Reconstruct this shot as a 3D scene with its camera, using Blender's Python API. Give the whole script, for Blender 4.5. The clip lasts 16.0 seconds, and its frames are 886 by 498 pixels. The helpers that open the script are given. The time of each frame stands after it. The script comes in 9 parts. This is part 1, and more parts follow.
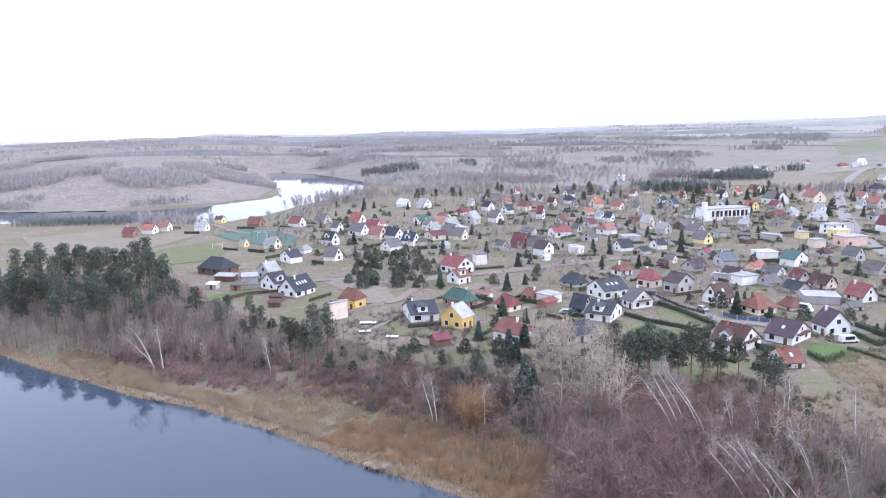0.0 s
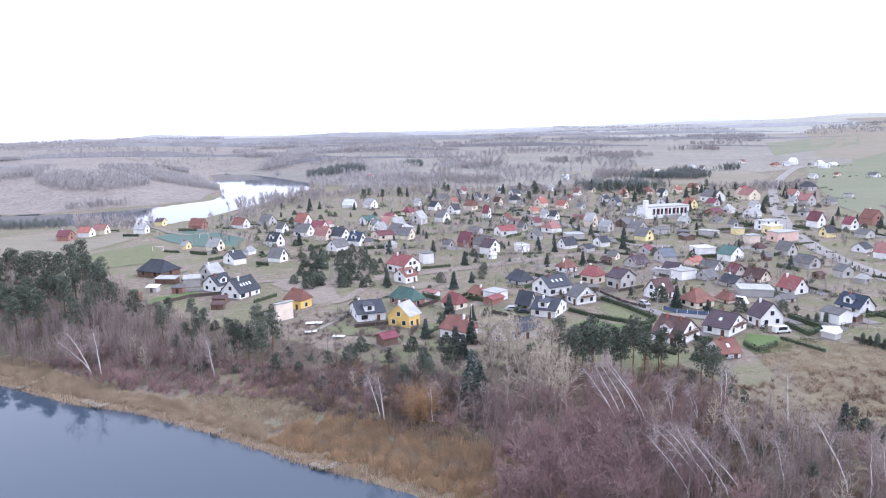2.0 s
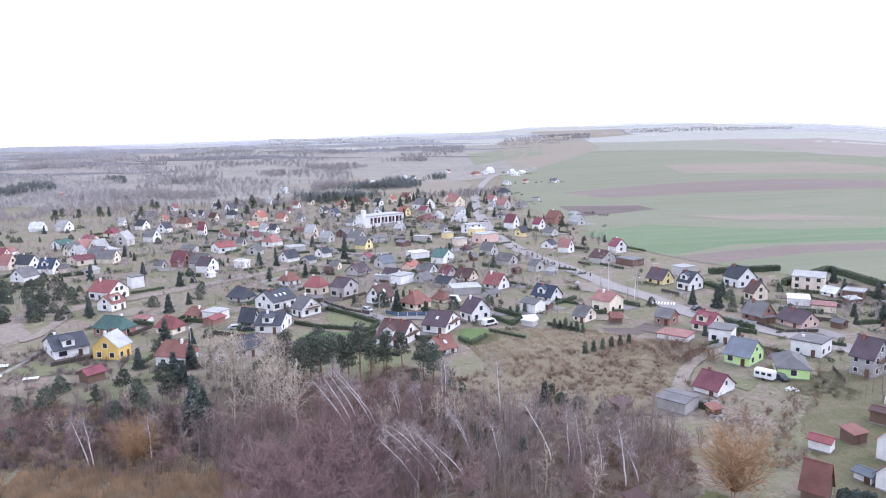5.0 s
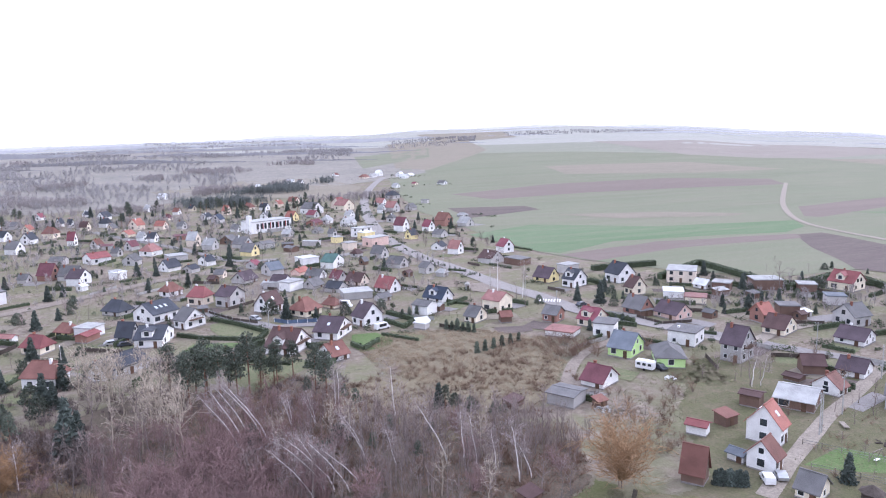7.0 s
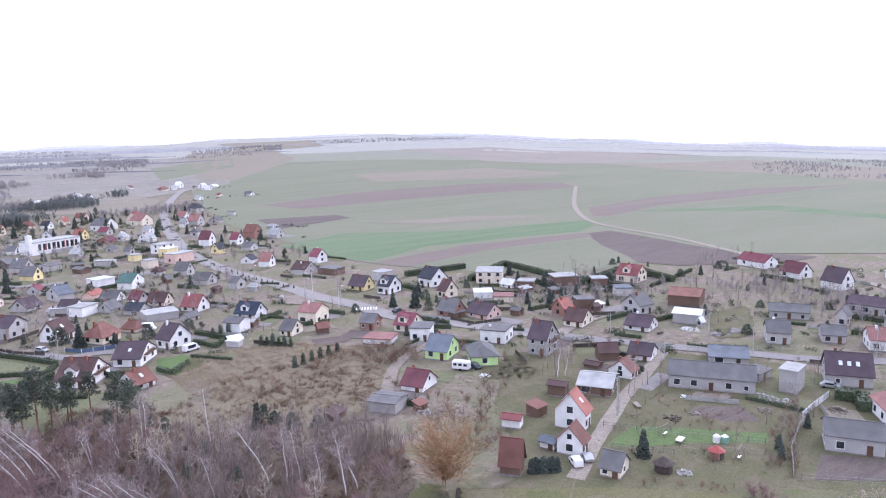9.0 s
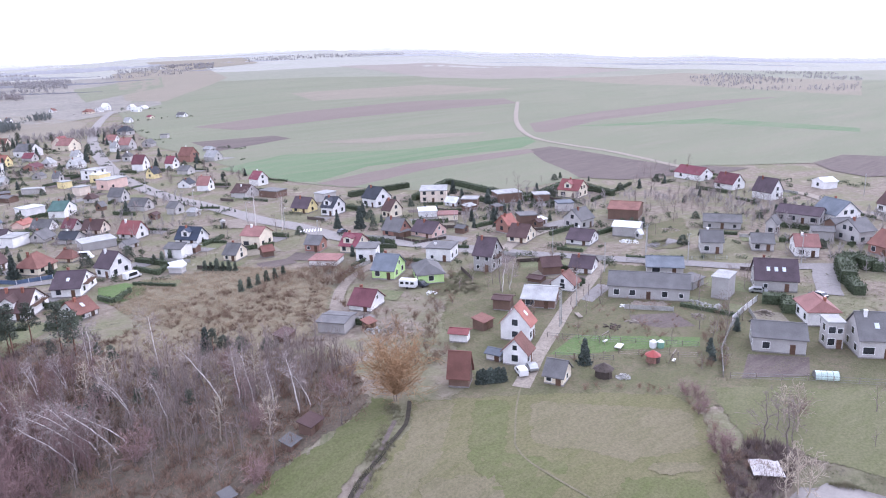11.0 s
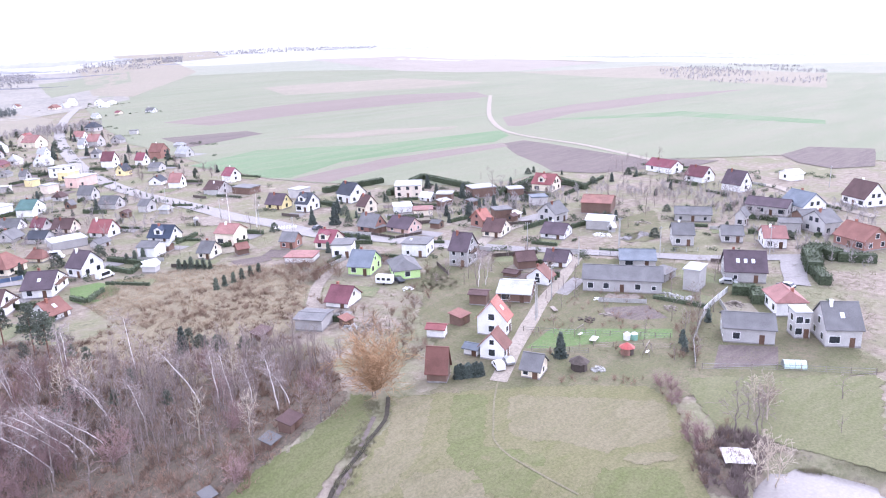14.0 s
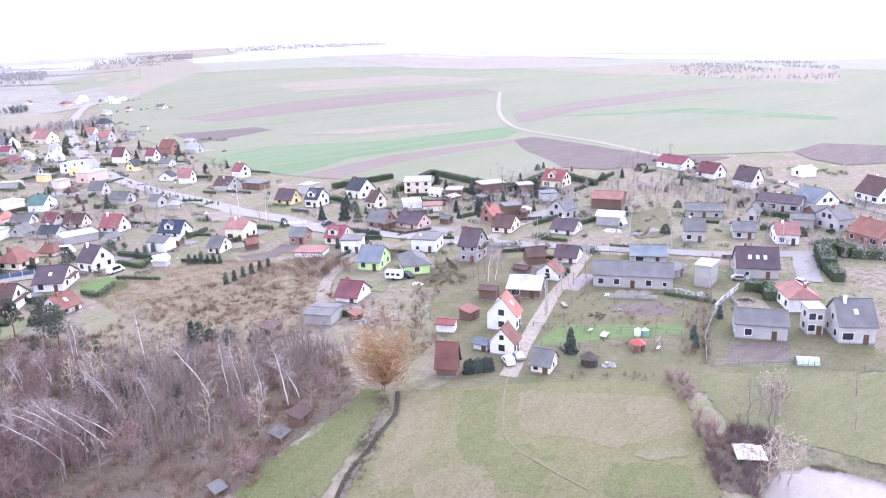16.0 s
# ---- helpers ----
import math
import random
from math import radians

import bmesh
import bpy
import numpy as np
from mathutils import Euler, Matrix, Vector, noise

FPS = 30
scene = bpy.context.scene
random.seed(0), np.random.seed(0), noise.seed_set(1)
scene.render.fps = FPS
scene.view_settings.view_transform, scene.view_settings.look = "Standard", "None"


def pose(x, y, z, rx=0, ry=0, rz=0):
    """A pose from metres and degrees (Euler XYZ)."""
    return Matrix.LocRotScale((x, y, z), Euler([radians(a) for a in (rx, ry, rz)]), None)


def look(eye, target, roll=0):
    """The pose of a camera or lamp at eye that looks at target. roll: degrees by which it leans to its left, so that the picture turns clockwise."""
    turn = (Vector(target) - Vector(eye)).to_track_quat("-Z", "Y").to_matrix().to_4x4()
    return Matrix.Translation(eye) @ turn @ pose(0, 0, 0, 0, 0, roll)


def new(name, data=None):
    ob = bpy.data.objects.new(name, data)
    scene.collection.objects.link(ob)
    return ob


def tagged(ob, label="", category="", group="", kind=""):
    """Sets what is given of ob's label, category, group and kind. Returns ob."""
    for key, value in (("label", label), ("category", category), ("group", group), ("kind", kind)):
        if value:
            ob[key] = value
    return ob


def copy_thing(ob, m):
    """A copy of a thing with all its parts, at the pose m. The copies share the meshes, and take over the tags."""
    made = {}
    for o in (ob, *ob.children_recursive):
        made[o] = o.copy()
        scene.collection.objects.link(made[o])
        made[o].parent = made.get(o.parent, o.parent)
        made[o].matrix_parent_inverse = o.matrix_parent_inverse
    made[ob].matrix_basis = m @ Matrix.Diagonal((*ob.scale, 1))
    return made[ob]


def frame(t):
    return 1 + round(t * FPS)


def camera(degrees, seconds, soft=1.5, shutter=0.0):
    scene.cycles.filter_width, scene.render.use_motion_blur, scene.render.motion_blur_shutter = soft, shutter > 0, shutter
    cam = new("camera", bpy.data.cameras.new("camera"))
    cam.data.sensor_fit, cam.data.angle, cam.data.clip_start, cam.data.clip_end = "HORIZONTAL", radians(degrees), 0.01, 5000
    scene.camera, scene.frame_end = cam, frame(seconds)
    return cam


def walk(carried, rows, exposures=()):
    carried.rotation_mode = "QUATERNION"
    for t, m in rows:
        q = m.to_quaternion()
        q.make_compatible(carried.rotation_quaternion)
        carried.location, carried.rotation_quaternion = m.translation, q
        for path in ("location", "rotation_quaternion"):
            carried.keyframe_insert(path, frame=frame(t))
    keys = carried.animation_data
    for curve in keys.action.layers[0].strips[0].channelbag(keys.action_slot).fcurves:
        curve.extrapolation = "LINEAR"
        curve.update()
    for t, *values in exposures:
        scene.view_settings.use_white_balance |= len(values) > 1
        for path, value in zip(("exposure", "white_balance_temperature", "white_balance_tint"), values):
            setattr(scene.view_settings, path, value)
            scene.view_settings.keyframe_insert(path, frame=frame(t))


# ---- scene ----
cam = camera(63.12, 16.0, soft=1.1)
PATH = [
    (0, look((-0.00, -0.00, 60.00), (-25.316, 95.246, 43.053), -0.85)),
    (0.5, look((0.16, -0.07, 59.91), (-24.649, 95.309, 42.959), -0.79)),
    (1, look((0.31, -0.16, 59.75), (-23.601, 95.449, 42.774), -0.82)),
    (1.5, look((0.44, -0.19, 59.50), (-22.010, 95.770, 42.525), -0.84)),
    (2, look((0.58, -0.16, 59.18), (-17.703, 96.691, 42.296), -0.83)),
    (2.5, look((0.73, -0.13, 58.87), (-9.517, 97.941, 42.194), -0.87)),
    (3, look((0.87, -0.11, 58.70), (-0.460, 98.526, 42.284), -0.91)),
    (3.5, look((0.99, -0.06, 58.71), (6.904, 98.437, 42.480), -0.94)),
    (4, look((1.01, 0.16, 58.79), (12.822, 98.156, 42.748), -0.98)),
    (4.2, look((1.04, 0.23, 58.78), (14.815, 97.989, 42.861), -0.91)),
    (6.3, look((1.40, 0.95, 58.69), (28.047, 96.049, 42.980), -1.01)),
    (6.5, look((1.43, 1.02, 58.68), (29.650, 95.670, 43.004), -0.98)),
    (7, look((1.50, 1.30, 58.79), (35.480, 94.054, 43.223), -1.04)),
    (7.5, look((1.53, 1.58, 58.97), (42.771, 91.367, 43.561), -1.16)),
    (8, look((1.51, 1.76, 59.05), (49.666, 88.073, 43.849), -1.28)),
    (8.5, look((1.44, 1.88, 59.04), (54.439, 85.323, 43.925), -1.35)),
    (9, look((1.36, 1.97, 59.00), (58.216, 82.857, 44.021), -1.37)),
    (9.5, look((1.25, 2.03, 58.95), (60.499, 81.212, 44.121), -1.36)),
    (10, look((1.09, 1.96, 58.86), (61.535, 79.610, 41.035), -1.50)),
    (10.2, look((1.05, 1.93, 58.91), (61.297, 78.307, 35.747), -1.61)),
    (12.5, look((0.50, 1.56, 59.48), (62.753, 74.904, 32.192), -1.98)),
    (13, look((0.38, 1.62, 59.72), (63.497, 74.256, 32.514), -2.02)),
    (13.5, look((0.20, 1.60, 59.91), (63.939, 73.700, 32.732), -2.01)),
    (14, look((0.03, 1.41, 59.93), (63.882, 73.417, 32.773), -2.10)),
    (14.5, look((-0.11, 1.23, 59.84), (63.573, 73.346, 32.573), -2.14)),
    (15, look((-0.16, 1.21, 59.66), (63.235, 73.560, 32.314), -2.14)),
    (15.5, look((-0.10, 1.45, 59.49), (62.994, 74.024, 32.043), -2.16)),
    (16, look((0.05, 1.80, 59.36), (62.912, 74.546, 31.866), -2.13)),
]
EXPO = [(0, 0.56, 5500, 19), (4.2, 0.53, 5500, 20), (7.0, 0.47, 5500, 22), (9.5, 0.36, 5480, 24), (10.2, 0.28, 5480, 24), (12.3, 1.15, 5500, 26), (16, 1.15, 5500, 26)]
walk(cam, PATH, exposures=EXPO)

# ---- world and light: a bright overcast winter sky ----
world = bpy.data.worlds.new("overcast")
scene.world = world
world.use_nodes = True
wn, wl = world.node_tree.nodes, world.node_tree.links
sky = wn.new("ShaderNodeTexSky")
sky.sky_type = "NISHITA"
sky.sun_disc = False
sky.sun_elevation, sky.sun_rotation = radians(30), radians(80)
sky.air_density, sky.dust_density, sky.ozone_density = 1.0, 4.0, 1.0
cloud = wn.new("ShaderNodeMix")
cloud.data_type = "RGBA"
cloud.inputs["Factor"].default_value = 0.82
cloud.inputs["B"].default_value = (10.4, 10.5, 10.7, 1)
wl.new(sky.outputs["Color"], cloud.inputs["A"])
wl.new(cloud.outputs["Result"], wn["Background"].inputs["Color"])
wn["Background"].inputs["Strength"].default_value = 0.14

sun = bpy.data.lights.new("sun", "SUN")
sun.energy, sun.angle, sun.color = 1.2, radians(22), (1.0, 0.97, 0.92)
sun_ob = new("sun", sun)
sun_ob.matrix_world = look((0, 0, 0), (-math.sin(radians(80)) * 0.87, -math.cos(radians(80)) * 0.87, -0.5))
# ---- terrain ----
LAKE_Z = -11.0
NEAR_SHORE = [(-700, 260), (-400, 225), (-260, 200), (-198, 181), (-173, 172), (-138, 161), (-126, 157), (-108, 155), (-82, 146), (-68, 140),
              (-54, 134), (-41, 130), (-30, 126), (-10, 112), (5, 92), (15, 70), (30, 40), (60, 0), (110, -60), (200, -200),
              (200, -900), (-1500, -900), (-1500, 260)]
FAR_LAKE = [(-900, 380), (-600, 430), (-482, 456), (-421, 465), (-368, 483), (-304, 492), (-294, 537), (-296, 639), (-293, 754), (-341, 878),
            (-465, 1011), (-567, 1059), (-444, 843), (-372, 719), (-354, 660), (-372, 605), (-416, 540), (-539, 511), (-900, 480)]
POND_Z = -1.5
POND = [(82, 34), (88, 39.5), (97, 39), (101, 35.5), (102.5, 28), (100, 18), (90, 16), (82, 22)]


def poly_sd(x, y, poly):
    """Signed distance to a closed outline, positive outside."""
    best, inside = 1e9, False
    n = len(poly)
    for i in range(n):
        ax, ay = poly[i]
        bx, by = poly[(i + 1) % n]
        dx, dy = bx - ax, by - ay
        k = max(0.0, min(1.0, ((x - ax) * dx + (y - ay) * dy) / (dx * dx + dy * dy)))
        best = min(best, math.hypot(x - ax - k * dx, y - ay - k * dy))
        if (ay > y) != (by > y) and x < ax + (y - ay) / dy * dx:
            inside = not inside
    return -best if inside else best


def smooth(a, b, v):
    k = max(0.0, min(1.0, (v - a) / (b - a)))
    return k * k * (3 - 2 * k)


def lerp_table(v, table):
    for (a, p), (b, q) in zip(table, table[1:]):
        if v <= b:
            return p + (q - p) * smooth(a, b, max(a, v))
    return table[-1][1]


RIDGE = [(-60, -25), (-46, -14), (-30, 8), (-15, 15), (0, 40), (13, 60), (20, 85), (30, 95), (38, 78), (45, 41), (57, -10), (70, -50), (90, -50)]


HILLS = [(-560, 690, 120, 12), (-760, 900, 200, 18), (-980, 1350, 330, 17), (-330, 1330, 230, 11), (-560, 1850, 380, 12), (-1350, 1650, 400, 18), (-60, 1750, 280, 9),
         (-1800, 2400, 600, 20), (-900, 2700, 500, 13), (60, 2500, 420, 10)]


def terr(x, y):
    """Height of the land."""
    r = math.hypot(x, y)
    az = math.degrees(math.atan2(x, y)) if y > -200 else 90
    z = lerp_table(az, RIDGE) * max(0.0, (r - 600) / 3900) ** 1.15 if r > 600 and y > 0 else 0.0
    z += 1.6 * math.sin(x * 0.0061 + 1.3) * math.sin(y * 0.0053) * smooth(350, 900, r)
    if r > 650 and x < 700:
        for hx, hy, hr, hz in HILLS:
            q = ((x - hx) ** 2 + (y - hy) ** 2) / (hr * hr)
            if q < 6:
                z += hz * math.exp(-q)
    near_lake = y < 320 and x < 130 and x + 1.6 * y < 330
    for poly, bank, close in ((NEAR_SHORE, 50.0, near_lake), (FAR_LAKE, 130.0, x < -160 and y > 240)):
        if r < 1500 and close:
            d = poly_sd(x, y, poly)
            if d < bank:
                low = LAKE_Z + 0.15 + (z - LAKE_Z) * smooth(0, bank, d) if d > 0 else LAKE_Z + max(-3.0, 0.25 * d)
                z = min(z, low)
    if 68 < x < 116 and 2 < y < 54:
        d = poly_sd(x, y, POND)
        if d < 0:
            z = POND_Z - 0.9 * smooth(0, 3, -d)
        elif d < 10:
            bank = max(z, POND_Z + 0.25 * min(1.0, d))
            z = bank + (z - bank) * smooth(3, 10, d)
    return z

# ---- materials ----
MATS = {}


def material(name, colour, rough=0.85, var=0.18, scale=0.6, fine=9.0, bump=0.25, rand=0.10, second=None, metal=0.0, stretch=(1, 1, 1), spec=0.3):
    """A procedural surface: two scales of stain and grain, a shift from object to object, fine relief."""
    if name in MATS:
        return MATS[name]
    m = bpy.data.materials.new(name)
    m.use_nodes = True
    n, k = m.node_tree.nodes, m.node_tree.links
    b = n["Principled BSDF"]
    b.inputs["Roughness"].default_value, b.inputs["Metallic"].default_value = rough, metal
    b.inputs["Specular IOR Level"].default_value = spec
    tc = n.new("ShaderNodeTexCoord")
    mp = n.new("ShaderNodeMapping")
    mp.inputs["Scale"].default_value = stretch
    k.new(tc.outputs["Object"], mp.inputs["Vector"])
    big, small = n.new("ShaderNodeTexNoise"), n.new("ShaderNodeTexNoise")
    big.inputs["Scale"].default_value, small.inputs["Scale"].default_value = scale, fine
    big.inputs["Detail"].default_value, small.inputs["Detail"].default_value = 4, 3
    k.new(mp.outputs["Vector"], big.inputs["Vector"])
    k.new(mp.outputs["Vector"], small.inputs["Vector"])
    add = n.new("ShaderNodeMath")
    add.operation = "ADD"
    k.new(big.outputs["Fac"], add.inputs[0])
    k.new(small.outputs["Fac"], add.inputs[1])
    ramp = n.new("ShaderNodeMapRange")
    ramp.inputs["From Min"].default_value, ramp.inputs["From Max"].default_value = 0.65, 1.35
    k.new(add.outputs["Value"], ramp.inputs["Value"])
    mix = n.new("ShaderNodeMix")
    mix.data_type = "RGBA"
    c2 = second or tuple(max(0.0, c * (1 - 2.2 * var)) for c in colour)
    mix.inputs["A"].default_value, mix.inputs["B"].default_value = (*c2, 1), (*[min(1, c * (1 + 0.6 * var)) for c in colour], 1)
    k.new(ramp.outputs["Result"], mix.inputs["Factor"])
    info, hsv = n.new("ShaderNodeObjectInfo"), n.new("ShaderNodeHueSaturation")
    rr = n.new("ShaderNodeMapRange")
    rr.inputs["To Min"].default_value, rr.inputs["To Max"].default_value = 1 - rand, 1 + rand
    k.new(info.outputs["Random"], rr.inputs["Value"])
    k.new(rr.outputs["Result"], hsv.inputs["Value"])
    k.new(mix.outputs["Result"], hsv.inputs["Color"])
    k.new(hsv.outputs["Color"], b.inputs["Base Color"])
    if bump:
        bp = n.new("ShaderNodeBump")
        bp.inputs["Strength"].default_value, bp.inputs["Distance"].default_value = bump, 0.05
        k.new(small.outputs["Fac"], bp.inputs["Height"])
        k.new(bp.outputs["Normal"], b.inputs["Normal"])
    MATS[name] = m
    return m


def plaster(key, colour):
    return material("plaster_" + key, colour, 0.9, 0.12, 0.5, 6.0, 0.1, 0.05)


def roofing(key, colour):
    return material("roof_" + key, colour, 0.7, 0.2, 0.35, 14.0, 0.5, 0.14, spec=0.18)


WALLS = {
    "white": plaster("white", (0.80, 0.79, 0.78)), "cream": plaster("cream", (0.78, 0.70, 0.56)), "yellow": plaster("yellow", (0.74, 0.51, 0.16)),
    "lime": plaster("lime", (0.58, 0.80, 0.34)), "pink": plaster("pink", (0.72, 0.52, 0.45)), "grey": plaster("grey", (0.50, 0.48, 0.47)),
    "concrete": plaster("concrete", (0.40, 0.385, 0.375)), "brick": plaster("brick", (0.32, 0.175, 0.14)), "wood": plaster("wood", (0.17, 0.11, 0.085)),
    "beige": plaster("beige", (0.72, 0.62, 0.52)), "paleyellow": plaster("paleyellow", (0.80, 0.68, 0.36)), "turquoise": plaster("turquoise", (0.45, 0.68, 0.66)),
}
ROOFS = {
    "dark": roofing("dark", (0.065, 0.07, 0.085)), "brown": roofing("brown", (0.105, 0.065, 0.062)), "purple": roofing("purple", (0.10, 0.075, 0.088)),
    "red": roofing("red", (0.27, 0.10, 0.10)), "orange": roofing("orange", (0.36, 0.15, 0.12)), "rust": roofing("rust", (0.225, 0.11, 0.09)),
    "maroon": roofing("maroon", (0.165, 0.068, 0.08)), "grey": roofing("grey", (0.165, 0.16, 0.162)), "light": roofing("light", (0.40, 0.40, 0.395)),
    "blue": roofing("blue", (0.17, 0.19, 0.22)), "green": roofing("green", (0.085, 0.15, 0.135)), "white": roofing("white", (0.72, 0.73, 0.74)),
    "pink": roofing("pink", (0.31, 0.16, 0.145)), "navy": roofing("navy", (0.06, 0.075, 0.11)), "crimson": roofing("crimson", (0.235, 0.08, 0.10)),
}
GLASS = material("window_glass", (0.045, 0.05, 0.06), 0.12, 0.3, 1.0, 4.0, 0.0, 0.3, spec=0.6)
FRAME = material("window_frame", (0.78, 0.78, 0.77), 0.5, 0.05, 1.0, 8.0, 0.0, 0.02)
DOOR = material("door_wood", (0.13, 0.075, 0.05), 0.6, 0.25, 1.0, 10.0, 0.1, 0.3)
BRICK = material("chimney_brick", (0.33, 0.14, 0.10), 0.9, 0.3, 3.0, 25.0, 0.4, 0.25)
PLINTH = material("plinth", (0.30, 0.28, 0.27), 0.9, 0.2, 1.0, 10.0, 0.2, 0.2)
TRIM = material("trim", (0.25, 0.22, 0.20), 0.7, 0.2, 1.0, 10.0, 0.1, 0.2)

# ---- builders ----


def mesh_of(name, bm, *mats):
    me = bpy.data.meshes.new(name)
    bm.to_mesh(me)
    bm.free()
    for m in mats:
        me.materials.append(m)
    return me


def part(name, bm, mat, parent, label=""):
    ob = new(name, bm if isinstance(bm, bpy.types.Mesh) else mesh_of(name, bm, mat))
    ob.parent = parent
    return tagged(ob, label) if label else ob


def box(bm, x0, y0, z0, x1, y1, z1, mat=0):
    v = [bm.verts.new(p) for p in ((x0, y0, z0), (x1, y0, z0), (x1, y1, z0), (x0, y1, z0), (x0, y0, z1), (x1, y0, z1), (x1, y1, z1), (x0, y1, z1))]
    for f in ((3, 2, 1, 0), (4, 5, 6, 7), (0, 1, 5, 4), (1, 2, 6, 5), (2, 3, 7, 6), (3, 0, 4, 7)):
        bm.faces.new([v[i] for i in f]).material_index = mat
    return v


def hull(bm, pts, faces, mat=0):
    v = [bm.verts.new(p) for p in pts]
    for f in faces:
        bm.faces.new([v[i] for i in f]).material_index = mat


def window_mesh(name, w, h):
    """A frame with its sill, and the pane set into it."""
    bm = bmesh.new()
    t = 0.09
    a, c = w / 2, w / 2 + t
    front = [(-c, 0.05, -t), (c, 0.05, -t), (c, 0.05, h + t), (-c, 0.05, h + t), (-a, 0.05, 0), (a, 0.05, 0), (a, 0.05, h), (-a, 0.05, h)]
    back = [(x, -0.03, z) for x, _, z in front]
    ring = [(0, 1, 5, 4), (1, 2, 6, 5), (2, 3, 7, 6), (3, 0, 4, 7)]
    faces = ring + [tuple(i + 8 for i in reversed(f)) for f in ring]
    faces += [(i, i + 8, (i + 1) % 4 + 8, (i + 1) % 4) for i in range(4)] + [(4 + (i + 1) % 4, 12 + (i + 1) % 4, 12 + i, 4 + i) for i in range(4)]
    hull(bm, front + back, faces)
    bmesh.ops.recalc_face_normals(bm, faces=bm.faces)
    frame_me = mesh_of(name, bm, FRAME)
    bm = bmesh.new()
    box(bm, -a, -0.02, 0, a, 0.02, h)
    return frame_me, mesh_of("pane", bm, GLASS)


WIN = {"std": window_mesh("window", 1.3, 1.35), "small": window_mesh("window", 0.9, 1.0), "wide": window_mesh("window", 2.0, 1.4),
       "tall": window_mesh("window", 1.4, 2.1)}


def add_window(parent, kind, x, y, z, turn, near):
    w = new("window", WIN[kind][0 if near and math.hypot(parent.location.x, parent.location.y) < 240 else 1])
    w.parent = parent
    w.matrix_basis = pose(x, y, z, 0, 0, turn)
    if near and math.hypot(parent.location.x, parent.location.y) < 240:
        p = new("pane", WIN[kind][1])
        p.parent = w
    return w


def roof_bm(L, W, he, hr, hip, over, thick):
    """Two slopes (or four, hipped) with thickness and overhang; the ridge runs along x."""
    bm = bmesh.new()
    k = (hr - he) / (W / 2)
    ye, ze = W / 2 + over, he - over * k
    xe = L / 2 + over * (1 if hip else 0.7)
    xr = max(0.0, L / 2 - hip * W / 2) if hip else xe
    t = thick
    for s in (-1, 1):
        low = [(-xe, s * ye, ze), (xe, s * ye, ze), (xr, 0, hr), (-xr, 0, hr)]
        top = [(x, y + 0.0, z + t) for x, y, z in low]
        idx = [(0, 1, 2, 3), (7, 6, 5, 4), (0, 4, 5, 1), (1, 5, 6, 2), (2, 6, 7, 3), (3, 7, 4, 0)]
        if s < 0:
            idx = [tuple(reversed(f)) for f in idx]
        if xr < 0.05:
            low, top = [low[0], low[1], (0, 0, hr)], [top[0], top[1], (0, 0, hr + t)]
            idx = [(0, 1, 2), (5, 4, 3), (0, 3, 4, 1), (1, 4, 5, 2), (2, 5, 3, 0)]
            if s < 0:
                idx = [tuple(reversed(f)) for f in idx]
        hull(bm, low + top, idx)
    if hip:
        for s in (-1, 1):
            low = [(s * xe, -ye, ze), (s * xe, ye, ze), (s * xr, 0, hr)]
            top = [(x, y, z + t) for x, y, z in low]
            idx = [(0, 1, 2), (5, 4, 3), (0, 3, 4, 1), (1, 4, 5, 2), (2, 5, 3, 0)]
            hull(bm, low + top, idx if s < 0 else [tuple(reversed(f)) for f in idx])
    # ridge cap and gutters
    if xr > 0.3:
        box(bm, -xr, -0.14, hr + t - 0.06, xr, 0.14, hr + t + 0.07)
    bmesh.ops.recalc_face_normals(bm, faces=bm.faces)
    return bm


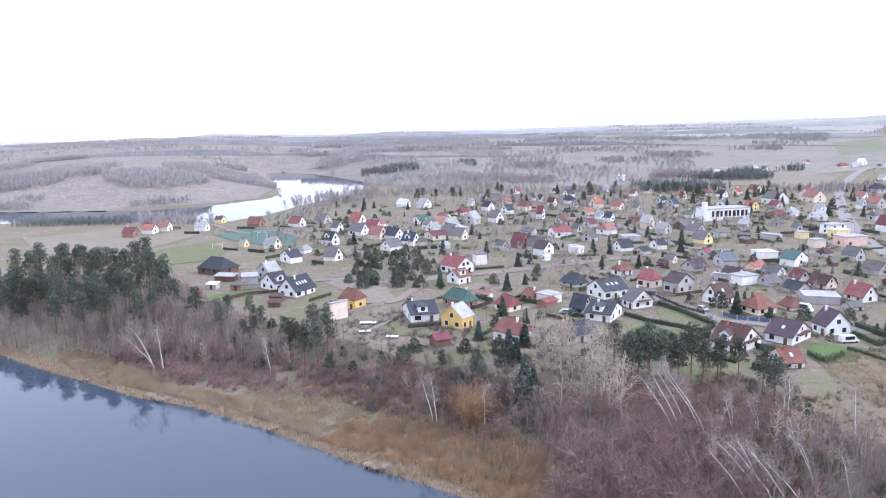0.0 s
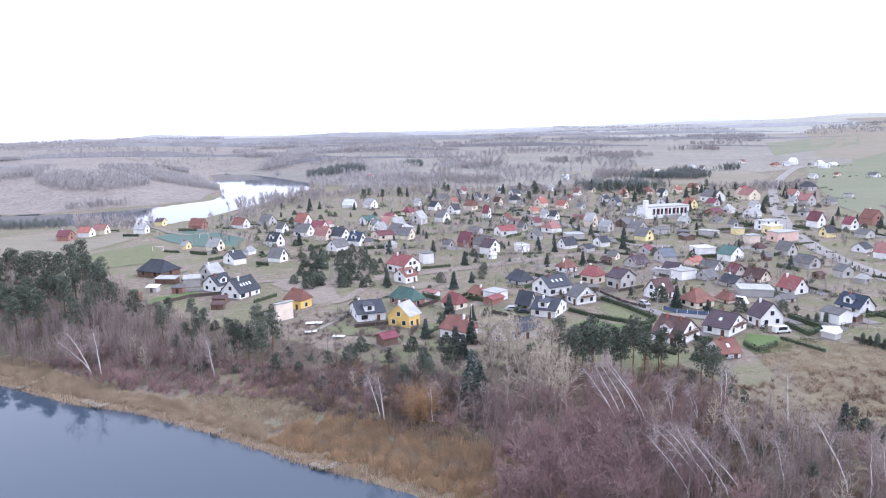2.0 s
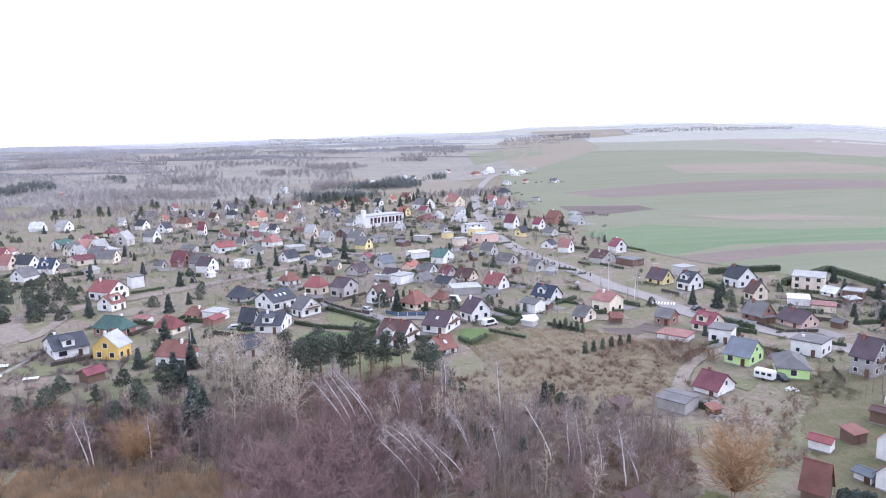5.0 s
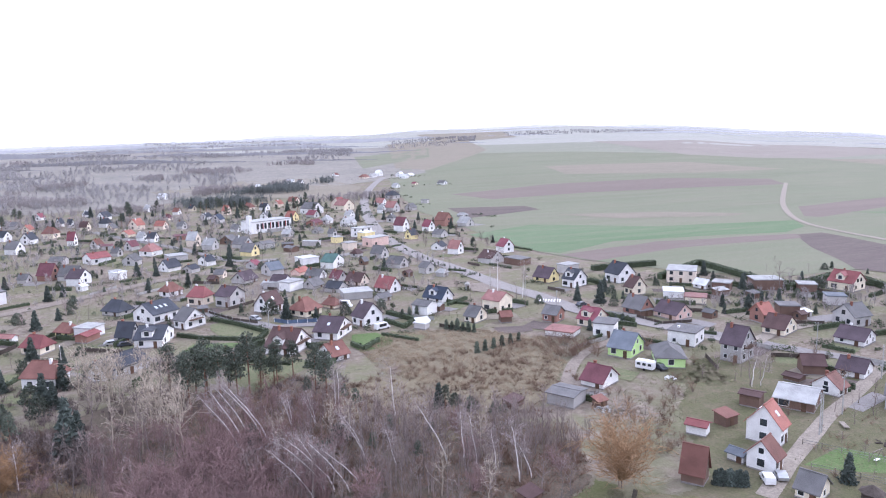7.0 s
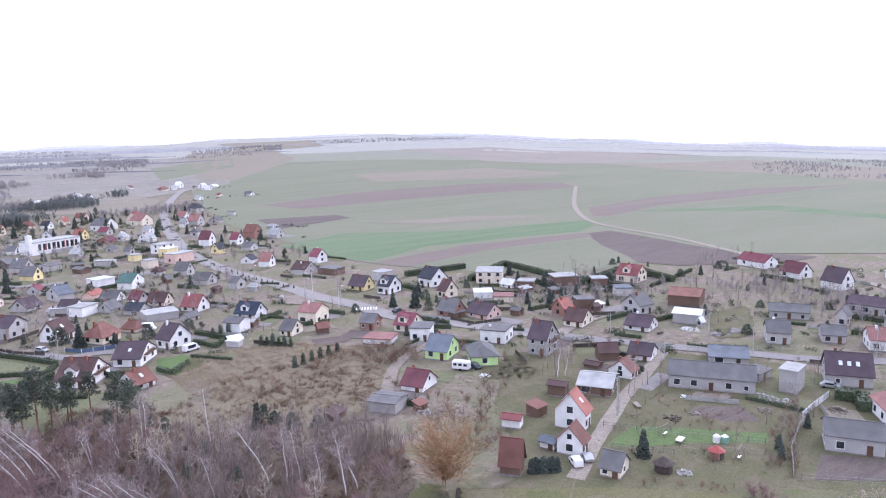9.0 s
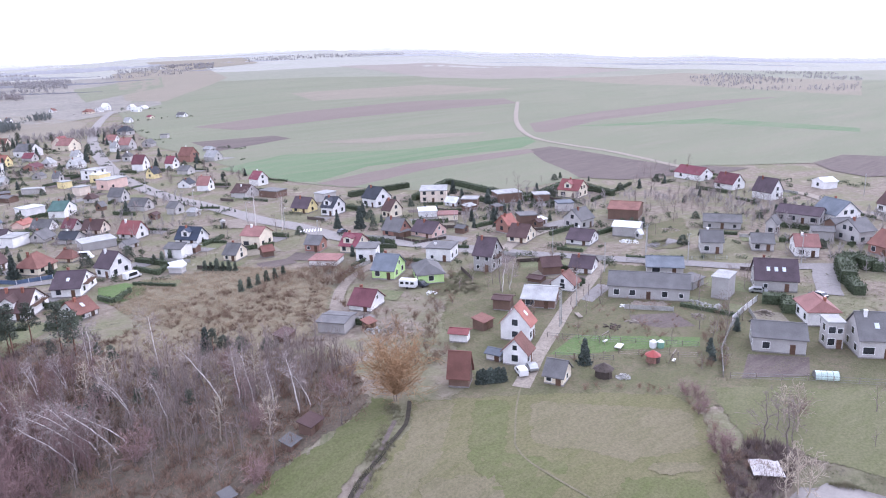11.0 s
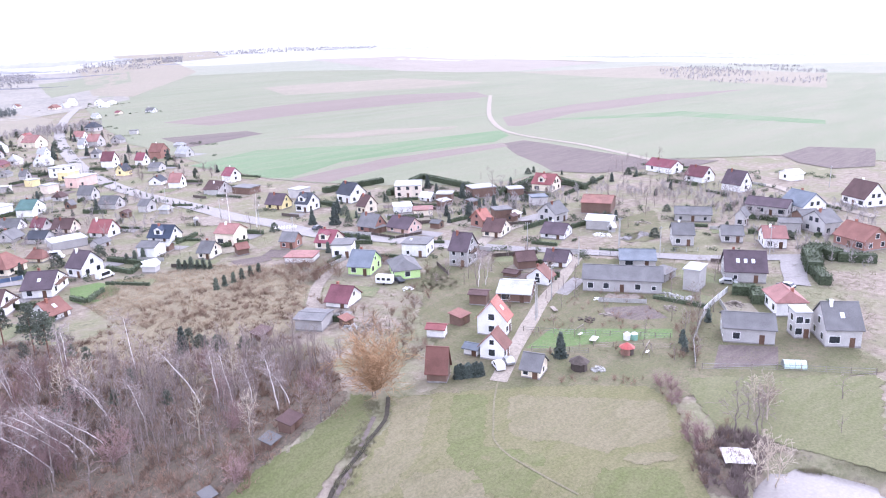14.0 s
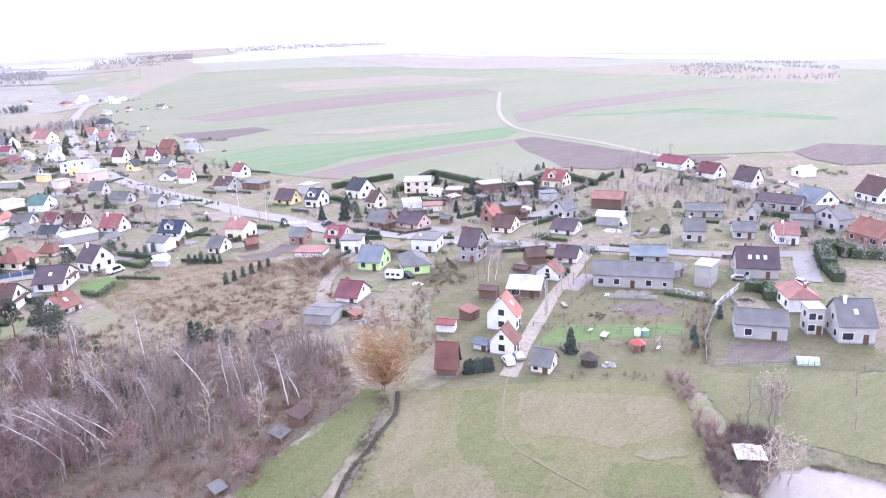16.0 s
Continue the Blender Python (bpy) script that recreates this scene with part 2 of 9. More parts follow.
def house(x, y, rot, L, W, hr, he, wall="white", roof="dark", label="", near=True, hip=0.0, chimney=1, dormer=0, sky_windows=0, balcony=False,
          upper=False, category="house", bare=False, z=None, name="house", wood_gable=False, rng=None):
    """A gabled or hipped house: walls, roof slabs, chimney, windows with panes, door."""
    r = random.Random(int(x * 13 + y * 7))
    base = (terr(x, y) if z is None else z)
    ob = new(name)
    ob.matrix_world = pose(x, y, base, 0, 0, rot)
    tagged(ob, label or f"{wall} rendered village house with a {roof} roof", category)
    hip = float(hip)
    if hip:
        if L < W:
            L, W = W, L
            ob.matrix_world = pose(x, y, base, 0, 0, rot + 90)
        hr = min(hr, he + 0.46 * W)
    bm = bmesh.new()
    l, w = L / 2, W / 2
    if hip or he >= hr - 0.3:
        box(bm, -l, -w, -1.5, l, w, he)
    else:
        top = hr - 0.02
        pts = [(-l, -w, -1.5), (-l, w, -1.5), (-l, w, he), (-l, 0, top), (-l, -w, he), (l, -w, -1.5), (l, w, -1.5), (l, w, he), (l, 0, top), (l, -w, he)]
        hull(bm, pts, [(0, 4, 3, 2, 1), (5, 6, 7, 8, 9), (1, 2, 7, 6), (0, 5, 9, 4), (2, 3, 8, 7), (3, 4, 9, 8)])
    bmesh.ops.recalc_face_normals(bm, faces=bm.faces)
    part("body", bm, WALLS[wall], ob)
    if near:
        bm = bmesh.new()
        box(bm, -l - 0.04, -w - 0.04, -1.5, l + 0.04, w + 0.04, 0.35)
        part("plinth", bm, PLINTH, ob)
    if he >= hr - 0.3:
        bm = bmesh.new()
        box(bm, -l - 0.25, -w - 0.25, he + 0.003, l + 0.25, w + 0.25, he + 0.28)
        box(bm, -l - 0.28, -w - 0.28, he + 0.28, l + 0.28, w + 0.28, he + 0.34)
    else:
        bm = roof_bm(L, W, he, hr, hip, 0.5 if near else 0.4, 0.18)
    part("roof", bm, ROOFS[roof], ob)
    for i in range(chimney):
        cx, cy = (-0.22 + 0.5 * i + r.uniform(-0.08, 0.08)) * L, r.choice((-1, 1)) * 0.08 * W
        ct = hr + (0.65 if he < hr - 0.3 else 0.8)
        q = 0.28 if near else 0.24
        bm = bmesh.new()
        box(bm, cx - q, cy - q, he, cx + q, cy + q, ct)
        box(bm, cx - q - 0.06, cy - q - 0.06, ct, cx + q + 0.06, cy + q + 0.06, ct + 0.1)
        part("chimney", bm, BRICK if r.random() < 0.7 else WALLS["white"], ob)
    if not bare:
        floors = [0.95 if he > 2.6 else 0.7] + ([3.4] if he > 4.7 else [])
        n = max(2, int(L / 3.2)) if near else (1 if L < 9 else 2)
        for s, turn in ((-1, 180), (1, 0)):
            for fz in floors:
                for i in range(n):
                    if fz < 1 and i == n // 2 and s < 0:
                        continue
                    kind = r.choice(("std", "std", "wide", "small")) if near else "std"
                    kind = kind if he - fz > 1.5 else "small"
                    if he - fz > 1.12:
                        add_window(ob, kind, -l + L * (i + 0.5) / n, s * w, fz, turn, near)
            if s < 0 and near:
                bm = bmesh.new()
                dx = -l + L * (n // 2 + 0.5) / n
                box(bm, dx - 0.5, -w - 0.06, 0.05, dx + 0.5, -w + 0.02, min(2.1, he - 0.15))
                part("door", bm, DOOR, ob)
        for s, turn in ((-1, 90), (1, -90)):
            for fz in floors:
                for yy in ((-0.25, 0.25) if W > 7 and near else (0,)):
                    if he - fz > 1.12:
                        add_window(ob, "std" if he - fz > 1.5 else "small", s * l, yy * W, fz, turn, near)
            if not hip and hr - he > 2.2:
                top = min(max(floors[-1] + 2.5, he - 0.5), hr - 2.3)
                for yy in ((-0.13, 0.13) if W > 8.5 and hr - top > 3.2 and near else (0,)):
                    add_window(ob, "tall" if balcony and s > 0 and hr - top > 3.4 else ("std" if hr - top > 2.8 else "small"), s * l, yy * W, top, turn, near)
    k = (hr - he) / (W / 2) if he < hr - 0.3 else 0
    slope = math.degrees(math.atan(k))
    for i in range(sky_windows):
        for s in (-1, 1):
            yy = s * W * 0.27
            bm = bmesh.new()
            box(bm, -0.4, -0.6, 0, 0.4, 0.6, 0.1)
            sw = part("skylight", bm, MATS.get("skylight") or material("skylight", (0.6, 0.65, 0.7), 0.15, 0.1, 1, 5, 0, 0.1, spec=0.7), ob)
            sw.matrix_basis = pose((-0.28 + 0.56 * (i + 0.5) / sky_windows) * L, yy, hr - abs(yy) * k + 0.17, -s * slope, 0, 0)
    if balcony:
        bm = bmesh.new()
        bz = max(3.0, he - 1.0)
        box(bm, l, -W * 0.3, bz - 0.18, l + 1.3, W * 0.3, bz)
        for i in range(9):
            yy = -W * 0.3 + W * 0.6 * i / 8
            box(bm, l + 1.22, yy - 0.03, bz, l + 1.28, yy + 0.03, bz + 0.95)
        box(bm, l + 1.2, -W * 0.3, bz + 0.95, l + 1.32, W * 0.3, bz + 1.05)
        part("balcony", bm, TRIM if not near else DOOR, ob, "dark wooden balcony")
    for i in range(dormer):
        dx = (-0.25 + 0.5 * (i + 0.5) / dormer) * L if dormer > 1 else -0.05 * L
        for s in (-1,):
            dw, dz0, dz1 = 1.5, he + 0.2, he + 2.2
            bm = bmesh.new()
            y0, y1 = s * (W / 2 - 0.5), 0.0
            pts = [(dx - dw, y0, he - 0.2), (dx + dw, y0, he - 0.2), (dx + dw, y0, dz1), (dx, y0, min(hr - 0.1, dz1 + 1.1)), (dx - dw, y0, dz1)]
            pts += [(px, y1, pz) for px, _, pz in pts]
            hull(bm, pts, [(0, 1, 2, 3, 4), (9, 8, 7, 6, 5), (0, 5, 6, 1), (1, 6, 7, 2), (2, 7, 8, 3), (3, 8, 9, 4), (4, 9, 5, 0)])
            bmesh.ops.recalc_face_normals(bm, faces=bm.faces)
            d = part("dormer", bm, WALLS[wall], ob)
            bm = bmesh.new()
            zt = min(hr - 0.1, dz1 + 1.1)
            for q in (-1, 1):
                hull(bm, [(dx + q * (dw + 0.3), y0 + s * 0.3, dz1 - 0.2), (dx + q * (dw + 0.3), y1, dz1 - 0.2), (dx, y1, zt + 0.02), (dx, y0 + s * 0.3, zt + 0.02),
                          (dx + q * (dw + 0.3), y0 + s * 0.3, dz1 - 0.05), (dx + q * (dw + 0.3), y1, dz1 - 0.05), (dx, y1, zt + 0.17), (dx, y0 + s * 0.3, zt + 0.17)],
                     [(0, 1, 2, 3), (7, 6, 5, 4), (0, 4, 5, 1), (1, 5, 6, 2), (2, 6, 7, 3), (3, 7, 4, 0)])
            bmesh.ops.recalc_face_normals(bm, faces=bm.faces)
            part("dormer_roof", bm, ROOFS[roof], d)
            add_window(d, "std", dx, y0, he + 0.75, 180, near)
    return ob


def block(x, y, rot, L, W, h, wall="white", roof="grey", label="", near=True, category="building", bare=False, name="building", chimney=0):
    return house(x, y, rot, L, W, h, h, wall, roof, label, near, 0.0, chimney, 0, 0, False, False, category, bare, None, name)


def shed(x, y, rot, L, W, h, wall="wood", roof="grey", label="", drop=0.5, name="shed", category="shed"):
    """A lean-to with one sloping roof sheet and plank door."""
    base = terr(x, y)
    ob = new(name)
    ob.matrix_world = pose(x, y, base, 0, 0, rot)
    tagged(ob, label or f"small {wall} shed with a {roof} roof", category)
    l, w = L / 2, W / 2
    bm = bmesh.new()
    hull(bm, [(-l, -w, -1), (l, -w, -1), (l, w, -1), (-l, w, -1), (-l, -w, h - drop), (l, -w, h - drop), (l, w, h), (-l, w, h)],
         [(3, 2, 1, 0), (4, 5, 6, 7), (0, 1, 5, 4), (1, 2, 6, 5), (2, 3, 7, 6), (3, 0, 4, 7)])
    part("body", bm, WALLS[wall], ob)
    bm = bmesh.new()
    k = drop / W
    o = 0.3
    pts = [(-l - o, -w - o, h - drop - o * k), (l + o, -w - o, h - drop - o * k), (l + o, w + o, h + o * k), (-l - o, w + o, h + o * k)]
    hull(bm, [(a, b, c + 0.01) for a, b, c in pts] + [(a, b, c + 0.13) for a, b, c in pts],
         [(3, 2, 1, 0), (4, 5, 6, 7), (0, 1, 5, 4), (1, 2, 6, 5), (2, 3, 7, 6), (3, 0, 4, 7)])
    part("roof", bm, ROOFS[roof], ob)
    bm = bmesh.new()
    box(bm, -0.5, -w - 0.05, 0, 0.5, -w + 0.02, min(2.0, h - drop - 0.2))
    part("door", bm, DOOR, ob)
    return ob

# ---- land and water ----


def land_mesh():
    """One sheet to the horizon: rings round the vantage, finer where it is near."""
    rings = [0.0]
    r = 12.0
    while r < 4700:
        rings.append(r)
        r += max(2.6, r * 0.021)
    rings.append(4800.0)
    n = 300
    verts, faces = [(0, 0, terr(0, 0))], []
    for r in rings[1:]:
        for i in range(n):
            a = math.radians(-75 + 170 * i / (n - 1)) if r > 0 else 0
            x, y = r * math.sin(a), r * math.cos(a)
            verts.append((x, y, terr(x, y)))
    for k in range(1, len(rings) - 1):
        for i in range(n - 1):
            a = 1 + (k - 1) * n + i
            faces.append((a, a + 1, a + n + 1, a + n))
    for i in range(n - 1):
        faces.append((0, i + 2, i + 1))
    # the part behind the vantage, coarse
    base = len(verts)
    back = [12.0, 60.0, 150.0, 400.0, 1200.0, 4800.0]
    m = 24
    for r in back:
        for i in range(m):
            a = math.radians(95 + 190 * i / (m - 1))
            verts.append((r * math.sin(a), r * math.cos(a), min(-11.5, terr(r * math.sin(a), r * math.cos(a))) if r < 1000 else 0.0))
    for k in range(len(back) - 1):
        for i in range(m - 1):
            a = base + k * m + i
            faces.append((a, a + 1, a + m + 1, a + m))
    me = bpy.data.meshes.new("ground")
    me.from_pydata(verts, [], faces)
    me.update()
    for p in me.polygons:
        p.use_smooth = True
        if p.normal.z < 0:
            p.flip()
    return me


def ground_material():
    m = bpy.data.materials.new("winter_ground")
    m.use_nodes = True
    n, k = m.node_tree.nodes, m.node_tree.links
    b = n["Principled BSDF"]
    b.inputs["Roughness"].default_value, b.inputs["Specular IOR Level"].default_value = 0.95, 0.1
    geo = n.new("ShaderNodeNewGeometry")

    def noise_tex(scale, detail, rough=0.6):
        t = n.new("ShaderNodeTexNoise")
        t.inputs["Scale"].default_value, t.inputs["Detail"].default_value, t.inputs["Roughness"].default_value = scale, detail, rough
        k.new(geo.outputs["Position"], t.inputs["Vector"])
        return t.outputs["Fac"]

    def mix(a, bcol, fac, lo, hi):
        r = n.new("ShaderNodeMapRange")
        r.inputs["From Min"].default_value, r.inputs["From Max"].default_value = lo, hi
        k.new(fac, r.inputs["Value"])
        x = n.new("ShaderNodeMix")
        x.data_type = "RGBA"
        k.new(r.outputs["Result"], x.inputs["Factor"])
        for s, v in (("A", a), ("B", bcol)):
            if isinstance(v, tuple):
                x.inputs[s].default_value = (*v, 1)
            else:
                k.new(v, x.inputs[s])
        return x.outputs["Result"]

    earth = mix((0.15, 0.122, 0.1), (0.275, 0.232, 0.188), noise_tex(0.5, 9, 0.75), 0.38, 0.62)
    grass = mix((0.132, 0.135, 0.076), (0.215, 0.198, 0.135), noise_tex(0.8, 9, 0.75), 0.38, 0.62)
    col = mix(earth, grass, noise_tex(0.05, 9, 0.7), 0.44, 0.56)
    col = mix(col, (0.30, 0.26, 0.205), noise_tex(0.13, 8, 0.7), 0.58, 0.68)
    col = mix(col, (0.085, 0.07, 0.06), noise_tex(0.3, 8, 0.7), 0.60, 0.70)
    k.new(col, b.inputs["Base Color"])
    bp = n.new("ShaderNodeBump")
    bp.inputs["Strength"].default_value, bp.inputs["Distance"].default_value = 0.6, 0.25
    k.new(noise_tex(2.2, 6), bp.inputs["Height"])
    k.new(bp.outputs["Normal"], b.inputs["Normal"])
    return m


ground_me = land_mesh()
ground_me.materials.append(ground_material())
tagged(new("ground", ground_me), "winter grassland and bare earth of a village", "ground", "", "structure")


def water_material():
    m = bpy.data.materials.new("lake_water")
    m.use_nodes = True
    n, k = m.node_tree.nodes, m.node_tree.links
    b = n["Principled BSDF"]
    b.inputs["Base Color"].default_value = (0.045, 0.063, 0.09, 1)
    b.inputs["Roughness"].default_value, b.inputs["IOR"].default_value = 0.03, 1.33
    geo, t, bp = n.new("ShaderNodeNewGeometry"), n.new("ShaderNodeTexNoise"), n.new("ShaderNodeBump")
    t.inputs["Scale"].default_value, t.inputs["Detail"].default_value = 0.35, 4
    k.new(geo.outputs["Position"], t.inputs["Vector"])
    bp.inputs["Strength"].default_value, bp.inputs["Distance"].default_value = 0.035, 0.3
    k.new(t.outputs["Fac"], bp.inputs["Height"])
    k.new(bp.outputs["Normal"], b.inputs["Normal"])
    return m


WATER = water_material()
# The sky's pale reflection is painted in as base colour; specular kept low.
POND_WATER = material("pond_water", (0.225, 0.205, 0.195), 0.3, 0.1, 0.3, 2.0, 0.02, 0.0, spec=0.06)


def water_sheet(name, outline, z, label, mat=WATER):
    bm = bmesh.new()
    bm.faces.new([bm.verts.new((x, y, z)) for x, y in outline])
    bmesh.ops.triangulate(bm, faces=bm.faces)
    ob = new(name, mesh_of(name, bm, mat))
    for p in ob.data.polygons:
        if p.normal.z < 0:
            p.flip()
    return tagged(ob, label, "water", "", "structure")


water_sheet("lake", [(-1500, -900), (250, -900), (250, -250), (80, 20), (40, 90), (0, 140), (-60, 160), (-150, 185), (-300, 240), (-700, 300), (-1500, 300)], LAKE_Z,
            "calm grey-blue lake with a reed shore")
water_sheet("lake_arm", [(-1000, 350), (-450, 430), (-270, 470), (-270, 760), (-400, 1040), (-620, 1120), (-480, 850), (-400, 720), (-380, 640), (-440, 560), (-560, 540), (-1000, 520)], LAKE_Z,
            "pale arm of the lake between woods")
water_sheet("pond", [(80, 34), (88, 46), (100, 46), (110, 38), (112, 28), (108, 14), (90, 12), (80, 22)], POND_Z, "small pale pond in the pasture", POND_WATER)

# ---- houses ----
house(27.7, 200.3, -37, 8.3, 11.1, 6.4, 2.4, "white", "brown", "white house with a deep brown tiled roof and wooden balcony", balcony=True, dormer=1, chimney=2)
house(42.4, 210.1, -35, 7.4, 11.2, 5.8, 2.7, "white", "purple", "white house with a steep dark roof beside a lawn", sky_windows=1, balcony=True)
house(37.8, 187.7, 23, 5.4, 7.1, 4.4, 1.9, "white", "rust", "white cottage with a rust-brown tiled roof", sky_windows=1)
house(55.3, 219.4, -63, 5.7, 7.8, 7.0, 3.3, "white", "purple", "plain white house with a purple-brown roof")
house(28.4, 250.5, 42, 7.6, 6.5, 6.5, 2.7, "white", "brown", "white gabled house with a dark brown roof", sky_windows=1)
house(39.1, 239.2, -53, 7.4, 7.7, 6.0, 2.7, "cream", "rust", "cream house with a hipped rust roof", hip=0.7)
house(49.5, 245.8, -52, 5.2, 4.0, 3.9, 1.7, "cream", "rust", "cream side house with a rust roof", hip=0.5)
house(-8.0, 252.8, 41, 10.1, 9.6, 6.4, 3.4, "white", "dark", "white house with a dark roof and skylights", sky_windows=3)
house(2.3, 239.1, -51, 5.3, 8.0, 6.2, 3.1, "white", "grey", "white house with a grey roof and dark veranda", balcony=True)
house(-7.8, 223.5, -16, 7.8, 11.6, 5.3, 2.8, "white", "dark", "white house with steep dark grey roof and many windows", dormer=1)
house(-15.4, 229.7, -31, 5.2, 4.0, 5.6, 2.2, "grey", "dark", "grey garage wing with a dark roof")
house(6.6, 271.2, -36, 6.5, 6.2, 7.2, 3.6, "beige", "red", "beige house with a hipped red roof", hip=0.4)
house(16.6, 264.9, -43, 6.4, 8.2, 6.9, 4.3, "grey", "purple", "grey rendered house with a dull purple roof")
house(-3.5, 290.9, 42, 6.4, 5.5, 5.9, 2.6, "white", "rust", "white house with a hipped red-brown roof", hip=0.7)
house(-20.6, 267.2, -42, 7.5, 6.4, 5.2, 2.0, "grey", "dark", "low house with a broad dark roof", hip=0.4)
house(-50.2, 204.3, 68, 5.7, 7.6, 7.1, 4.0, "yellow", "light", "bright yellow house with a pale grey roof", chimney=2)
house(-64.0, 212.0, 29, 8.7, 12.2, 5.4, 2.9, "white", "dark", "white house with a dark slate-grey roof", dormer=1)
house(-55.1, 228.8, 57, 6.2, 10.4, 6.2, 3.0, "brick", "green", "brown house with a dull green hipped roof", hip=0.5)
house(-69.6, 283.9, -33, 10.4, 8.9, 6.9, 3.6, "white", "red", "white house with a red roof and annex")
house(-64.1, 264.0, 57, 6.2, 6.6, 5.4, 3.1, "white", "rust", "white annex with a red-brown roof", dormer=1)
house(-49.3, 242.2, -28, 5.2, 2.5, 2.4, 1.8, "white", "pink", "low white outbuilding with a faded red roof", chimney=0)
house(-90.1, 219.9, -17, 6.6, 5.7, 7.8, 3.8, "yellow", "rust", "yellow house with a brown hipped roof", hip=0.3)
block(-88.5, 204.3, 58, 6.2, 0.9, 5.7, "beige", "light", "blank white gable wall of an unfinished building", bare=True)
house(-117.4, 233.9, 73, 10.4, 8.5, 6.8, 2.6, "white", "dark", "white house with a long dark roof", sky_windows=4)
house(-129.8, 240.9, 65, 6.7, 8.6, 6.2, 3.1, "white", "dark", "white house with dark clustered roofs", dormer=1)
house(-141.0, 257.3, 60, 5.4, 8.1, 6.9, 3.9, "grey", "light", "unpainted grey block house with a pale roof")
house(-168.4, 264.3, 75, 10.5, 13.0, 6.5, 2.7, "wood", "dark", "dark timber hall with a broad hipped roof", hip=0.5, chimney=0, near=False)
block(-144.4, 248.0, 29, 6.0, 8.0, 3.2, "concrete", "light", "flat grey concrete building", bare=True)
house(-149.1, 292.9, 57, 6.1, 9.1, 5.5, 2.8, "white", "dark", "white house with a dark roof", near=False)
house(-153.3, 316.0, 72, 5.2, 4.0, 3.7, 1.8, "white", "light", "small white house with a pale roof", hip=0.5, near=False)
house(-131.8, 300.2, -15, 6.8, 5.8, 6.1, 2.4, "white", "grey", "white house with a grey roof", near=False)
house(-150.2, 339.9, -20, 7.0, 6.0, 6.9, 3.2, "white", "dark", "white house with a dark pointed roof", dormer=1, near=False)
house(-192.2, 326.8, -11, 3.2, 4.0, 4.1, 2.0, "paleyellow", "light", "pale yellow cottage with a light roof", near=False)
house(-174.8, 324.2, -13, 6.8, 5.8, 6.1, 2.5, "cream", "light", "cream house with a weathered pale roof", near=False)
house(-163.6, 412.2, -22, 8.5, 7.3, 7.5, 3.1, "white", "orange", "white house with an orange-red roof", near=False)
house(-148.9, 375.9, -14, 9.0, 7.7, 6.4, 2.6, "white", "grey", "white house with a grey-brown roof", near=False)
house(-148.8, 409.2, 57, 8.0, 8.0, 3.9, 2.0, "white", "pink", "white house with a faded pink roof", near=False)
house(-133.0, 363.3, -20, 8.0, 6.1, 7.0, 2.9, "beige", "pink", "beige house with a faded pink roof", near=False)
house(-114.4, 332.1, 62, 8.5, 7.3, 5.1, 2.1, "white", "grey", "white house with a grey roof", near=False)
house(-109.0, 346.4, -18, 7.2, 6.2, 6.7, 2.9, "white", "navy", "white house with a dark blue roof", dormer=1, near=False)
house(-109.8, 392.2, 51, 5.3, 6.8, 5.5, 2.9, "white", "light", "white house with a light roof", near=False)
house(-101.8, 369.6, 41, 9.5, 10.7, 4.1, 2.5, "beige", "maroon", "long low house with a dark red roof", near=False)
house(-202.4, 408.2, -9, 5.0, 6.8, 4.7, 2.5, "white", "white", "white shed-like house with a pale roof", near=False)
house(-300.5, 478.6, 3, 5.6, 6.8, 5.5, 3.4, "paleyellow", "purple", "yellow house with a dark roof by the lake", near=False)
house(-275.0, 346.0, 8, 6.6, 6.8, 5.5, 3.0, "brick", "maroon", "", near=False)
house(-272.3, 359.5, 8, 6.6, 6.8, 5.5, 3.0, "white", "orange", "", near=False)
house(-270.2, 370.1, 8, 6.6, 6.8, 5.5, 3.0, "cream", "pink", "", near=False)
house(-247.9, 374.9, 8, 6.6, 6.8, 5.5, 3.0, "white", "light", "", near=False)
house(-199.1, 401.6, -17, 8.6, 6.8, 6.0, 2.5, "white", "rust", "", near=False)
house(-224.2, 396.3, -3, 8.6, 6.8, 6.0, 2.5, "brick", "rust", "", near=False)
house(-124.0, 364.3, -26, 8.6, 6.8, 6.0, 2.5, "white", "dark", "", near=False)
house(-189.5, 418.5, -22, 8.6, 6.8, 6.0, 2.5, "grey", "grey", "", near=False)
house(-166.1, 511.7, -15, 8.6, 6.8, 6.0, 2.5, "white", "white", "", near=False)
house(-246.6, 844.5, -45, 10.7, 6.8, 5.5, 3.0, "white", "pink", "", near=False)
house(-112.5, 411.8, 68, 8.6, 6.8, 6.0, 2.5, "white", "pink", "", near=False)
block(-64.1, 303.5, 31, 5.0, 5.0, 4.5, "white", "grey", "plain white two-storey rendered block", bare=True, near=False)
house(-53.3, 348.4, -30, 6.9, 5.9, 7.2, 2.8, "brick", "maroon", "brick house with a dark maroon roof", near=False)
house(-39.7, 331.9, -27, 6.0, 8.3, 6.3, 3.3, "white", "purple", "white house with a dark roof", near=False)
house(-37.9, 387.5, 32, 9.7, 8.9, 5.2, 3.0, "white", "red", "long white house with a bright red roof", near=False)
block(-26.1, 339.8, 33, 4.0, 4.7, 3.1, "white", "light", "white cube-shaped flat-roofed building", bare=True, near=False)
house(-4.2, 349.2, 42, 7.4, 6.3, 5.1, 2.0, "white", "dark", "white house with a dark roof", near=False)
block(-1.4, 381.0, 17, 8.9, 9.0, 2.2, "grey", "light", "long flat-roofed grey building", bare=True, near=False)
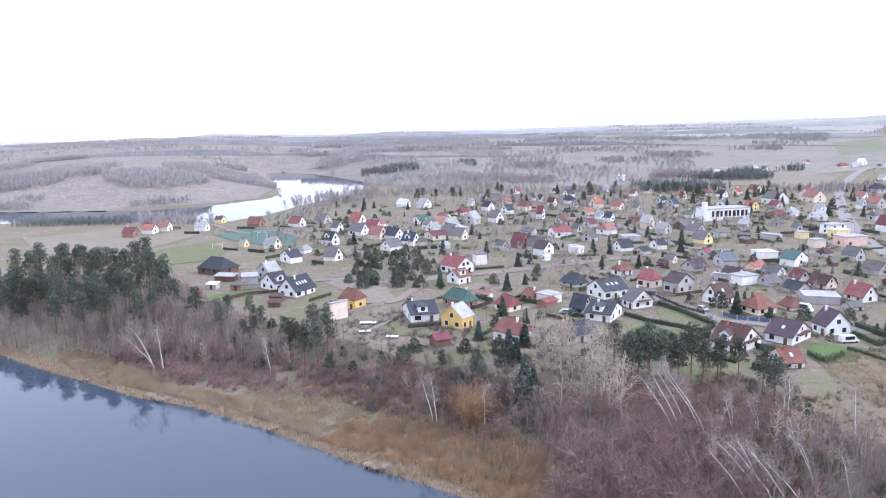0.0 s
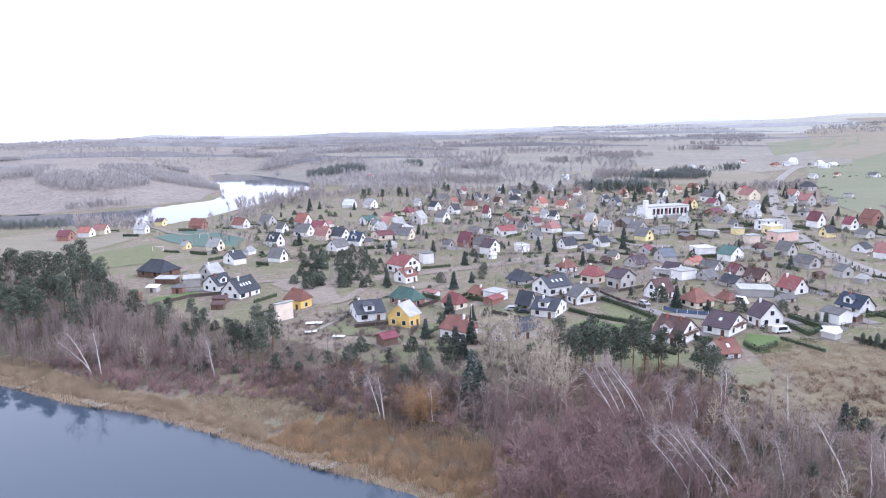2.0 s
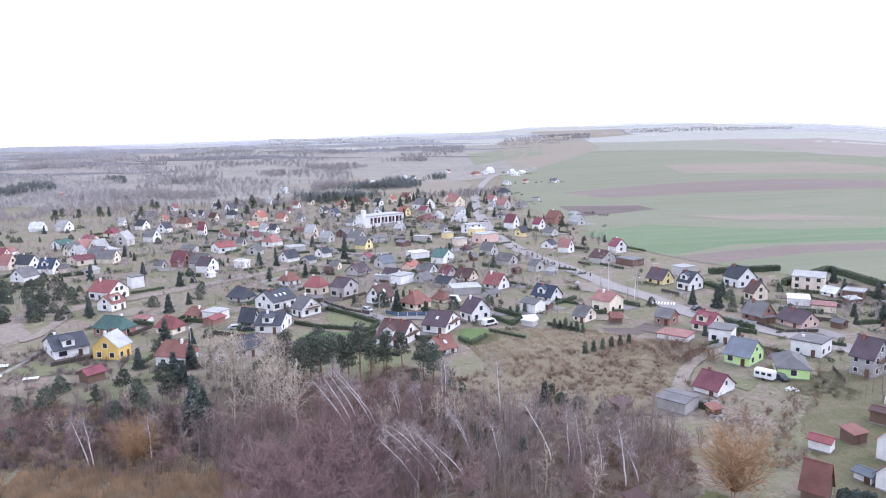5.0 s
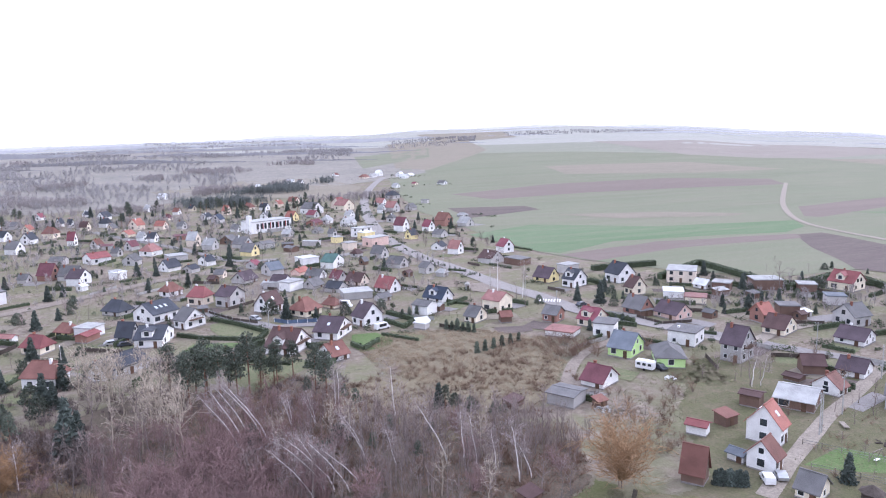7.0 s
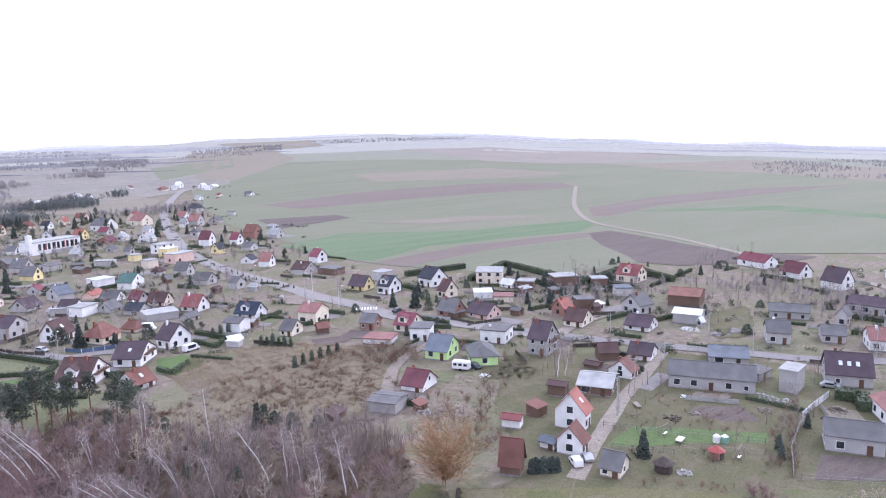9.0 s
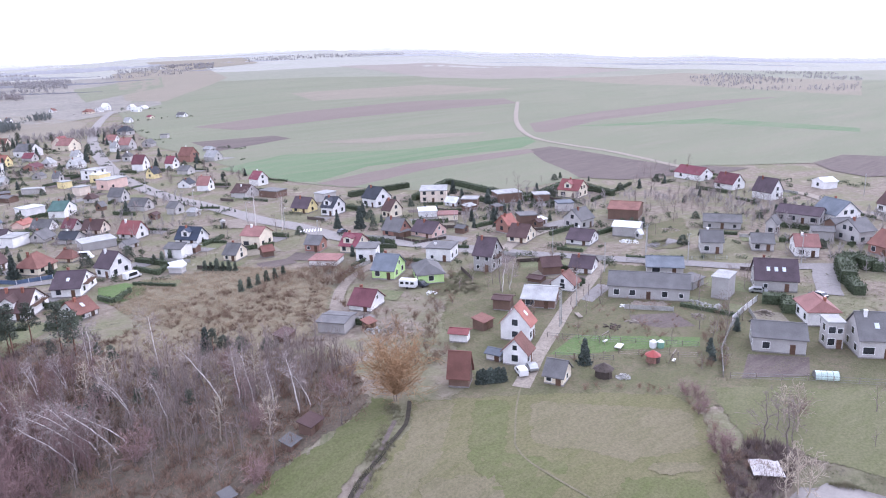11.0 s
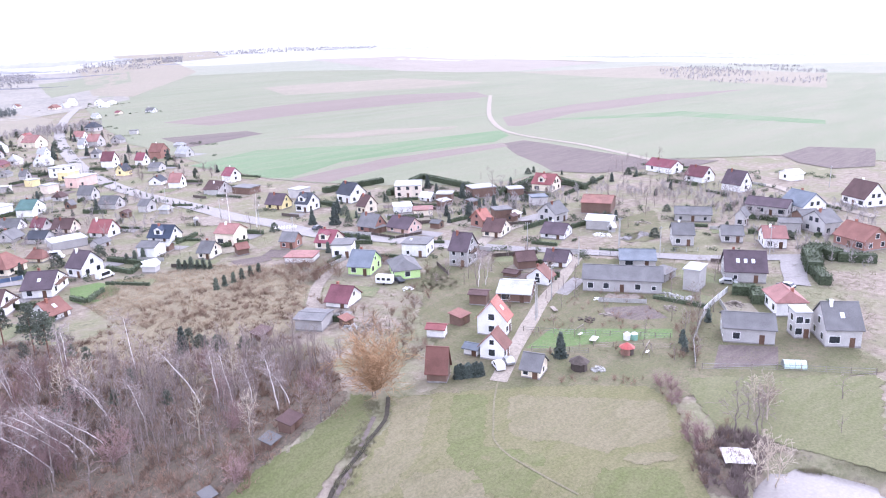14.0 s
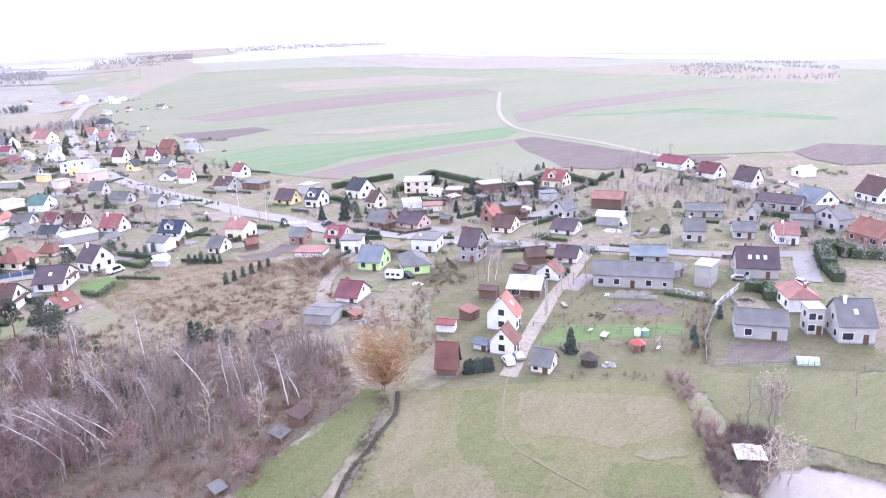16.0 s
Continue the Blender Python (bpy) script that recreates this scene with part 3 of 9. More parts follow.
house(12.3, 357.5, 31, 4.9, 7.4, 4.4, 2.3, "white", "dark", "white house with a dark gabled roof", near=False)
house(34.1, 377.2, -46, 7.3, 6.2, 6.1, 2.5, "paleyellow", "grey", "pale yellow house with a grey roof", near=False)
house(44.1, 400.6, 27, 7.5, 8.4, 3.4, 2.6, "grey", "grey", "low grey barn with a metal roof", chimney=0, near=False)
house(32.0, 338.6, 42, 3.9, 5.8, 3.6, 1.9, "grey", "crimson", "grey house with a crimson roof", near=False)
house(38.1, 318.4, 19, 6.2, 9.3, 5.6, 2.9, "grey", "blue", "house with a blue-grey roof", near=False)
block(56.9, 340.8, 21, 8.5, 7.7, 2.8, "white", "white", "long flat-roofed white village building", chimney=1, near=False)
house(65.9, 325.0, -40, 6.4, 10.6, 6.1, 3.2, "white", "green", "white house with a dark green roof", near=False)
house(54.0, 301.3, -44, 7.1, 6.1, 4.1, 1.6, "white", "grey", "white house with a grey roof")
house(49.3, 282.6, 44, 6.6, 5.7, 3.9, 1.5, "grey", "grey", "grey house with a weathered roof")
house(61.6, 292.5, -56, 5.2, 4.5, 4.3, 1.8, "grey", "maroon", "house with a dull red roof")
house(67.0, 281.4, -48, 7.1, 6.0, 4.8, 2.0, "beige", "brown", "beige house with a brown roof")
block(60.9, 257.8, -1, 10.6, 8.4, 2.7, "concrete", "light", "raw concrete flat building", bare=True)
house(74.5, 262.8, -56, 7.4, 6.4, 5.9, 2.4, "white", "red", "white house with a pinkish red roof")
house(92.5, 340.6, -52, 6.8, 5.8, 5.9, 2.7, "grey", "grey", "grey outbuilding with a metal roof", chimney=0, near=False)
house(93.2, 312.4, -54, 7.9, 6.7, 4.8, 2.2, "grey", "grey", "grey barn with a weathered roof", chimney=0, near=False)
block(102.5, 406.0, 31, 8.0, 6.4, 4.2, "paleyellow", "white", "pale yellow flat-roofed house block", near=False)
block(103.2, 420.3, 31, 10.3, 7.6, 5.0, "white", "light", "white flat-roofed house block", near=False)
block(101.3, 380.9, 28, 12.5, 7.7, 4.7, "pink", "light", "pinkish flat-roofed village shop", near=False)
block(84.2, 401.1, 21, 4.9, 4.9, 3.2, "paleyellow", "light", "small pale yellow flat-roofed block", bare=True, near=False)
block(85.1, 373.3, 26, 6.0, 5.0, 3.7, "beige", "light", "small beige flat-roofed block", bare=True, near=False)
house(68.5, 248.8, 29, 5.2, 3.5, 2.8, 1.7, "grey", "grey", "low grey garage with metal roof", chimney=0)
house(49.4, 314.0, 46, 7.8, 4.5, 2.8, 1.5, "pink", "orange", "small house with a red roof", near=False)
house(42.3, 291.2, -46, 5.2, 3.0, 2.8, 1.5, "white", "pink", "small house with a pink roof", near=False)
house(107.3, 473.5, 33, 8.6, 6.8, 6.0, 2.5, "white", "light", "", near=False)
house(166.0, 604.8, -54, 8.6, 6.8, 6.0, 2.5, "white", "pink", "", near=False)
house(33.0, 406.1, -49, 8.6, 6.8, 6.0, 2.5, "grey", "grey", "", near=False)
house(-97.4, 383.6, -31, 8.6, 6.8, 6.0, 2.5, "white", "grey", "", near=False)
house(-89.7, 369.6, -20, 8.6, 6.8, 6.0, 2.5, "cream", "grey", "", near=False)
house(-12.3, 778.2, -37, 8.6, 6.8, 6.0, 2.5, "white", "white", "", near=False)
house(251.1, 953.8, 38, 8.6, 6.8, 6.0, 2.5, "white", "light", "", near=False)
house(-52.1, 603.5, 56, 8.6, 6.8, 6.0, 2.5, "white", "dark", "", near=False)
house(99.4, 659.0, -43, 8.6, 6.8, 6.0, 2.5, "beige", "rust", "", near=False)
house(278.3, 899.5, -59, 10.7, 6.8, 5.5, 3.0, "white", "white", "", near=False)
house(176.5, 435.3, -67, 8.6, 6.8, 6.0, 2.5, "grey", "light", "", near=False)
house(155.0, 329.2, -73, 5.9, 6.7, 6.6, 3.4, "white", "crimson", "white house with a crimson roof by the fields", near=False)
house(135.8, 303.7, -57, 5.5, 8.3, 5.1, 2.8, "grey", "brown", "grey house with a dull brown roof", near=False)
house(86.8, 240.2, -55, 8.2, 7.0, 5.2, 2.0, "white", "navy", "white house with a dark blue roof", dormer=1)
house(88.2, 208.8, -56, 4.3, 6.5, 4.8, 2.3, "cream", "grey", "cream cottage with a weathered grey roof")
house(100.3, 218.5, -59, 6.9, 7.7, 6.5, 4.4, "cream", "pink", "two-storey cream house with a pinkish roof")
house(76.3, 224.2, -53, 5.8, 6.1, 4.6, 3.5, "white", "grey", "low patched sheds with metal roofs", chimney=0, bare=True)
house(81.3, 226.6, -54, 4.8, 3.0, 2.8, 2.2, "wood", "light", "low shed with pale metal roof", chimney=0, bare=True)
house(100.5, 292.8, -61, 4.5, 5.2, 4.8, 2.9, "grey", "grey", "grey barn by the road", chimney=0, near=False)
house(96.2, 203.6, -9, 3.4, 3.4, 3.5, 2.3, "wood", "rust", "small brown wooden garden shed", chimney=0, bare=True)
house(138.4, 254.8, -66, 7.7, 6.6, 5.8, 2.4, "paleyellow", "purple", "pale yellow house with a dark roof")
house(143.8, 241.9, -65, 5.5, 8.3, 6.8, 3.6, "white", "dark", "white house with a dark roof", dormer=1)
house(164.7, 242.3, -83, 8.1, 8.3, 7.7, 3.9, "white", "dark", "white house with a dark roof")
house(156.2, 219.9, -81, 4.3, 6.2, 6.7, 3.4, "cream", "brown", "cream house with a brown roof")
block(187.5, 233.2, -42, 10.7, 12.6, 4.9, "beige", "light", "beige two-storey flat-roofed house")
house(185.0, 218.0, -77, 5.5, 3.7, 3.5, 1.9, "white", "white", "white shed with a white metal roof", chimney=0)
block(166.3, 211.2, -35, 6.7, 7.8, 2.4, "white", "white", "white flat-roofed double garage", bare=True)
block(167.6, 200.7, -41, 7.0, 6.8, 2.3, "cream", "pink", "low building with a faded pink roof", bare=True)
house(140.4, 195.7, -75, 7.2, 6.2, 5.9, 2.5, "brick", "grey", "red brick house with a dark roof")
house(147.8, 187.4, -77, 8.9, 7.7, 4.8, 2.0, "pink", "purple", "pinkish house with a purple-brown roof")
block(132.7, 162.3, -57, 7.5, 8.2, 3.9, "white", "grey", "white flat-roofed two-storey house", chimney=1)
house(119.6, 190.1, -60, 5.8, 8.3, 5.3, 2.5, "cream", "crimson", "house with a crimson metal roof", dormer=1)
block(116.8, 178.2, -44, 6.0, 7.0, 4.0, "white", "grey", "flat-roofed white house annex")
house(110.9, 198.9, -55, 4.9, 5.7, 4.8, 2.8, "brick", "grey", "old brick outbuilding with a grey roof", chimney=0)
block(105.3, 183.2, -50, 8.4, 7.0, 1.7, "white", "pink", "low white sheds with rusted roofs", bare=True)
house(111.4, 160.1, -57, 6.4, 8.8, 6.0, 2.8, "lime", "blue", "lime green house with a blue-grey roof")
house(117.0, 149.6, -29, 6.9, 10.4, 4.9, 2.9, "lime", "grey", "lime green garage house with a hipped grey roof", hip=0.8, chimney=0)
house(92.2, 142.6, -61, 5.7, 7.6, 4.5, 1.8, "white", "maroon", "white cottage with a maroon roof and veranda")
house(79.0, 135.1, -56, 6.4, 6.4, 3.1, 2.7, "concrete", "grey", "derelict grey shed with a rusted metal roof", chimney=0, bare=True)
house(69.3, 206.8, -48, 4.0, 2.7, 2.1, 1.8, "grey", "white", "small garden shed with a pale roof", chimney=0, bare=True)
house(135.0, 144.9, -66, 5.3, 8.0, 8.9, 5.0, "concrete", "purple", "unrendered grey two-storey house", balcony=True)
house(168.7, 171.5, -1, 4.3, 5.7, 5.9, 3.3, "brick", "orange", "brick house with an orange-red roof end")
house(164.4, 160.1, -67, 6.2, 9.2, 5.2, 2.2, "cream", "brown", "cream house with a brown roof")
house(230.7, 194.8, -75, 9.0, 9.2, 6.9, 3.5, "cream", "red", "cream house with a red roof by the field", dormer=1)
house(190.4, 158.2, 1, 7.0, 7.5, 6.5, 3.5, "grey", "grey", "grey rendered house with a weathered roof")
house(175.1, 143.9, -70, 7.5, 8.4, 4.3, 1.9, "white", "purple", "long white house with a dark roof")
house(151.8, 124.3, -65, 6.0, 7.0, 4.1, 1.9, "white", "purple", "white house with a dark roof on the corner", chimney=1)
house(136.1, 117.3, 18, 4.3, 5.8, 4.5, 2.2, "white", "rust", "white gabled house with a brown roof")
house(143.4, 129.3, -32, 5.0, 5.0, 4.6, 2.8, "wood", "brown", "weathered brown timber barn", chimney=0, bare=True)
house(135.3, 126.5, -73, 3.8, 3.1, 1.7, 1.3, "wood", "brown", "low brown wooden garden shed", chimney=0, bare=True)
house(213.2, 155.5, -63, 10.4, 12.4, 5.7, 4.1, "wood", "rust", "open timber barn with a brown metal roof", chimney=0, bare=True)
house(192.8, 139.7, -65, 8.3, 7.5, 4.3, 3.4, "concrete", "white", "low shed with a white metal roof", chimney=0, bare=True)
house(166.9, 108.9, -53, 9.3, 9.9, 3.8, 2.3, "grey", "blue", "grey barn with a blue-grey roof", chimney=0)
house(146.8, 99.9, -56, 18.8, 8.3, 5.6, 3.4, "concrete", "grey", "long concrete barn with a patched grey roof", chimney=0)
block(158.3, 86.7, -76, 3.8, 6.3, 5.3, "concrete", "light", "half-ruined flat concrete outbuilding", bare=True)
house(173.4, 81.7, -56, 9.6, 8.8, 7.1, 3.2, "concrete", "purple", "grey-brown house with a long purple-brown roof", sky_windows=3)
house(207.3, 89.5, -54, 6.1, 8.1, 5.8, 3.4, "white", "pink", "white house with a faded pink roof")
house(193.0, 110.4, -53, 6.0, 7.6, 6.1, 3.7, "grey", "grey", "grey brick house with a dark roof")
house(222.3, 123.4, -59, 11.6, 8.6, 4.2, 2.6, "concrete", "grey", "old long concrete farm barn", chimney=0)
house(206.0, 101.5, -57, 5.9, 8.8, 4.3, 2.5, "grey", "grey", "grey barn with a weathered roof", chimney=0)
house(246.3, 108.2, -83, 13.8, 7.4, 5.3, 3.3, "grey", "purple", "long grey farm building with a dark roof", chimney=0)
house(253.7, 100.0, -113, 10.4, 10.0, 7.5, 3.6, "white", "blue", "white house with a blue-grey roof")
house(224.0, 107.0, 9, 4.0, 3.1, 5.8, 3.9, "grey", "grey", "small grey rendered outbuilding", chimney=0)
house(227.2, 93.2, -59, 6.0, 6.0, 4.0, 3.2, "concrete", "grey", "low concrete garage row", chimney=0, bare=True)
house(231.3, 85.2, -25, 6.0, 9.0, 7.0, 4.2, "grey", "grey", "grey house with a weathered roof")
house(237.5, 92.3, -34, 6.0, 6.0, 5.0, 3.5, "wood", "grey", "grey weathered wooden farm shed", chimney=0, bare=True)
house(222.5, 70.8, -113, 10.5, 9.0, 6.5, 3.1, "brick", "rust", "long red brick farm house")
house(279.0, 89.1, -119, 10.5, 9.0, 8.5, 3.5, "white", "brown", "white house with a brown roof")
house(298.2, 180.6, -100, 14.8, 8.2, 5.5, 2.8, "white", "crimson", "white house with a crimson roof by the fields", near=False)
house(286.7, 156.6, -98, 9.2, 7.9, 6.2, 2.6, "white", "maroon", "white house with a dark red roof", near=False)
house(276.8, 135.1, -99, 8.5, 7.2, 7.9, 3.2, "white", "purple", "white house with a dark roof", near=False)
house(311.5, 128.2, -27, 6.6, 6.8, 4.2, 2.9, "white", "white", "pale shed with a white roof", chimney=0, near=False)
block(204.9, 207.8, -25, 10.0, 8.0, 4.0, "wood", "light", "flat-roofed brown timber shed", bare=True)
block(214.9, 198.2, -35, 6.0, 6.0, 3.0, "wood", "light", "low dark wooden garden shed", bare=True)
block(207.4, 179.3, -36, 6.0, 6.0, 3.2, "grey", "blue", "low shed with a blue-grey roof", bare=True)
block(181.8, 174.5, -30, 6.0, 6.0, 3.5, "wood", "grey", "low dark timber shed roof", bare=True)
block(188.2, 211.3, -51, 6.2, 6.0, 3.5, "wood", "light", "low wooden garden shed", bare=True)
house(124.8, 115.2, -57, 7.8, 10.5, 3.8, 2.3, "wood", "light", "wooden barn with a bright metal roof", chimney=0)
house(103.8, 102.7, 26, 4.0, 6.3, 7.7, 4.1, "white", "orange", "white house with a bright red-orange roof", balcony=True, sky_windows=1, chimney=0)
house(94.9, 94.0, 25, 3.7, 4.9, 5.6, 3.0, "white", "rust", "white house with a weathered rust roof", chimney=0)
house(94.1, 110.4, -56, 3.8, 2.8, 2.7, 2.2, "white", "red", "small white outbuilding with a red roof", chimney=0, bare=True)
house(114.6, 118.1, -59, 4.1, 3.5, 3.2, 2.8, "wood", "brown", "low brown wooden shed", chimney=0, bare=True)
house(94.5, 83.4, -67, 3.6, 4.8, 4.0, 2.0, "cream", "grey", "cream outbuilding with a grey slate roof", chimney=0)
house(80.6, 94.8, -53, 3.7, 3.7, 6.3, 2.7, "wood", "rust", "weathered timber shed with a rusty roof", chimney=0, bare=True)
house(137.5, 63.3, -58, 9.6, 7.7, 5.2, 3.4, "concrete", "grey", "concrete block barn with a corrugated grey roof", chimney=0)
house(157.3, 64.3, -47, 6.1, 8.2, 5.4, 3.6, "white", "pink", "white house with a low red roof", hip=0.4)
block(145.3, 56.2, -47, 3.0, 4.0, 5.5, "grey", "light", "flat-roofed grey house annex")
house(147.9, 50.0, -50, 6.6, 8.2, 8.0, 4.1, "grey", "grey", "grey house with a large weathered roof", sky_windows=1)
house(92.9, 98.1, -71, 3.0, 2.5, 2.2, 1.7, "white", "blue", "small white annex with a metal roof", chimney=0)
house(-38.7, 226.9, -34, 6.4, 5.5, 6.3, 2.5, "cream", "red", "cream house with a bright red hipped roof", hip=0.3)
house(-32.9, 242.1, 51, 4.3, 5.8, 4.2, 2.2, "paleyellow", "rust", "pale yellow house with a rust roof", hip=0.4)
block(-26.7, 239.6, 55, 6.0, 6.0, 3.2, "white", "light", "low white flat outbuilding", bare=True)
house(-26.7, 234.3, 58, 6.0, 4.0, 2.8, 2.2, "brick", "red", "small red-roofed garden shed", chimney=0, bare=True)
house(-31.7, 193.4, 66, 6.4, 8.3, 7.0, 3.5, "white", "rust", "white house with a brown-red hipped roof", hip=0.3, balcony=True)
house(-15.3, 198.4, 40, 10.2, 8.6, 5.0, 2.8, "grey", "dark", "low hall with a broad dark roof", chimney=0)
house(-20.0, 193.2, 74, 3.5, 4.1, 4.8, 2.4, "white", "dark", "small white house with a dark pointed roof", balcony=True)
house(-50.2, 184.2, 45, 4.5, 3.8, 3.7, 2.7, "wood", "crimson", "red-roofed wooden garden pavilion", chimney=0, bare=True)
block(145.4, 295.4, -69, 9.9, 7.1, 2.8, "wood", "grey", "long low dark flat-roofed shed", bare=True, near=False)
house(136.5, 305.2, -68, 8.6, 8.5, 5.5, 2.3, "grey", "brown", "old barn with a dull brown roof", chimney=0, near=False)
block(155.9, 267.9, -74, 6.0, 7.0, 3.5, "grey", "light", "low pale flat-roofed outbuilding", bare=True, near=False)
block(204.6, 599.0, -36, 5.7, 6.0, 3.0, "grey", "grey", "low grey outbuilding by the fields", bare=True, near=False)
house(55.5, 380.3, -59, 6.6, 5.1, 3.0, 2.2, "wood", "grey", "dark plank shed with grey roof", chimney=0, bare=True, near=False)
block(68.9, 395.9, -31, 9.3, 4.2, 2.4, "grey", "light", "long low grey garage row", bare=True, near=False)
house(37.7, 289.1, -34, 6.0, 7.0, 5.0, 2.8, "white", "purple", "small white outbuilding with dark roof", chimney=0, bare=True)
block(40.6, 282.0, 39, 8.0, 6.0, 3.6, "white", "light", "low white flat outbuilding row", bare=True)
block(34.2, 288.2, -19, 6.0, 5.0, 2.6, "grey", "light", "small grey flat-roofed shed", bare=True)
house(25.1, 305.7, 44, 8.0, 6.9, 4.6, 1.8, "grey", "purple", "old house with a dark patched roof")
house(16.4, 321.2, -27, 3.9, 4.5, 3.5, 1.9, "beige", "grey", "small beige barn with grey roof", chimney=0, near=False)
house(-21.2, 373.9, 58, 5.8, 6.8, 5.1, 2.5, "grey", "grey", "grey gabled barn with a pale roof", chimney=0, near=False)
house(-44.0, 344.5, -26, 8.6, 6.8, 6.0, 2.3, "grey", "grey", "grey house with a weathered roof", near=False)
block(-25.1, 337.2, 48, 4.9, 5.1, 3.0, "white", "white", "small white flat-roofed annex", bare=True, near=False)
house(-55.0, 390.4, -19, 7.0, 6.0, 3.8, 2.4, "grey", "grey", "grey outbuilding with weathered roof", chimney=0, bare=True, near=False)
house(-113.9, 398.6, 43, 6.9, 6.7, 6.2, 2.5, "cream", "grey", "cream gabled house with grey roof", near=False)
house(-103.1, 405.8, 50, 7.4, 7.7, 6.7, 2.5, "cream", "light", "cream gabled house with pale roof", near=False)
block(-94.4, 391.7, -54, 13.1, 6.0, 3.4, "beige", "light", "flat beige outbuilding by houses", bare=True, near=False)
house(-127.4, 427.5, 61, 9.3, 6.8, 4.7, 2.3, "white", "green", "low white house with pale green roof", near=False)
house(-103.6, 347.7, 28, 4.4, 3.7, 3.3, 2.1, "beige", "grey", "small garage with a grey roof", chimney=0, bare=True, near=False)
house(-147.0, 394.6, -15, 8.6, 6.8, 5.5, 2.3, "beige", "crimson", "small house with a red roof", near=False)
house(-166.3, 386.6, -23, 5.1, 5.1, 5.5, 2.6, "white", "grey", "white house with a grey roof in the village", near=False, chimney=1)
house(-149.5, 509.8, -27, 7.9, 7.9, 6.8, 3.2, "white", "light", "white house with a pale grey roof in the village", near=False, chimney=1)
house(-119.0, 451.8, -25, 7.5, 5.1, 3.3, 1.9, "beige", "crimson", "low beige house with a crimson roof in the village", near=False, chimney=1)
house(-111.0, 469.6, 66, 7.3, 7.3, 5.1, 2.5, "cream", "crimson", "cream house with a crimson roof in the village", near=False, chimney=1, hip=0.4)
house(-95.0, 428.0, 69, 7.6, 7.6, 7.8, 3.7, "grey", "light", "grey house with a pale grey roof in the village", near=False, chimney=1)
house(-118.0, 528.1, -18, 4.1, 4.1, 5.3, 2.5, "white", "light", "white house with a pale grey roof in the village", near=False, chimney=1)
house(-99.4, 500.2, -34, 6.6, 6.6, 6.1, 2.9, "white", "dark", "white house with a dark roof in the village", near=False, chimney=1)
house(-82.4, 439.2, -31, 6.9, 6.9, 6.9, 3.3, "white", "grey", "white house with a grey roof in the village", near=False, chimney=1)
house(-82.2, 479.1, 61, 6.6, 6.6, 6.5, 3.1, "white", "dark", "white house with a dark roof in the village", near=False, chimney=1)
house(-92.6, 538.7, 64, 5.3, 5.3, 5.1, 2.4, "cream", "orange", "cream house with a orange roof in the village", near=False, chimney=1)
house(-74.2, 503.8, -25, 7.4, 7.4, 6.7, 3.2, "cream", "rust", "cream house with a rust-brown roof in the village", near=False, chimney=1, hip=0.4)
house(-56.9, 458.7, -23, 4.1, 4.1, 7.9, 3.8, "white", "crimson", "white house with a crimson roof in the village", near=False, chimney=1)
house(-107.1, 569.2, -33, 10.7, 7.2, 5.0, 2.4, "grey", "grey", "grey house with a grey roof in the village", near=False, chimney=1)
house(-42.7, 441.0, 55, 5.0, 5.0, 5.1, 2.5, "grey", "rust", "grey house with a rust-brown roof in the village", near=False, chimney=1)
house(-77.4, 566.3, 60, 4.0, 4.0, 6.0, 2.9, "white", "dark", "white house with a dark roof in the village", near=False, chimney=1)
house(-69.5, 556.8, -28, 3.4, 3.4, 5.9, 2.9, "white", "dark", "white house with a dark roof in the village", near=False, chimney=1)
house(-58.1, 534.0, -26, 5.2, 5.2, 5.9, 2.8, "cream", "brown", "cream house with a brown roof in the village", near=False, chimney=1)
house(-46.4, 548.2, -41, 6.7, 6.7, 6.4, 3.1, "white", "dark", "white house with a dark roof in the village", near=False, chimney=1, hip=0.4)
house(-25.7, 522.3, 50, 7.4, 7.4, 7.2, 3.4, "beige", "orange", "beige house with a orange roof in the village", near=False, chimney=1)
house(-29.3, 485.3, 53, 6.4, 6.4, 4.0, 1.9, "cream", "orange", "cream house with a orange roof in the village", near=False, chimney=1)
house(-20.1, 460.2, -34, 4.3, 4.3, 5.3, 2.6, "white", "light", "white house with a pale grey roof in the village", near=False, chimney=1)
house(-13.9, 454.0, -32, 4.9, 4.9, 5.5, 2.6, "white", "dark", "white house with a dark roof in the village", near=False, chimney=1)
house(-10.3, 516.6, -30, 6.5, 6.5, 5.5, 2.6, "beige", "orange", "beige house with a orange roof in the village", near=False, chimney=1)
house(-24.1, 425.7, 48, 5.6, 5.6, 5.0, 2.4, "grey", "maroon", "grey house with a maroon roof in the village", near=False, chimney=1)
house(-13.6, 401.0, 50, 8.0, 8.0, 5.8, 2.8, "white", "pink", "white house with a faded pink roof in the village", near=False, chimney=1, hip=0.4)
house(-30.2, 406.1, -35, 4.2, 4.2, 4.5, 2.2, "grey", "grey", "grey house with a grey roof in the village", near=False, chimney=1)
house(8.1, 424.9, -37, 5.8, 5.8, 8.0, 3.9, "beige", "light", "beige house with a pale grey roof in the village", near=False, chimney=1)
house(16.2, 407.6, -35, 6.5, 6.5, 6.0, 2.9, "grey", "light", "grey house with a pale grey roof in the village", near=False, chimney=1)
house(27.1, 534.2, 57, 6.7, 6.7, 6.3, 3.0, "grey", "navy", "grey house with a dark blue roof in the village", near=False, chimney=1)
house(20.4, 564.1, 44, 6.1, 6.1, 4.8, 2.3, "white", "dark", "white house with a dark roof in the village", near=False, chimney=1)
house(36.9, 594.2, -45, 5.2, 5.2, 6.9, 3.3, "beige", "orange", "beige house with a orange roof in the village", near=False, chimney=1)
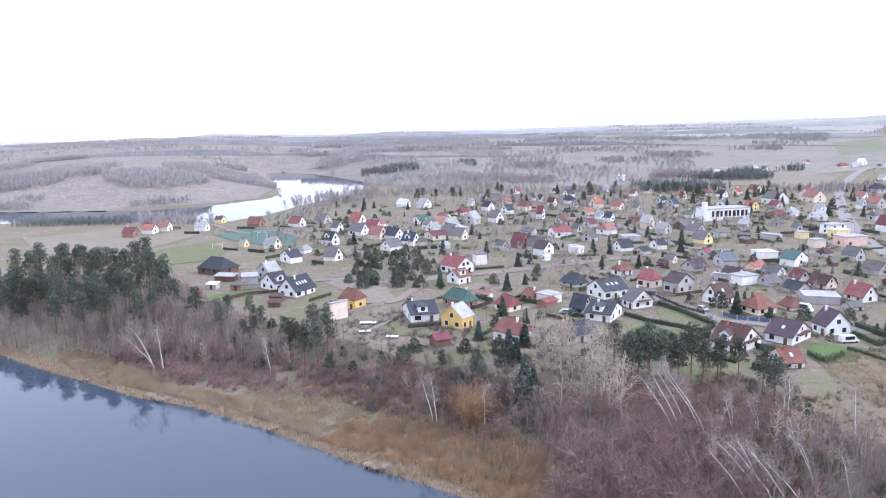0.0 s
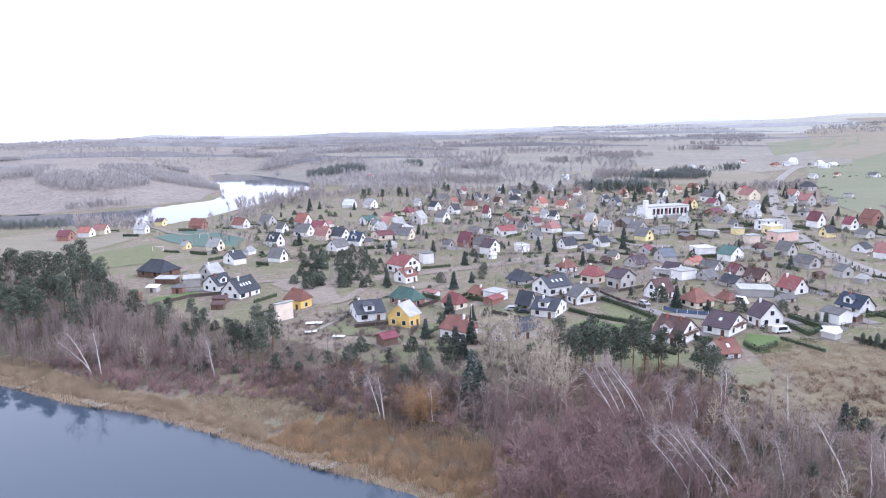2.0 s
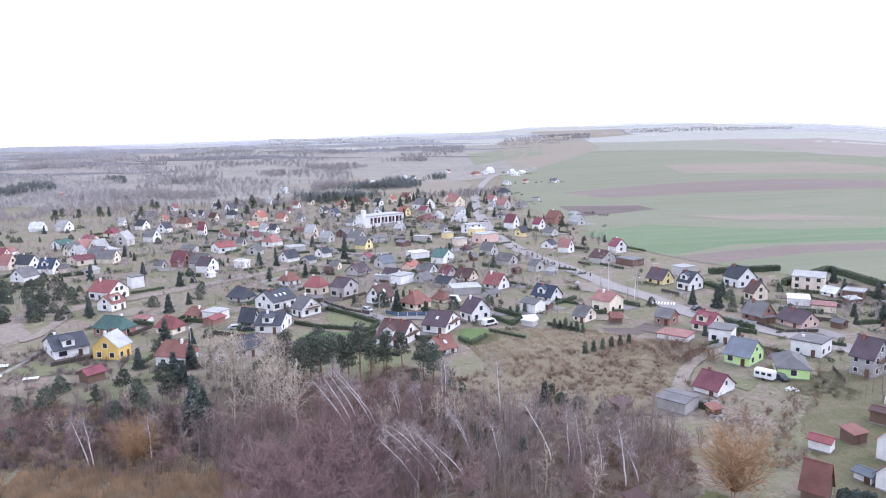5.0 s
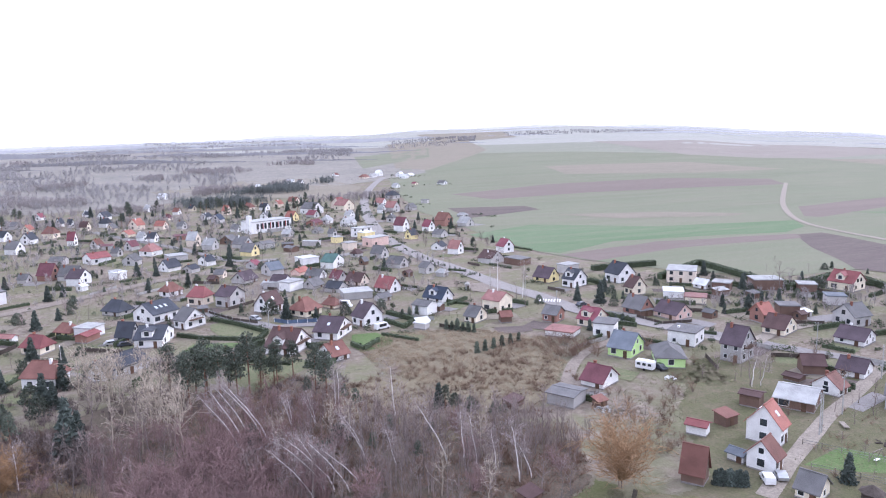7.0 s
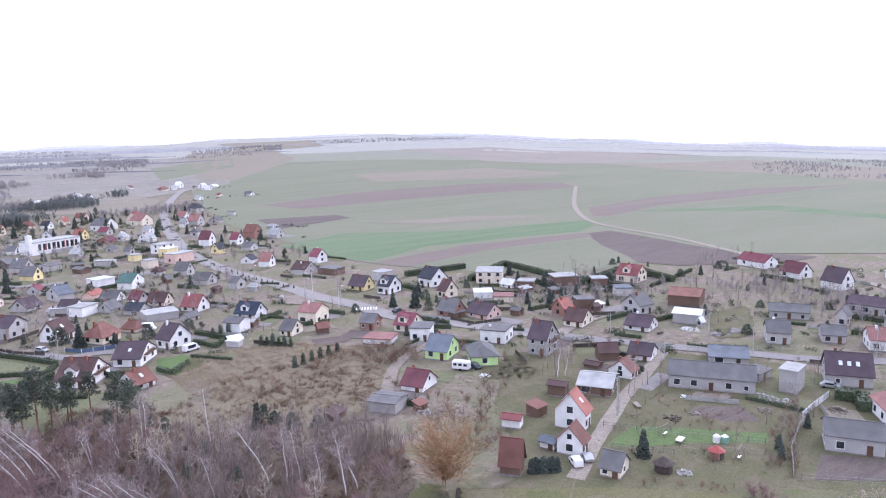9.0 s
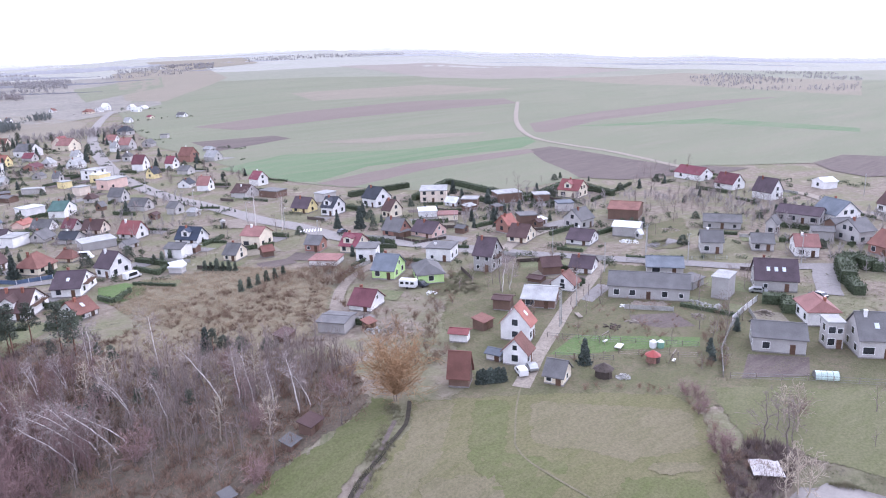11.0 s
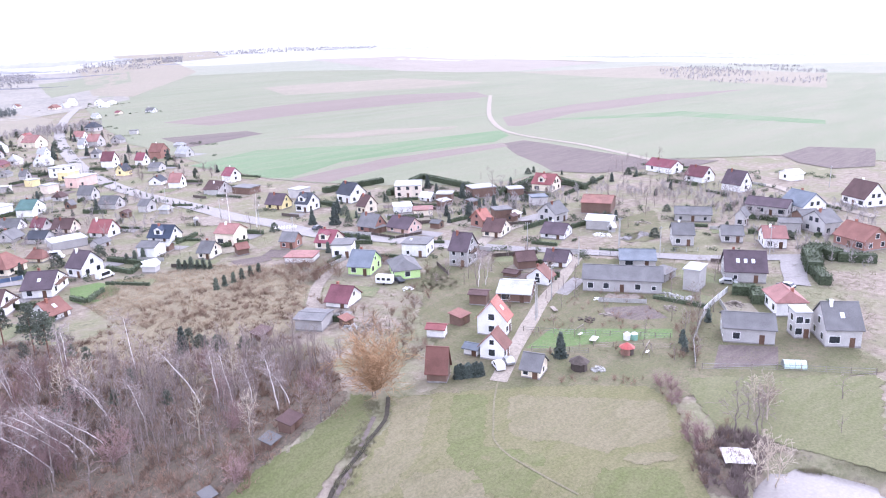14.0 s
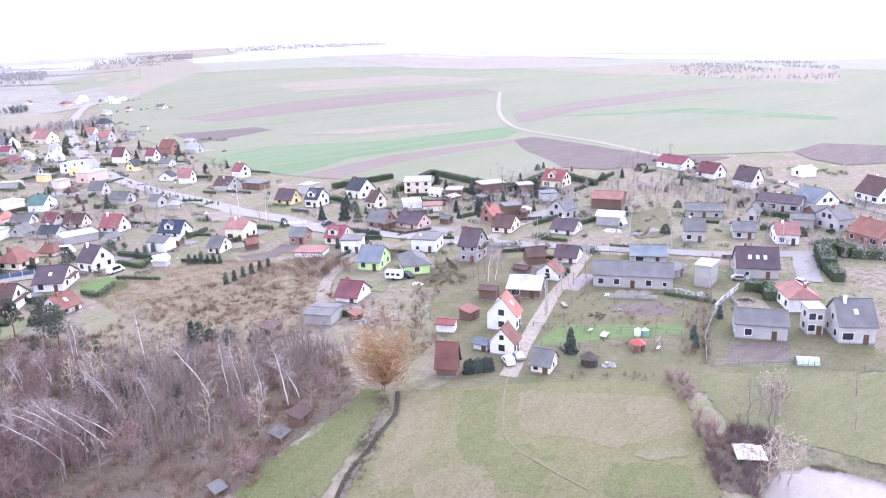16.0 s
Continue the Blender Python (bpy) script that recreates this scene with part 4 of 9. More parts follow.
house(56.3, 615.9, -43, 6.9, 6.9, 6.7, 3.2, "beige", "rust", "beige house with a rust-brown roof in the village", near=False, chimney=1, hip=0.4)
house(68.6, 613.9, -41, 6.3, 6.3, 5.7, 2.8, "white", "dark", "white house with a dark roof in the village", near=False, chimney=1)
house(61.5, 545.5, 52, 6.2, 6.2, 5.3, 2.5, "white", "grey", "white house with a grey roof in the village", near=False, chimney=1)
house(83.2, 637.5, 37, 6.0, 6.0, 5.8, 2.8, "beige", "orange", "beige house with a orange roof in the village", near=False, chimney=1)
house(77.0, 519.9, -51, 6.9, 6.9, 7.2, 3.4, "paleyellow", "orange", "pale yellow house with a orange roof in the village", near=False, chimney=1)
house(100.0, 569.0, -50, 12.8, 12.8, 8.5, 4.1, "white", "grey", "white house with a grey roof in the village", near=False, chimney=1)
house(94.9, 536.8, -47, 6.9, 6.9, 5.3, 2.5, "grey", "crimson", "grey house with a crimson roof in the village", near=False, chimney=1)
house(97.3, 496.0, 45, 6.2, 6.2, 5.3, 2.5, "white", "light", "white house with a pale grey roof in the village", near=False, chimney=1, hip=0.4)
house(87.4, 489.5, 49, 10.5, 7.1, 3.7, 1.9, "brick", "maroon", "brick house with a maroon roof in the village", near=False, chimney=1)
house(128.9, 583.4, -57, 11.6, 11.6, 8.5, 4.1, "cream", "pink", "cream house with a faded pink roof in the village", near=False, chimney=1)
house(118.6, 518.2, -55, 5.6, 5.6, 5.9, 2.8, "white", "light", "white house with a pale grey roof in the village", near=False, chimney=1)
house(87.0, 427.2, -51, 4.0, 4.0, 5.0, 2.4, "grey", "grey", "grey house with a grey roof in the village", near=False, chimney=1)
house(81.6, 446.1, 44, 5.2, 5.2, 3.3, 1.9, "concrete", "grey", "low concrete outbuilding with a grey roof in the village", near=False, chimney=0)
house(27.2, 425.3, 53, 7.3, 7.3, 4.8, 2.3, "wood", "grey", "timber shed with a grey roof in the village", near=False, chimney=0)
house(-45.9, 628.2, -26, 4.3, 4.3, 4.7, 2.3, "white", "grey", "white house with a grey roof in the village", near=False, chimney=1, hip=0.4)
house(-22.7, 651.6, -42, 4.8, 4.8, 5.5, 2.6, "white", "light", "white house with a pale grey roof in the village", near=False, chimney=1)
house(-65.7, 631.2, -35, 4.7, 4.7, 4.7, 2.3, "white", "dark", "white house with a dark roof in the village", near=False, chimney=1)
house(-99.0, 625.9, 61, 5.6, 5.6, 5.0, 2.4, "white", "crimson", "white house with a crimson roof in the village", near=False, chimney=1)
house(-119.5, 581.1, 67, 5.1, 5.1, 4.8, 2.3, "white", "grey", "white house with a grey roof in the village", near=False, chimney=1)
house(0.0, 616.1, -32, 4.8, 4.8, 5.0, 2.4, "white", "rust", "white house with a rust-brown roof in the village", near=False, chimney=1)
house(12.3, 640.5, -47, 4.7, 4.7, 4.7, 2.3, "cream", "dark", "cream house with a dark roof in the village", near=False, chimney=1)
house(-6.3, 573.7, -42, 5.1, 5.1, 4.4, 2.1, "beige", "maroon", "beige house with a maroon roof in the village", near=False, chimney=1, hip=0.4)
house(-40.7, 521.7, 54, 4.6, 4.6, 4.7, 2.2, "cream", "grey", "cream house with a grey roof in the village", near=False, chimney=1)
house(-67.8, 636.8, 59, 4.5, 4.5, 4.2, 2.0, "white", "light", "white house with a pale grey roof in the village", near=False, chimney=1)
house(35.2, 477.6, -38, 5.4, 5.4, 4.6, 2.2, "white", "grey", "white house with a grey roof in the village", near=False, chimney=1)
house(62.4, 440.2, -39, 5.4, 5.4, 4.1, 2.0, "concrete", "light", "concrete outbuilding with a pale grey roof in the village", near=False, chimney=0)
house(2.9, 511.4, -45, 5.0, 5.0, 5.1, 2.4, "grey", "grey", "grey house with a grey roof in the village", near=False, chimney=1)
house(80.7, 325.1, 34, 3.1, 3.1, 3.4, 1.9, "wood", "grey", "low timber shed with a grey roof in the village", near=False, chimney=0)
house(83.0, 348.7, 38, 4.4, 4.4, 3.5, 1.9, "grey", "brown", "low grey house with a brown roof in the village", near=False, chimney=1, hip=0.4)
house(32.8, 288.8, -42, 4.1, 4.1, 2.9, 1.9, "white", "light", "low white house with a pale grey roof in the village", near=False, chimney=1)
house(56.4, 272.3, -45, 6.5, 6.5, 3.8, 1.9, "grey", "dark", "grey house with a dark roof in the village", near=False, chimney=1)
house(130.9, 336.0, -51, 5.9, 5.9, 6.5, 3.1, "white", "pink", "white house with a faded pink roof in the village", near=False, chimney=1)
house(-90.2, 340.0, 61, 4.9, 4.9, 3.0, 1.9, "grey", "light", "low grey house with a pale grey roof in the village", near=False, chimney=1)
house(4.9, 340.3, 48, 5.3, 5.3, 3.3, 1.9, "grey", "dark", "low grey house with a dark roof in the village", near=False, chimney=1)
house(12.9, 310.5, -40, 3.4, 3.4, 2.9, 1.9, "wood", "brown", "low timber shed with a brown roof in the village", near=False, chimney=0)
house(104.1, 282.9, -55, 3.9, 3.9, 3.1, 1.9, "concrete", "light", "low concrete outbuilding with a pale grey roof in the village", near=False, chimney=0, hip=0.4)
house(-62.1, 345.7, -22, 4.1, 4.1, 3.7, 1.9, "grey", "grey", "grey house with a grey roof in the village", near=False, chimney=1)
house(-37.0, 316.9, 51, 3.1, 3.1, 2.6, 1.9, "white", "white", "low white house with a white metal roof in the village", near=False, chimney=1)
house(90.6, 288.8, 30, 3.1, 3.1, 2.6, 1.9, "wood", "brown", "low timber shed with a brown roof in the village", near=False, chimney=0)
house(149.0, 540.8, -55, 4.8, 4.8, 6.8, 3.3, "white", "light", "white house with a pale grey roof in the village", near=False, chimney=1)
house(158.6, 544.3, -53, 8.8, 8.8, 8.5, 4.1, "grey", "pink", "grey house with a faded pink roof in the village", near=False, chimney=1)
house(131.9, 432.3, -51, 7.0, 7.0, 8.5, 4.1, "white", "maroon", "white house with a maroon roof in the village", near=False, chimney=1)
house(139.2, 479.2, 43, 5.1, 5.1, 7.1, 3.4, "grey", "grey", "grey house with a grey roof in the village", near=False, chimney=1, hip=0.4)
house(126.7, 395.9, 27, 5.5, 5.5, 5.7, 2.7, "paleyellow", "dark", "pale yellow house with a dark roof in the village", near=False, chimney=1)
house(147.2, 424.8, -61, 5.7, 5.7, 6.7, 3.2, "white", "crimson", "white house with a crimson roof in the village", near=False, chimney=1)
house(164.8, 444.8, -59, 8.6, 8.6, 8.5, 4.1, "brick", "rust", "brick house with a rust-brown roof in the village", near=False, chimney=1)
house(144.3, 395.9, -56, 6.6, 6.6, 4.3, 2.1, "grey", "grey", "grey house with a grey roof in the village", near=False, chimney=1)
house(176.3, 551.9, 39, 7.2, 7.2, 5.3, 2.5, "concrete", "grey", "concrete outbuilding with a grey roof in the village", near=False, chimney=0)
house(127.9, 352.2, 40, 6.1, 6.1, 4.0, 1.9, "white", "dark", "white house with a dark roof in the village", near=False, chimney=1)
house(192.0, 657.8, -60, 10.0, 10.0, 7.1, 3.4, "grey", "dark", "grey house with a dark roof in the village", near=False, chimney=1, hip=0.4)
house(230.4, 775.0, -58, 6.7, 6.7, 5.2, 2.5, "white", "light", "white house with a pale grey roof in the village", near=False, chimney=1)
house(264.8, 973.4, -53, 8.3, 8.3, 8.5, 4.1, "white", "white", "low white house with a white metal roof in the village", near=False, chimney=1)
house(284.4, 937.1, 38, 8.1, 8.1, 6.3, 3.0, "white", "white", "low white house with a white metal roof in the village", near=False, chimney=1)
house(296.2, 930.1, 40, 11.2, 7.6, 4.3, 2.1, "white", "white", "low white house with a white metal roof in the village", near=False, chimney=1)
house(258.8, 794.1, -64, 5.6, 5.6, 3.5, 1.9, "cream", "crimson", "low cream house with a crimson roof in the village", near=False, chimney=1)
house(286.4, 777.4, -63, 9.9, 6.7, 4.8, 2.3, "white", "grey", "white house with a grey roof in the village", near=False, chimney=1)
house(193.7, 483.0, -62, 6.9, 4.7, 3.2, 1.9, "concrete", "light", "low concrete outbuilding with a pale grey roof in the village", near=False, chimney=0, hip=0.4)
house(128.8, 603.0, 44, 9.3, 9.3, 8.5, 4.1, "beige", "red", "beige house with a red roof in the village", near=False, chimney=1)
house(137.3, 933.1, -39, 9.6, 6.5, 5.1, 2.5, "white", "white", "low white house with a white metal roof in the village", near=False, chimney=1)
house(93.3, 891.5, -51, 6.3, 4.2, 3.4, 1.9, "white", "white", "low white house with a white metal roof in the village", near=False, chimney=1)
house(126.2, 889.8, -50, 5.6, 5.6, 4.4, 2.1, "white", "light", "white house with a pale grey roof in the village", near=False, chimney=1)
house(213.6, 1018.4, 39, 7.0, 7.0, 4.7, 2.2, "white", "rust", "white house with a rust-brown roof in the village", near=False, chimney=1)
house(236.9, 945.2, 40, 12.6, 8.5, 5.5, 2.6, "beige", "rust", "beige house with a rust-brown roof in the village", near=False, chimney=1, hip=0.4)
house(145.6, 905.1, -42, 5.5, 5.5, 5.9, 2.8, "white", "grey", "white house with a grey roof in the village", near=False, chimney=1)
house(157.9, 182.1, -71, 3.4, 3.4, 2.6, 1.9, "wood", "grey", "low timber shed with a grey roof in the village", near=False, chimney=0)
house(187.0, 210.4, -86, 3.9, 3.9, 2.6, 1.9, "wood", "light", "low timber shed with a pale grey roof in the village", near=False, chimney=0)
house(181.6, 169.0, 2, 2.7, 2.7, 2.6, 1.9, "wood", "brown", "low timber shed with a brown roof in the village", near=False, chimney=0)
house(190.8, 133.9, -3, 1.6, 1.6, 2.9, 1.9, "concrete", "white", "low concrete outbuilding with a white metal roof in the village", near=False, chimney=0)


# ---- fields, lawns, roads ----
def ground_mix(name, a, b, c, s1, s2, rough=0.95, bump=0.5, stripes=None, grain=2.4, worn=False):
    """Grass or soil: three colours blended by two scales of noise in world space, drawn out in rows where worked by machines;
    a worn one thins out towards its edge and lets the ground through."""
    m = bpy.data.materials.new(name)
    m.use_nodes = True
    n, k = m.node_tree.nodes, m.node_tree.links
    p = n["Principled BSDF"]
    p.inputs["Roughness"].default_value, p.inputs["Specular IOR Level"].default_value = rough, 0.1
    geo = n.new("ShaderNodeNewGeometry")
    mp = n.new("ShaderNodeMapping")
    if stripes:
        mp.inputs["Rotation"].default_value = (0, 0, radians(stripes[0]))
        mp.inputs["Scale"].default_value = (stripes[1], 1, 1)
    k.new(geo.outputs["Position"], mp.inputs["Vector"])
    last = (*a, 1)
    for col, sc, lo, hi in ((b, s1, 0.4, 0.62), (c, s2, 0.45, 0.68)):
        t, r, x = n.new("ShaderNodeTexNoise"), n.new("ShaderNodeMapRange"), n.new("ShaderNodeMix")
        x.data_type = "RGBA"
        t.inputs["Scale"].default_value, t.inputs["Detail"].default_value, t.inputs["Roughness"].default_value = sc, 9, 0.75
        r.inputs["From Min"].default_value, r.inputs["From Max"].default_value = lo, hi
        k.new(mp.outputs["Vector"], t.inputs["Vector"])
        k.new(t.outputs["Fac"], r.inputs["Value"])
        k.new(r.outputs["Result"], x.inputs["Factor"])
        if isinstance(last, tuple):
            x.inputs["A"].default_value = last
        else:
            k.new(last, x.inputs["A"])
        x.inputs["B"].default_value = (*col, 1)
        last = x.outputs["Result"]
    g, gr, gx = n.new("ShaderNodeTexNoise"), n.new("ShaderNodeMapRange"), n.new("ShaderNodeMix")
    g.inputs["Scale"].default_value, g.inputs["Detail"].default_value, g.inputs["Roughness"].default_value = grain, 5, 0.7
    k.new(geo.outputs["Position"], g.inputs["Vector"])
    gr.inputs["From Min"].default_value, gr.inputs["From Max"].default_value = 0.3, 0.7
    gr.inputs["To Min"].default_value, gr.inputs["To Max"].default_value = 0.74, 1.24
    k.new(g.outputs["Fac"], gr.inputs["Value"])
    gx.data_type, gx.blend_type = "RGBA", "MULTIPLY"
    gx.inputs["Factor"].default_value = 1.0
    k.new(last, gx.inputs["A"])
    k.new(gr.outputs["Result"], gx.inputs["B"])
    k.new(gx.outputs["Result"], p.inputs["Base Color"])
    if worn:
        at, add, cut = n.new("ShaderNodeAttribute"), n.new("ShaderNodeMath"), n.new("ShaderNodeMapRange")
        at.attribute_name = "inner"
        e = n.new("ShaderNodeTexNoise")
        e.inputs["Scale"].default_value, e.inputs["Detail"].default_value, e.inputs["Roughness"].default_value = 0.45, 4, 0.6
        k.new(geo.outputs["Position"], e.inputs["Vector"])
        add.operation = "ADD"
        k.new(at.outputs["Fac"], add.inputs[0])
        k.new(e.outputs["Fac"], add.inputs[1])
        cut.inputs["From Min"].default_value, cut.inputs["From Max"].default_value = 0.80, 0.806
        k.new(add.outputs["Value"], cut.inputs["Value"])
        k.new(cut.outputs["Result"], p.inputs["Alpha"])
    bp = n.new("ShaderNodeBump")
    bp.inputs["Strength"].default_value, bp.inputs["Distance"].default_value = bump, 0.15
    k.new(t.outputs["Fac"], bp.inputs["Height"])
    k.new(bp.outputs["Normal"], p.inputs["Normal"])
    return m


CROP = ground_mix("crop", (0.17, 0.181, 0.122), (0.194, 0.2, 0.138), (0.21, 0.198, 0.148), 0.012, 0.05, stripes=(-40, 0.15), grain=2.5)
CROP_BRIGHT = ground_mix("crop_bright", (0.125, 0.178, 0.098), (0.148, 0.195, 0.115), (0.172, 0.192, 0.126), 0.02, 0.08, stripes=(-40, 0.15), grain=2.5)
PLOUGH = ground_mix("plough", (0.175, 0.14, 0.125), (0.205, 0.165, 0.145), (0.19, 0.165, 0.14), 0.03, 0.3, stripes=(-40, 0.1))
PLOUGH_DARK = ground_mix("plough_dark", (0.115, 0.092, 0.088), (0.145, 0.118, 0.108), (0.16, 0.137, 0.118), 0.06, 0.5, stripes=(-40, 0.15))
# Distant plough: the PLOUGH tones lightened, with haze included in the colour.
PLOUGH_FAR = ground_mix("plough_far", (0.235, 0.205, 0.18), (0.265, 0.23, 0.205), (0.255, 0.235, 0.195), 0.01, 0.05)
STUBBLE = ground_mix("stubble", (0.23, 0.20, 0.16), (0.195, 0.18, 0.135), (0.265, 0.23, 0.185), 0.05, 0.4, stripes=(20, 0.2))
LAWN = ground_mix("lawn", (0.1, 0.158, 0.056), (0.122, 0.172, 0.07), (0.148, 0.165, 0.086), 0.15, 0.9)
LAWN_DULL = ground_mix("lawn_dull", (0.135, 0.152, 0.08), (0.165, 0.168, 0.098), (0.19, 0.176, 0.116), 0.08, 0.6)
GRASS_MIX = ground_mix("grass_mix", (0.122, 0.12, 0.066), (0.168, 0.142, 0.1), (0.108, 0.112, 0.06), 0.12, 0.5, worn=True)
DRY_GRASS = ground_mix("dry_grass", (0.2, 0.17, 0.115), (0.145, 0.122, 0.085), (0.24, 0.205, 0.142), 0.12, 0.7, bump=0.9, worn=True)
SHORE = ground_mix("shore_mud", (0.20, 0.15, 0.10), (0.13, 0.10, 0.075), (0.25, 0.19, 0.13), 0.2, 0.9, bump=0.9)
MEADOW = ground_mix("meadow", (0.147, 0.137, 0.073), (0.166, 0.15, 0.09), (0.125, 0.127, 0.058), 0.05, 0.4, stripes=(35, 0.3), worn=True)
LITTER = ground_mix("leaf_litter", (0.125, 0.1, 0.08), (0.16, 0.128, 0.1), (0.1, 0.09, 0.064), 0.12, 0.8, bump=0.9, worn=True)
# Far grass and scrub, lifted paler than near ones to stand in for haze.
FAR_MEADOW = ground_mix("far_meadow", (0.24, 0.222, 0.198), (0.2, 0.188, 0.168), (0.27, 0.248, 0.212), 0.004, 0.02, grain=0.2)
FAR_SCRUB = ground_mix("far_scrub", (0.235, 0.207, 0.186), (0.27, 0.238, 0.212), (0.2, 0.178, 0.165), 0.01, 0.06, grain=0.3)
TRODDEN = ground_mix("trodden_grass", (0.168, 0.153, 0.1), (0.185, 0.167, 0.112), (0.15, 0.14, 0.088), 0.2, 0.8)
MEADOW_TAN = ground_mix("meadow_tan", (0.165, 0.147, 0.092), (0.182, 0.16, 0.104), (0.146, 0.137, 0.078), 0.08, 0.4, stripes=(35, 0.25), worn=True)
MEADOW_GREEN = ground_mix("meadow_green", (0.122, 0.129, 0.06), (0.142, 0.138, 0.073), (0.108, 0.12, 0.05), 0.08, 0.5, stripes=(35, 0.4), worn=True)
PASTURE = ground_mix("pasture", (0.138, 0.138, 0.076), (0.155, 0.149, 0.088), (0.12, 0.128, 0.062), 0.05, 0.35, stripes=(35, 0.3), worn=True)
COURT = ground_mix("court", (0.085, 0.14, 0.115), (0.10, 0.155, 0.125), (0.09, 0.12, 0.11), 0.2, 1.0, 0.7, 0.1)
ASPHALT = ground_mix("asphalt", (0.23, 0.215, 0.21), (0.27, 0.25, 0.245), (0.19, 0.178, 0.17), 0.15, 1.2, 0.85, 0.2)
STREET = ground_mix("street", (0.27, 0.25, 0.238), (0.305, 0.283, 0.268), (0.23, 0.213, 0.20), 0.15, 1.2, 0.85, 0.2)
LANE = ground_mix("lane", (0.28, 0.243, 0.205), (0.32, 0.28, 0.24), (0.22, 0.192, 0.155), 0.2, 1.4, 0.9, 0.3)
DITCH = ground_mix("ditch", (0.05, 0.043, 0.036), (0.075, 0.062, 0.05), (0.04, 0.042, 0.028), 0.5, 1.8, bump=0.9)
DIRT = ground_mix("dirt", (0.235, 0.20, 0.17), (0.285, 0.245, 0.21), (0.175, 0.148, 0.12), 0.2, 1.1, 0.95, 0.4)
DIRT_EDGE = ground_mix("dirt_edge", (0.235, 0.20, 0.17), (0.285, 0.245, 0.21), (0.175, 0.148, 0.12), 0.2, 1.1, 0.95, 0.4, worn=True)
WORN = (GRASS_MIX, DRY_GRASS, MEADOW, LITTER, MEADOW_TAN, MEADOW_GREEN, PASTURE, DIRT_EDGE)


def drape(bm, lift, fine=7.0):
    for _ in range(7):
        long_edges = [e for e in bm.edges if e.calc_length() > max(fine, 0.03 * math.hypot(e.verts[0].co.x, e.verts[0].co.y))]
        if not long_edges:
            break
        bmesh.ops.subdivide_edges(bm, edges=long_edges, cuts=1)
        bmesh.ops.triangulate(bm, faces=bm.faces)
    for v in bm.verts:
        r = math.hypot(v.co.x, v.co.y)
        v.co.z = terr(v.co.x, v.co.y) + 0.05 + r * 0.0003 + lift * (0.012 + r * 0.00006)


def finish_sheet(name, bm, mat, label, category):
    bmesh.ops.recalc_face_normals(bm, faces=bm.faces)
    ob = new(name, mesh_of(name, bm, mat))
    for p in ob.data.polygons:
        p.use_smooth = True
        if p.normal.z < 0:
            p.flip()
    return tagged(ob, label, category, "", "structure")


def ragged(pts, amount):
    """Round the outline a little and make it uneven, as the edge of a plot is."""
    out = []
    for i, (ax, ay) in enumerate(pts):
        bx, by = pts[(i + 1) % len(pts)]
        n = max(1, min(14, int(math.hypot(bx - ax, by - ay) / (5 + 0.03 * math.hypot(ax, ay)))))
        for j in range(n):
            k = j / n
            x, y = ax + (bx - ax) * k, ay + (by - ay) * k
            d = amount * (1 if j else 0.3)
            out.append((x + d * noise.noise((x * 0.11, y * 0.11, 1.0)), y + d * noise.noise((x * 0.11, y * 0.11, 7.0))))
    return out


def patch(name, pts, mat, label, lift=0):
    bm = bmesh.new()
    outline = ragged(pts, 0.8 if mat in (MEADOW_TAN, MEADOW_GREEN) else 2.2)
    bm.faces.new([bm.verts.new((x, y, 0)) for x, y in outline])
    bmesh.ops.triangulate(bm, faces=bm.faces)
    drape(bm, lift, 4.0 if mat in WORN else 7.0)
    ob = finish_sheet(name, bm, mat, label, name.replace("_", " "))
    if mat in WORN:
        at = ob.data.attributes.new("inner", "FLOAT", "POINT")
        for v in ob.data.vertices:
            at.data[v.index].value = min(1.0, max(0.0, -poly_sd(v.co.x, v.co.y, outline)) / (1.5 + 0.02 * math.hypot(v.co.x, v.co.y)))
    return ob


def strip(name, pts, width, mat, label, lift=0):
    """A road along a smoothed line, with slightly uneven verges."""
    fine = []
    for i in range(len(pts) - 1):
        p0, p1, p2, p3 = (Vector(pts[max(0, min(len(pts) - 1, j))]) for j in (i - 1, i, i + 1, i + 2))
        n = max(2, int((p2 - p1).length / (3 + 0.012 * p1.length)))
        for j in range(n):
            t = j / n
            fine.append(0.5 * (2 * p1 + (p2 - p0) * t + (2 * p0 - 5 * p1 + 4 * p2 - p3) * t * t + (3 * p1 - p0 - 3 * p2 + p3) * t ** 3))
    fine.append(Vector(pts[-1]))
    bm = bmesh.new()
    last = None
    for i, p in enumerate(fine):
        d = (fine[min(i + 1, len(fine) - 1)] - fine[max(i - 1, 0)]).normalized()
        nrm = Vector((-d.y, d.x))
        r = p.length
        row = []
        for s in (-0.5, -0.17, 0.17, 0.5):
            w = width * s * (1 + 0.16 * noise.noise((p.x * 0.2, p.y * 0.2, s * 5)))
            q = p + nrm * w
            row.append(bm.verts.new((q.x, q.y, terr(q.x, q.y) + 0.05 + r * 0.0003 + lift * (0.012 + r * 0.00006))))
        if last:
            for a, b, c, e in zip(last, last[1:], row[1:], row):
                bm.faces.new((a, b, c, e))
        last = row
    return finish_sheet(name, bm, mat, label, name.replace("_", " "))




# Far grass and crops with haze mixed into the colour, palest nearest the skyline.
HAZED_FIELDS = ground_mix("bleached_fields", (0.315, 0.308, 0.278), (0.345, 0.335, 0.302), (0.29, 0.298, 0.252), 0.003, 0.012, grain=0.1)
HAZED_GRASS = ground_mix("matted_grass", (0.225, 0.226, 0.178), (0.252, 0.246, 0.202), (0.205, 0.216, 0.16), 0.006, 0.03, stripes=(-40, 0.15), grain=0.2)


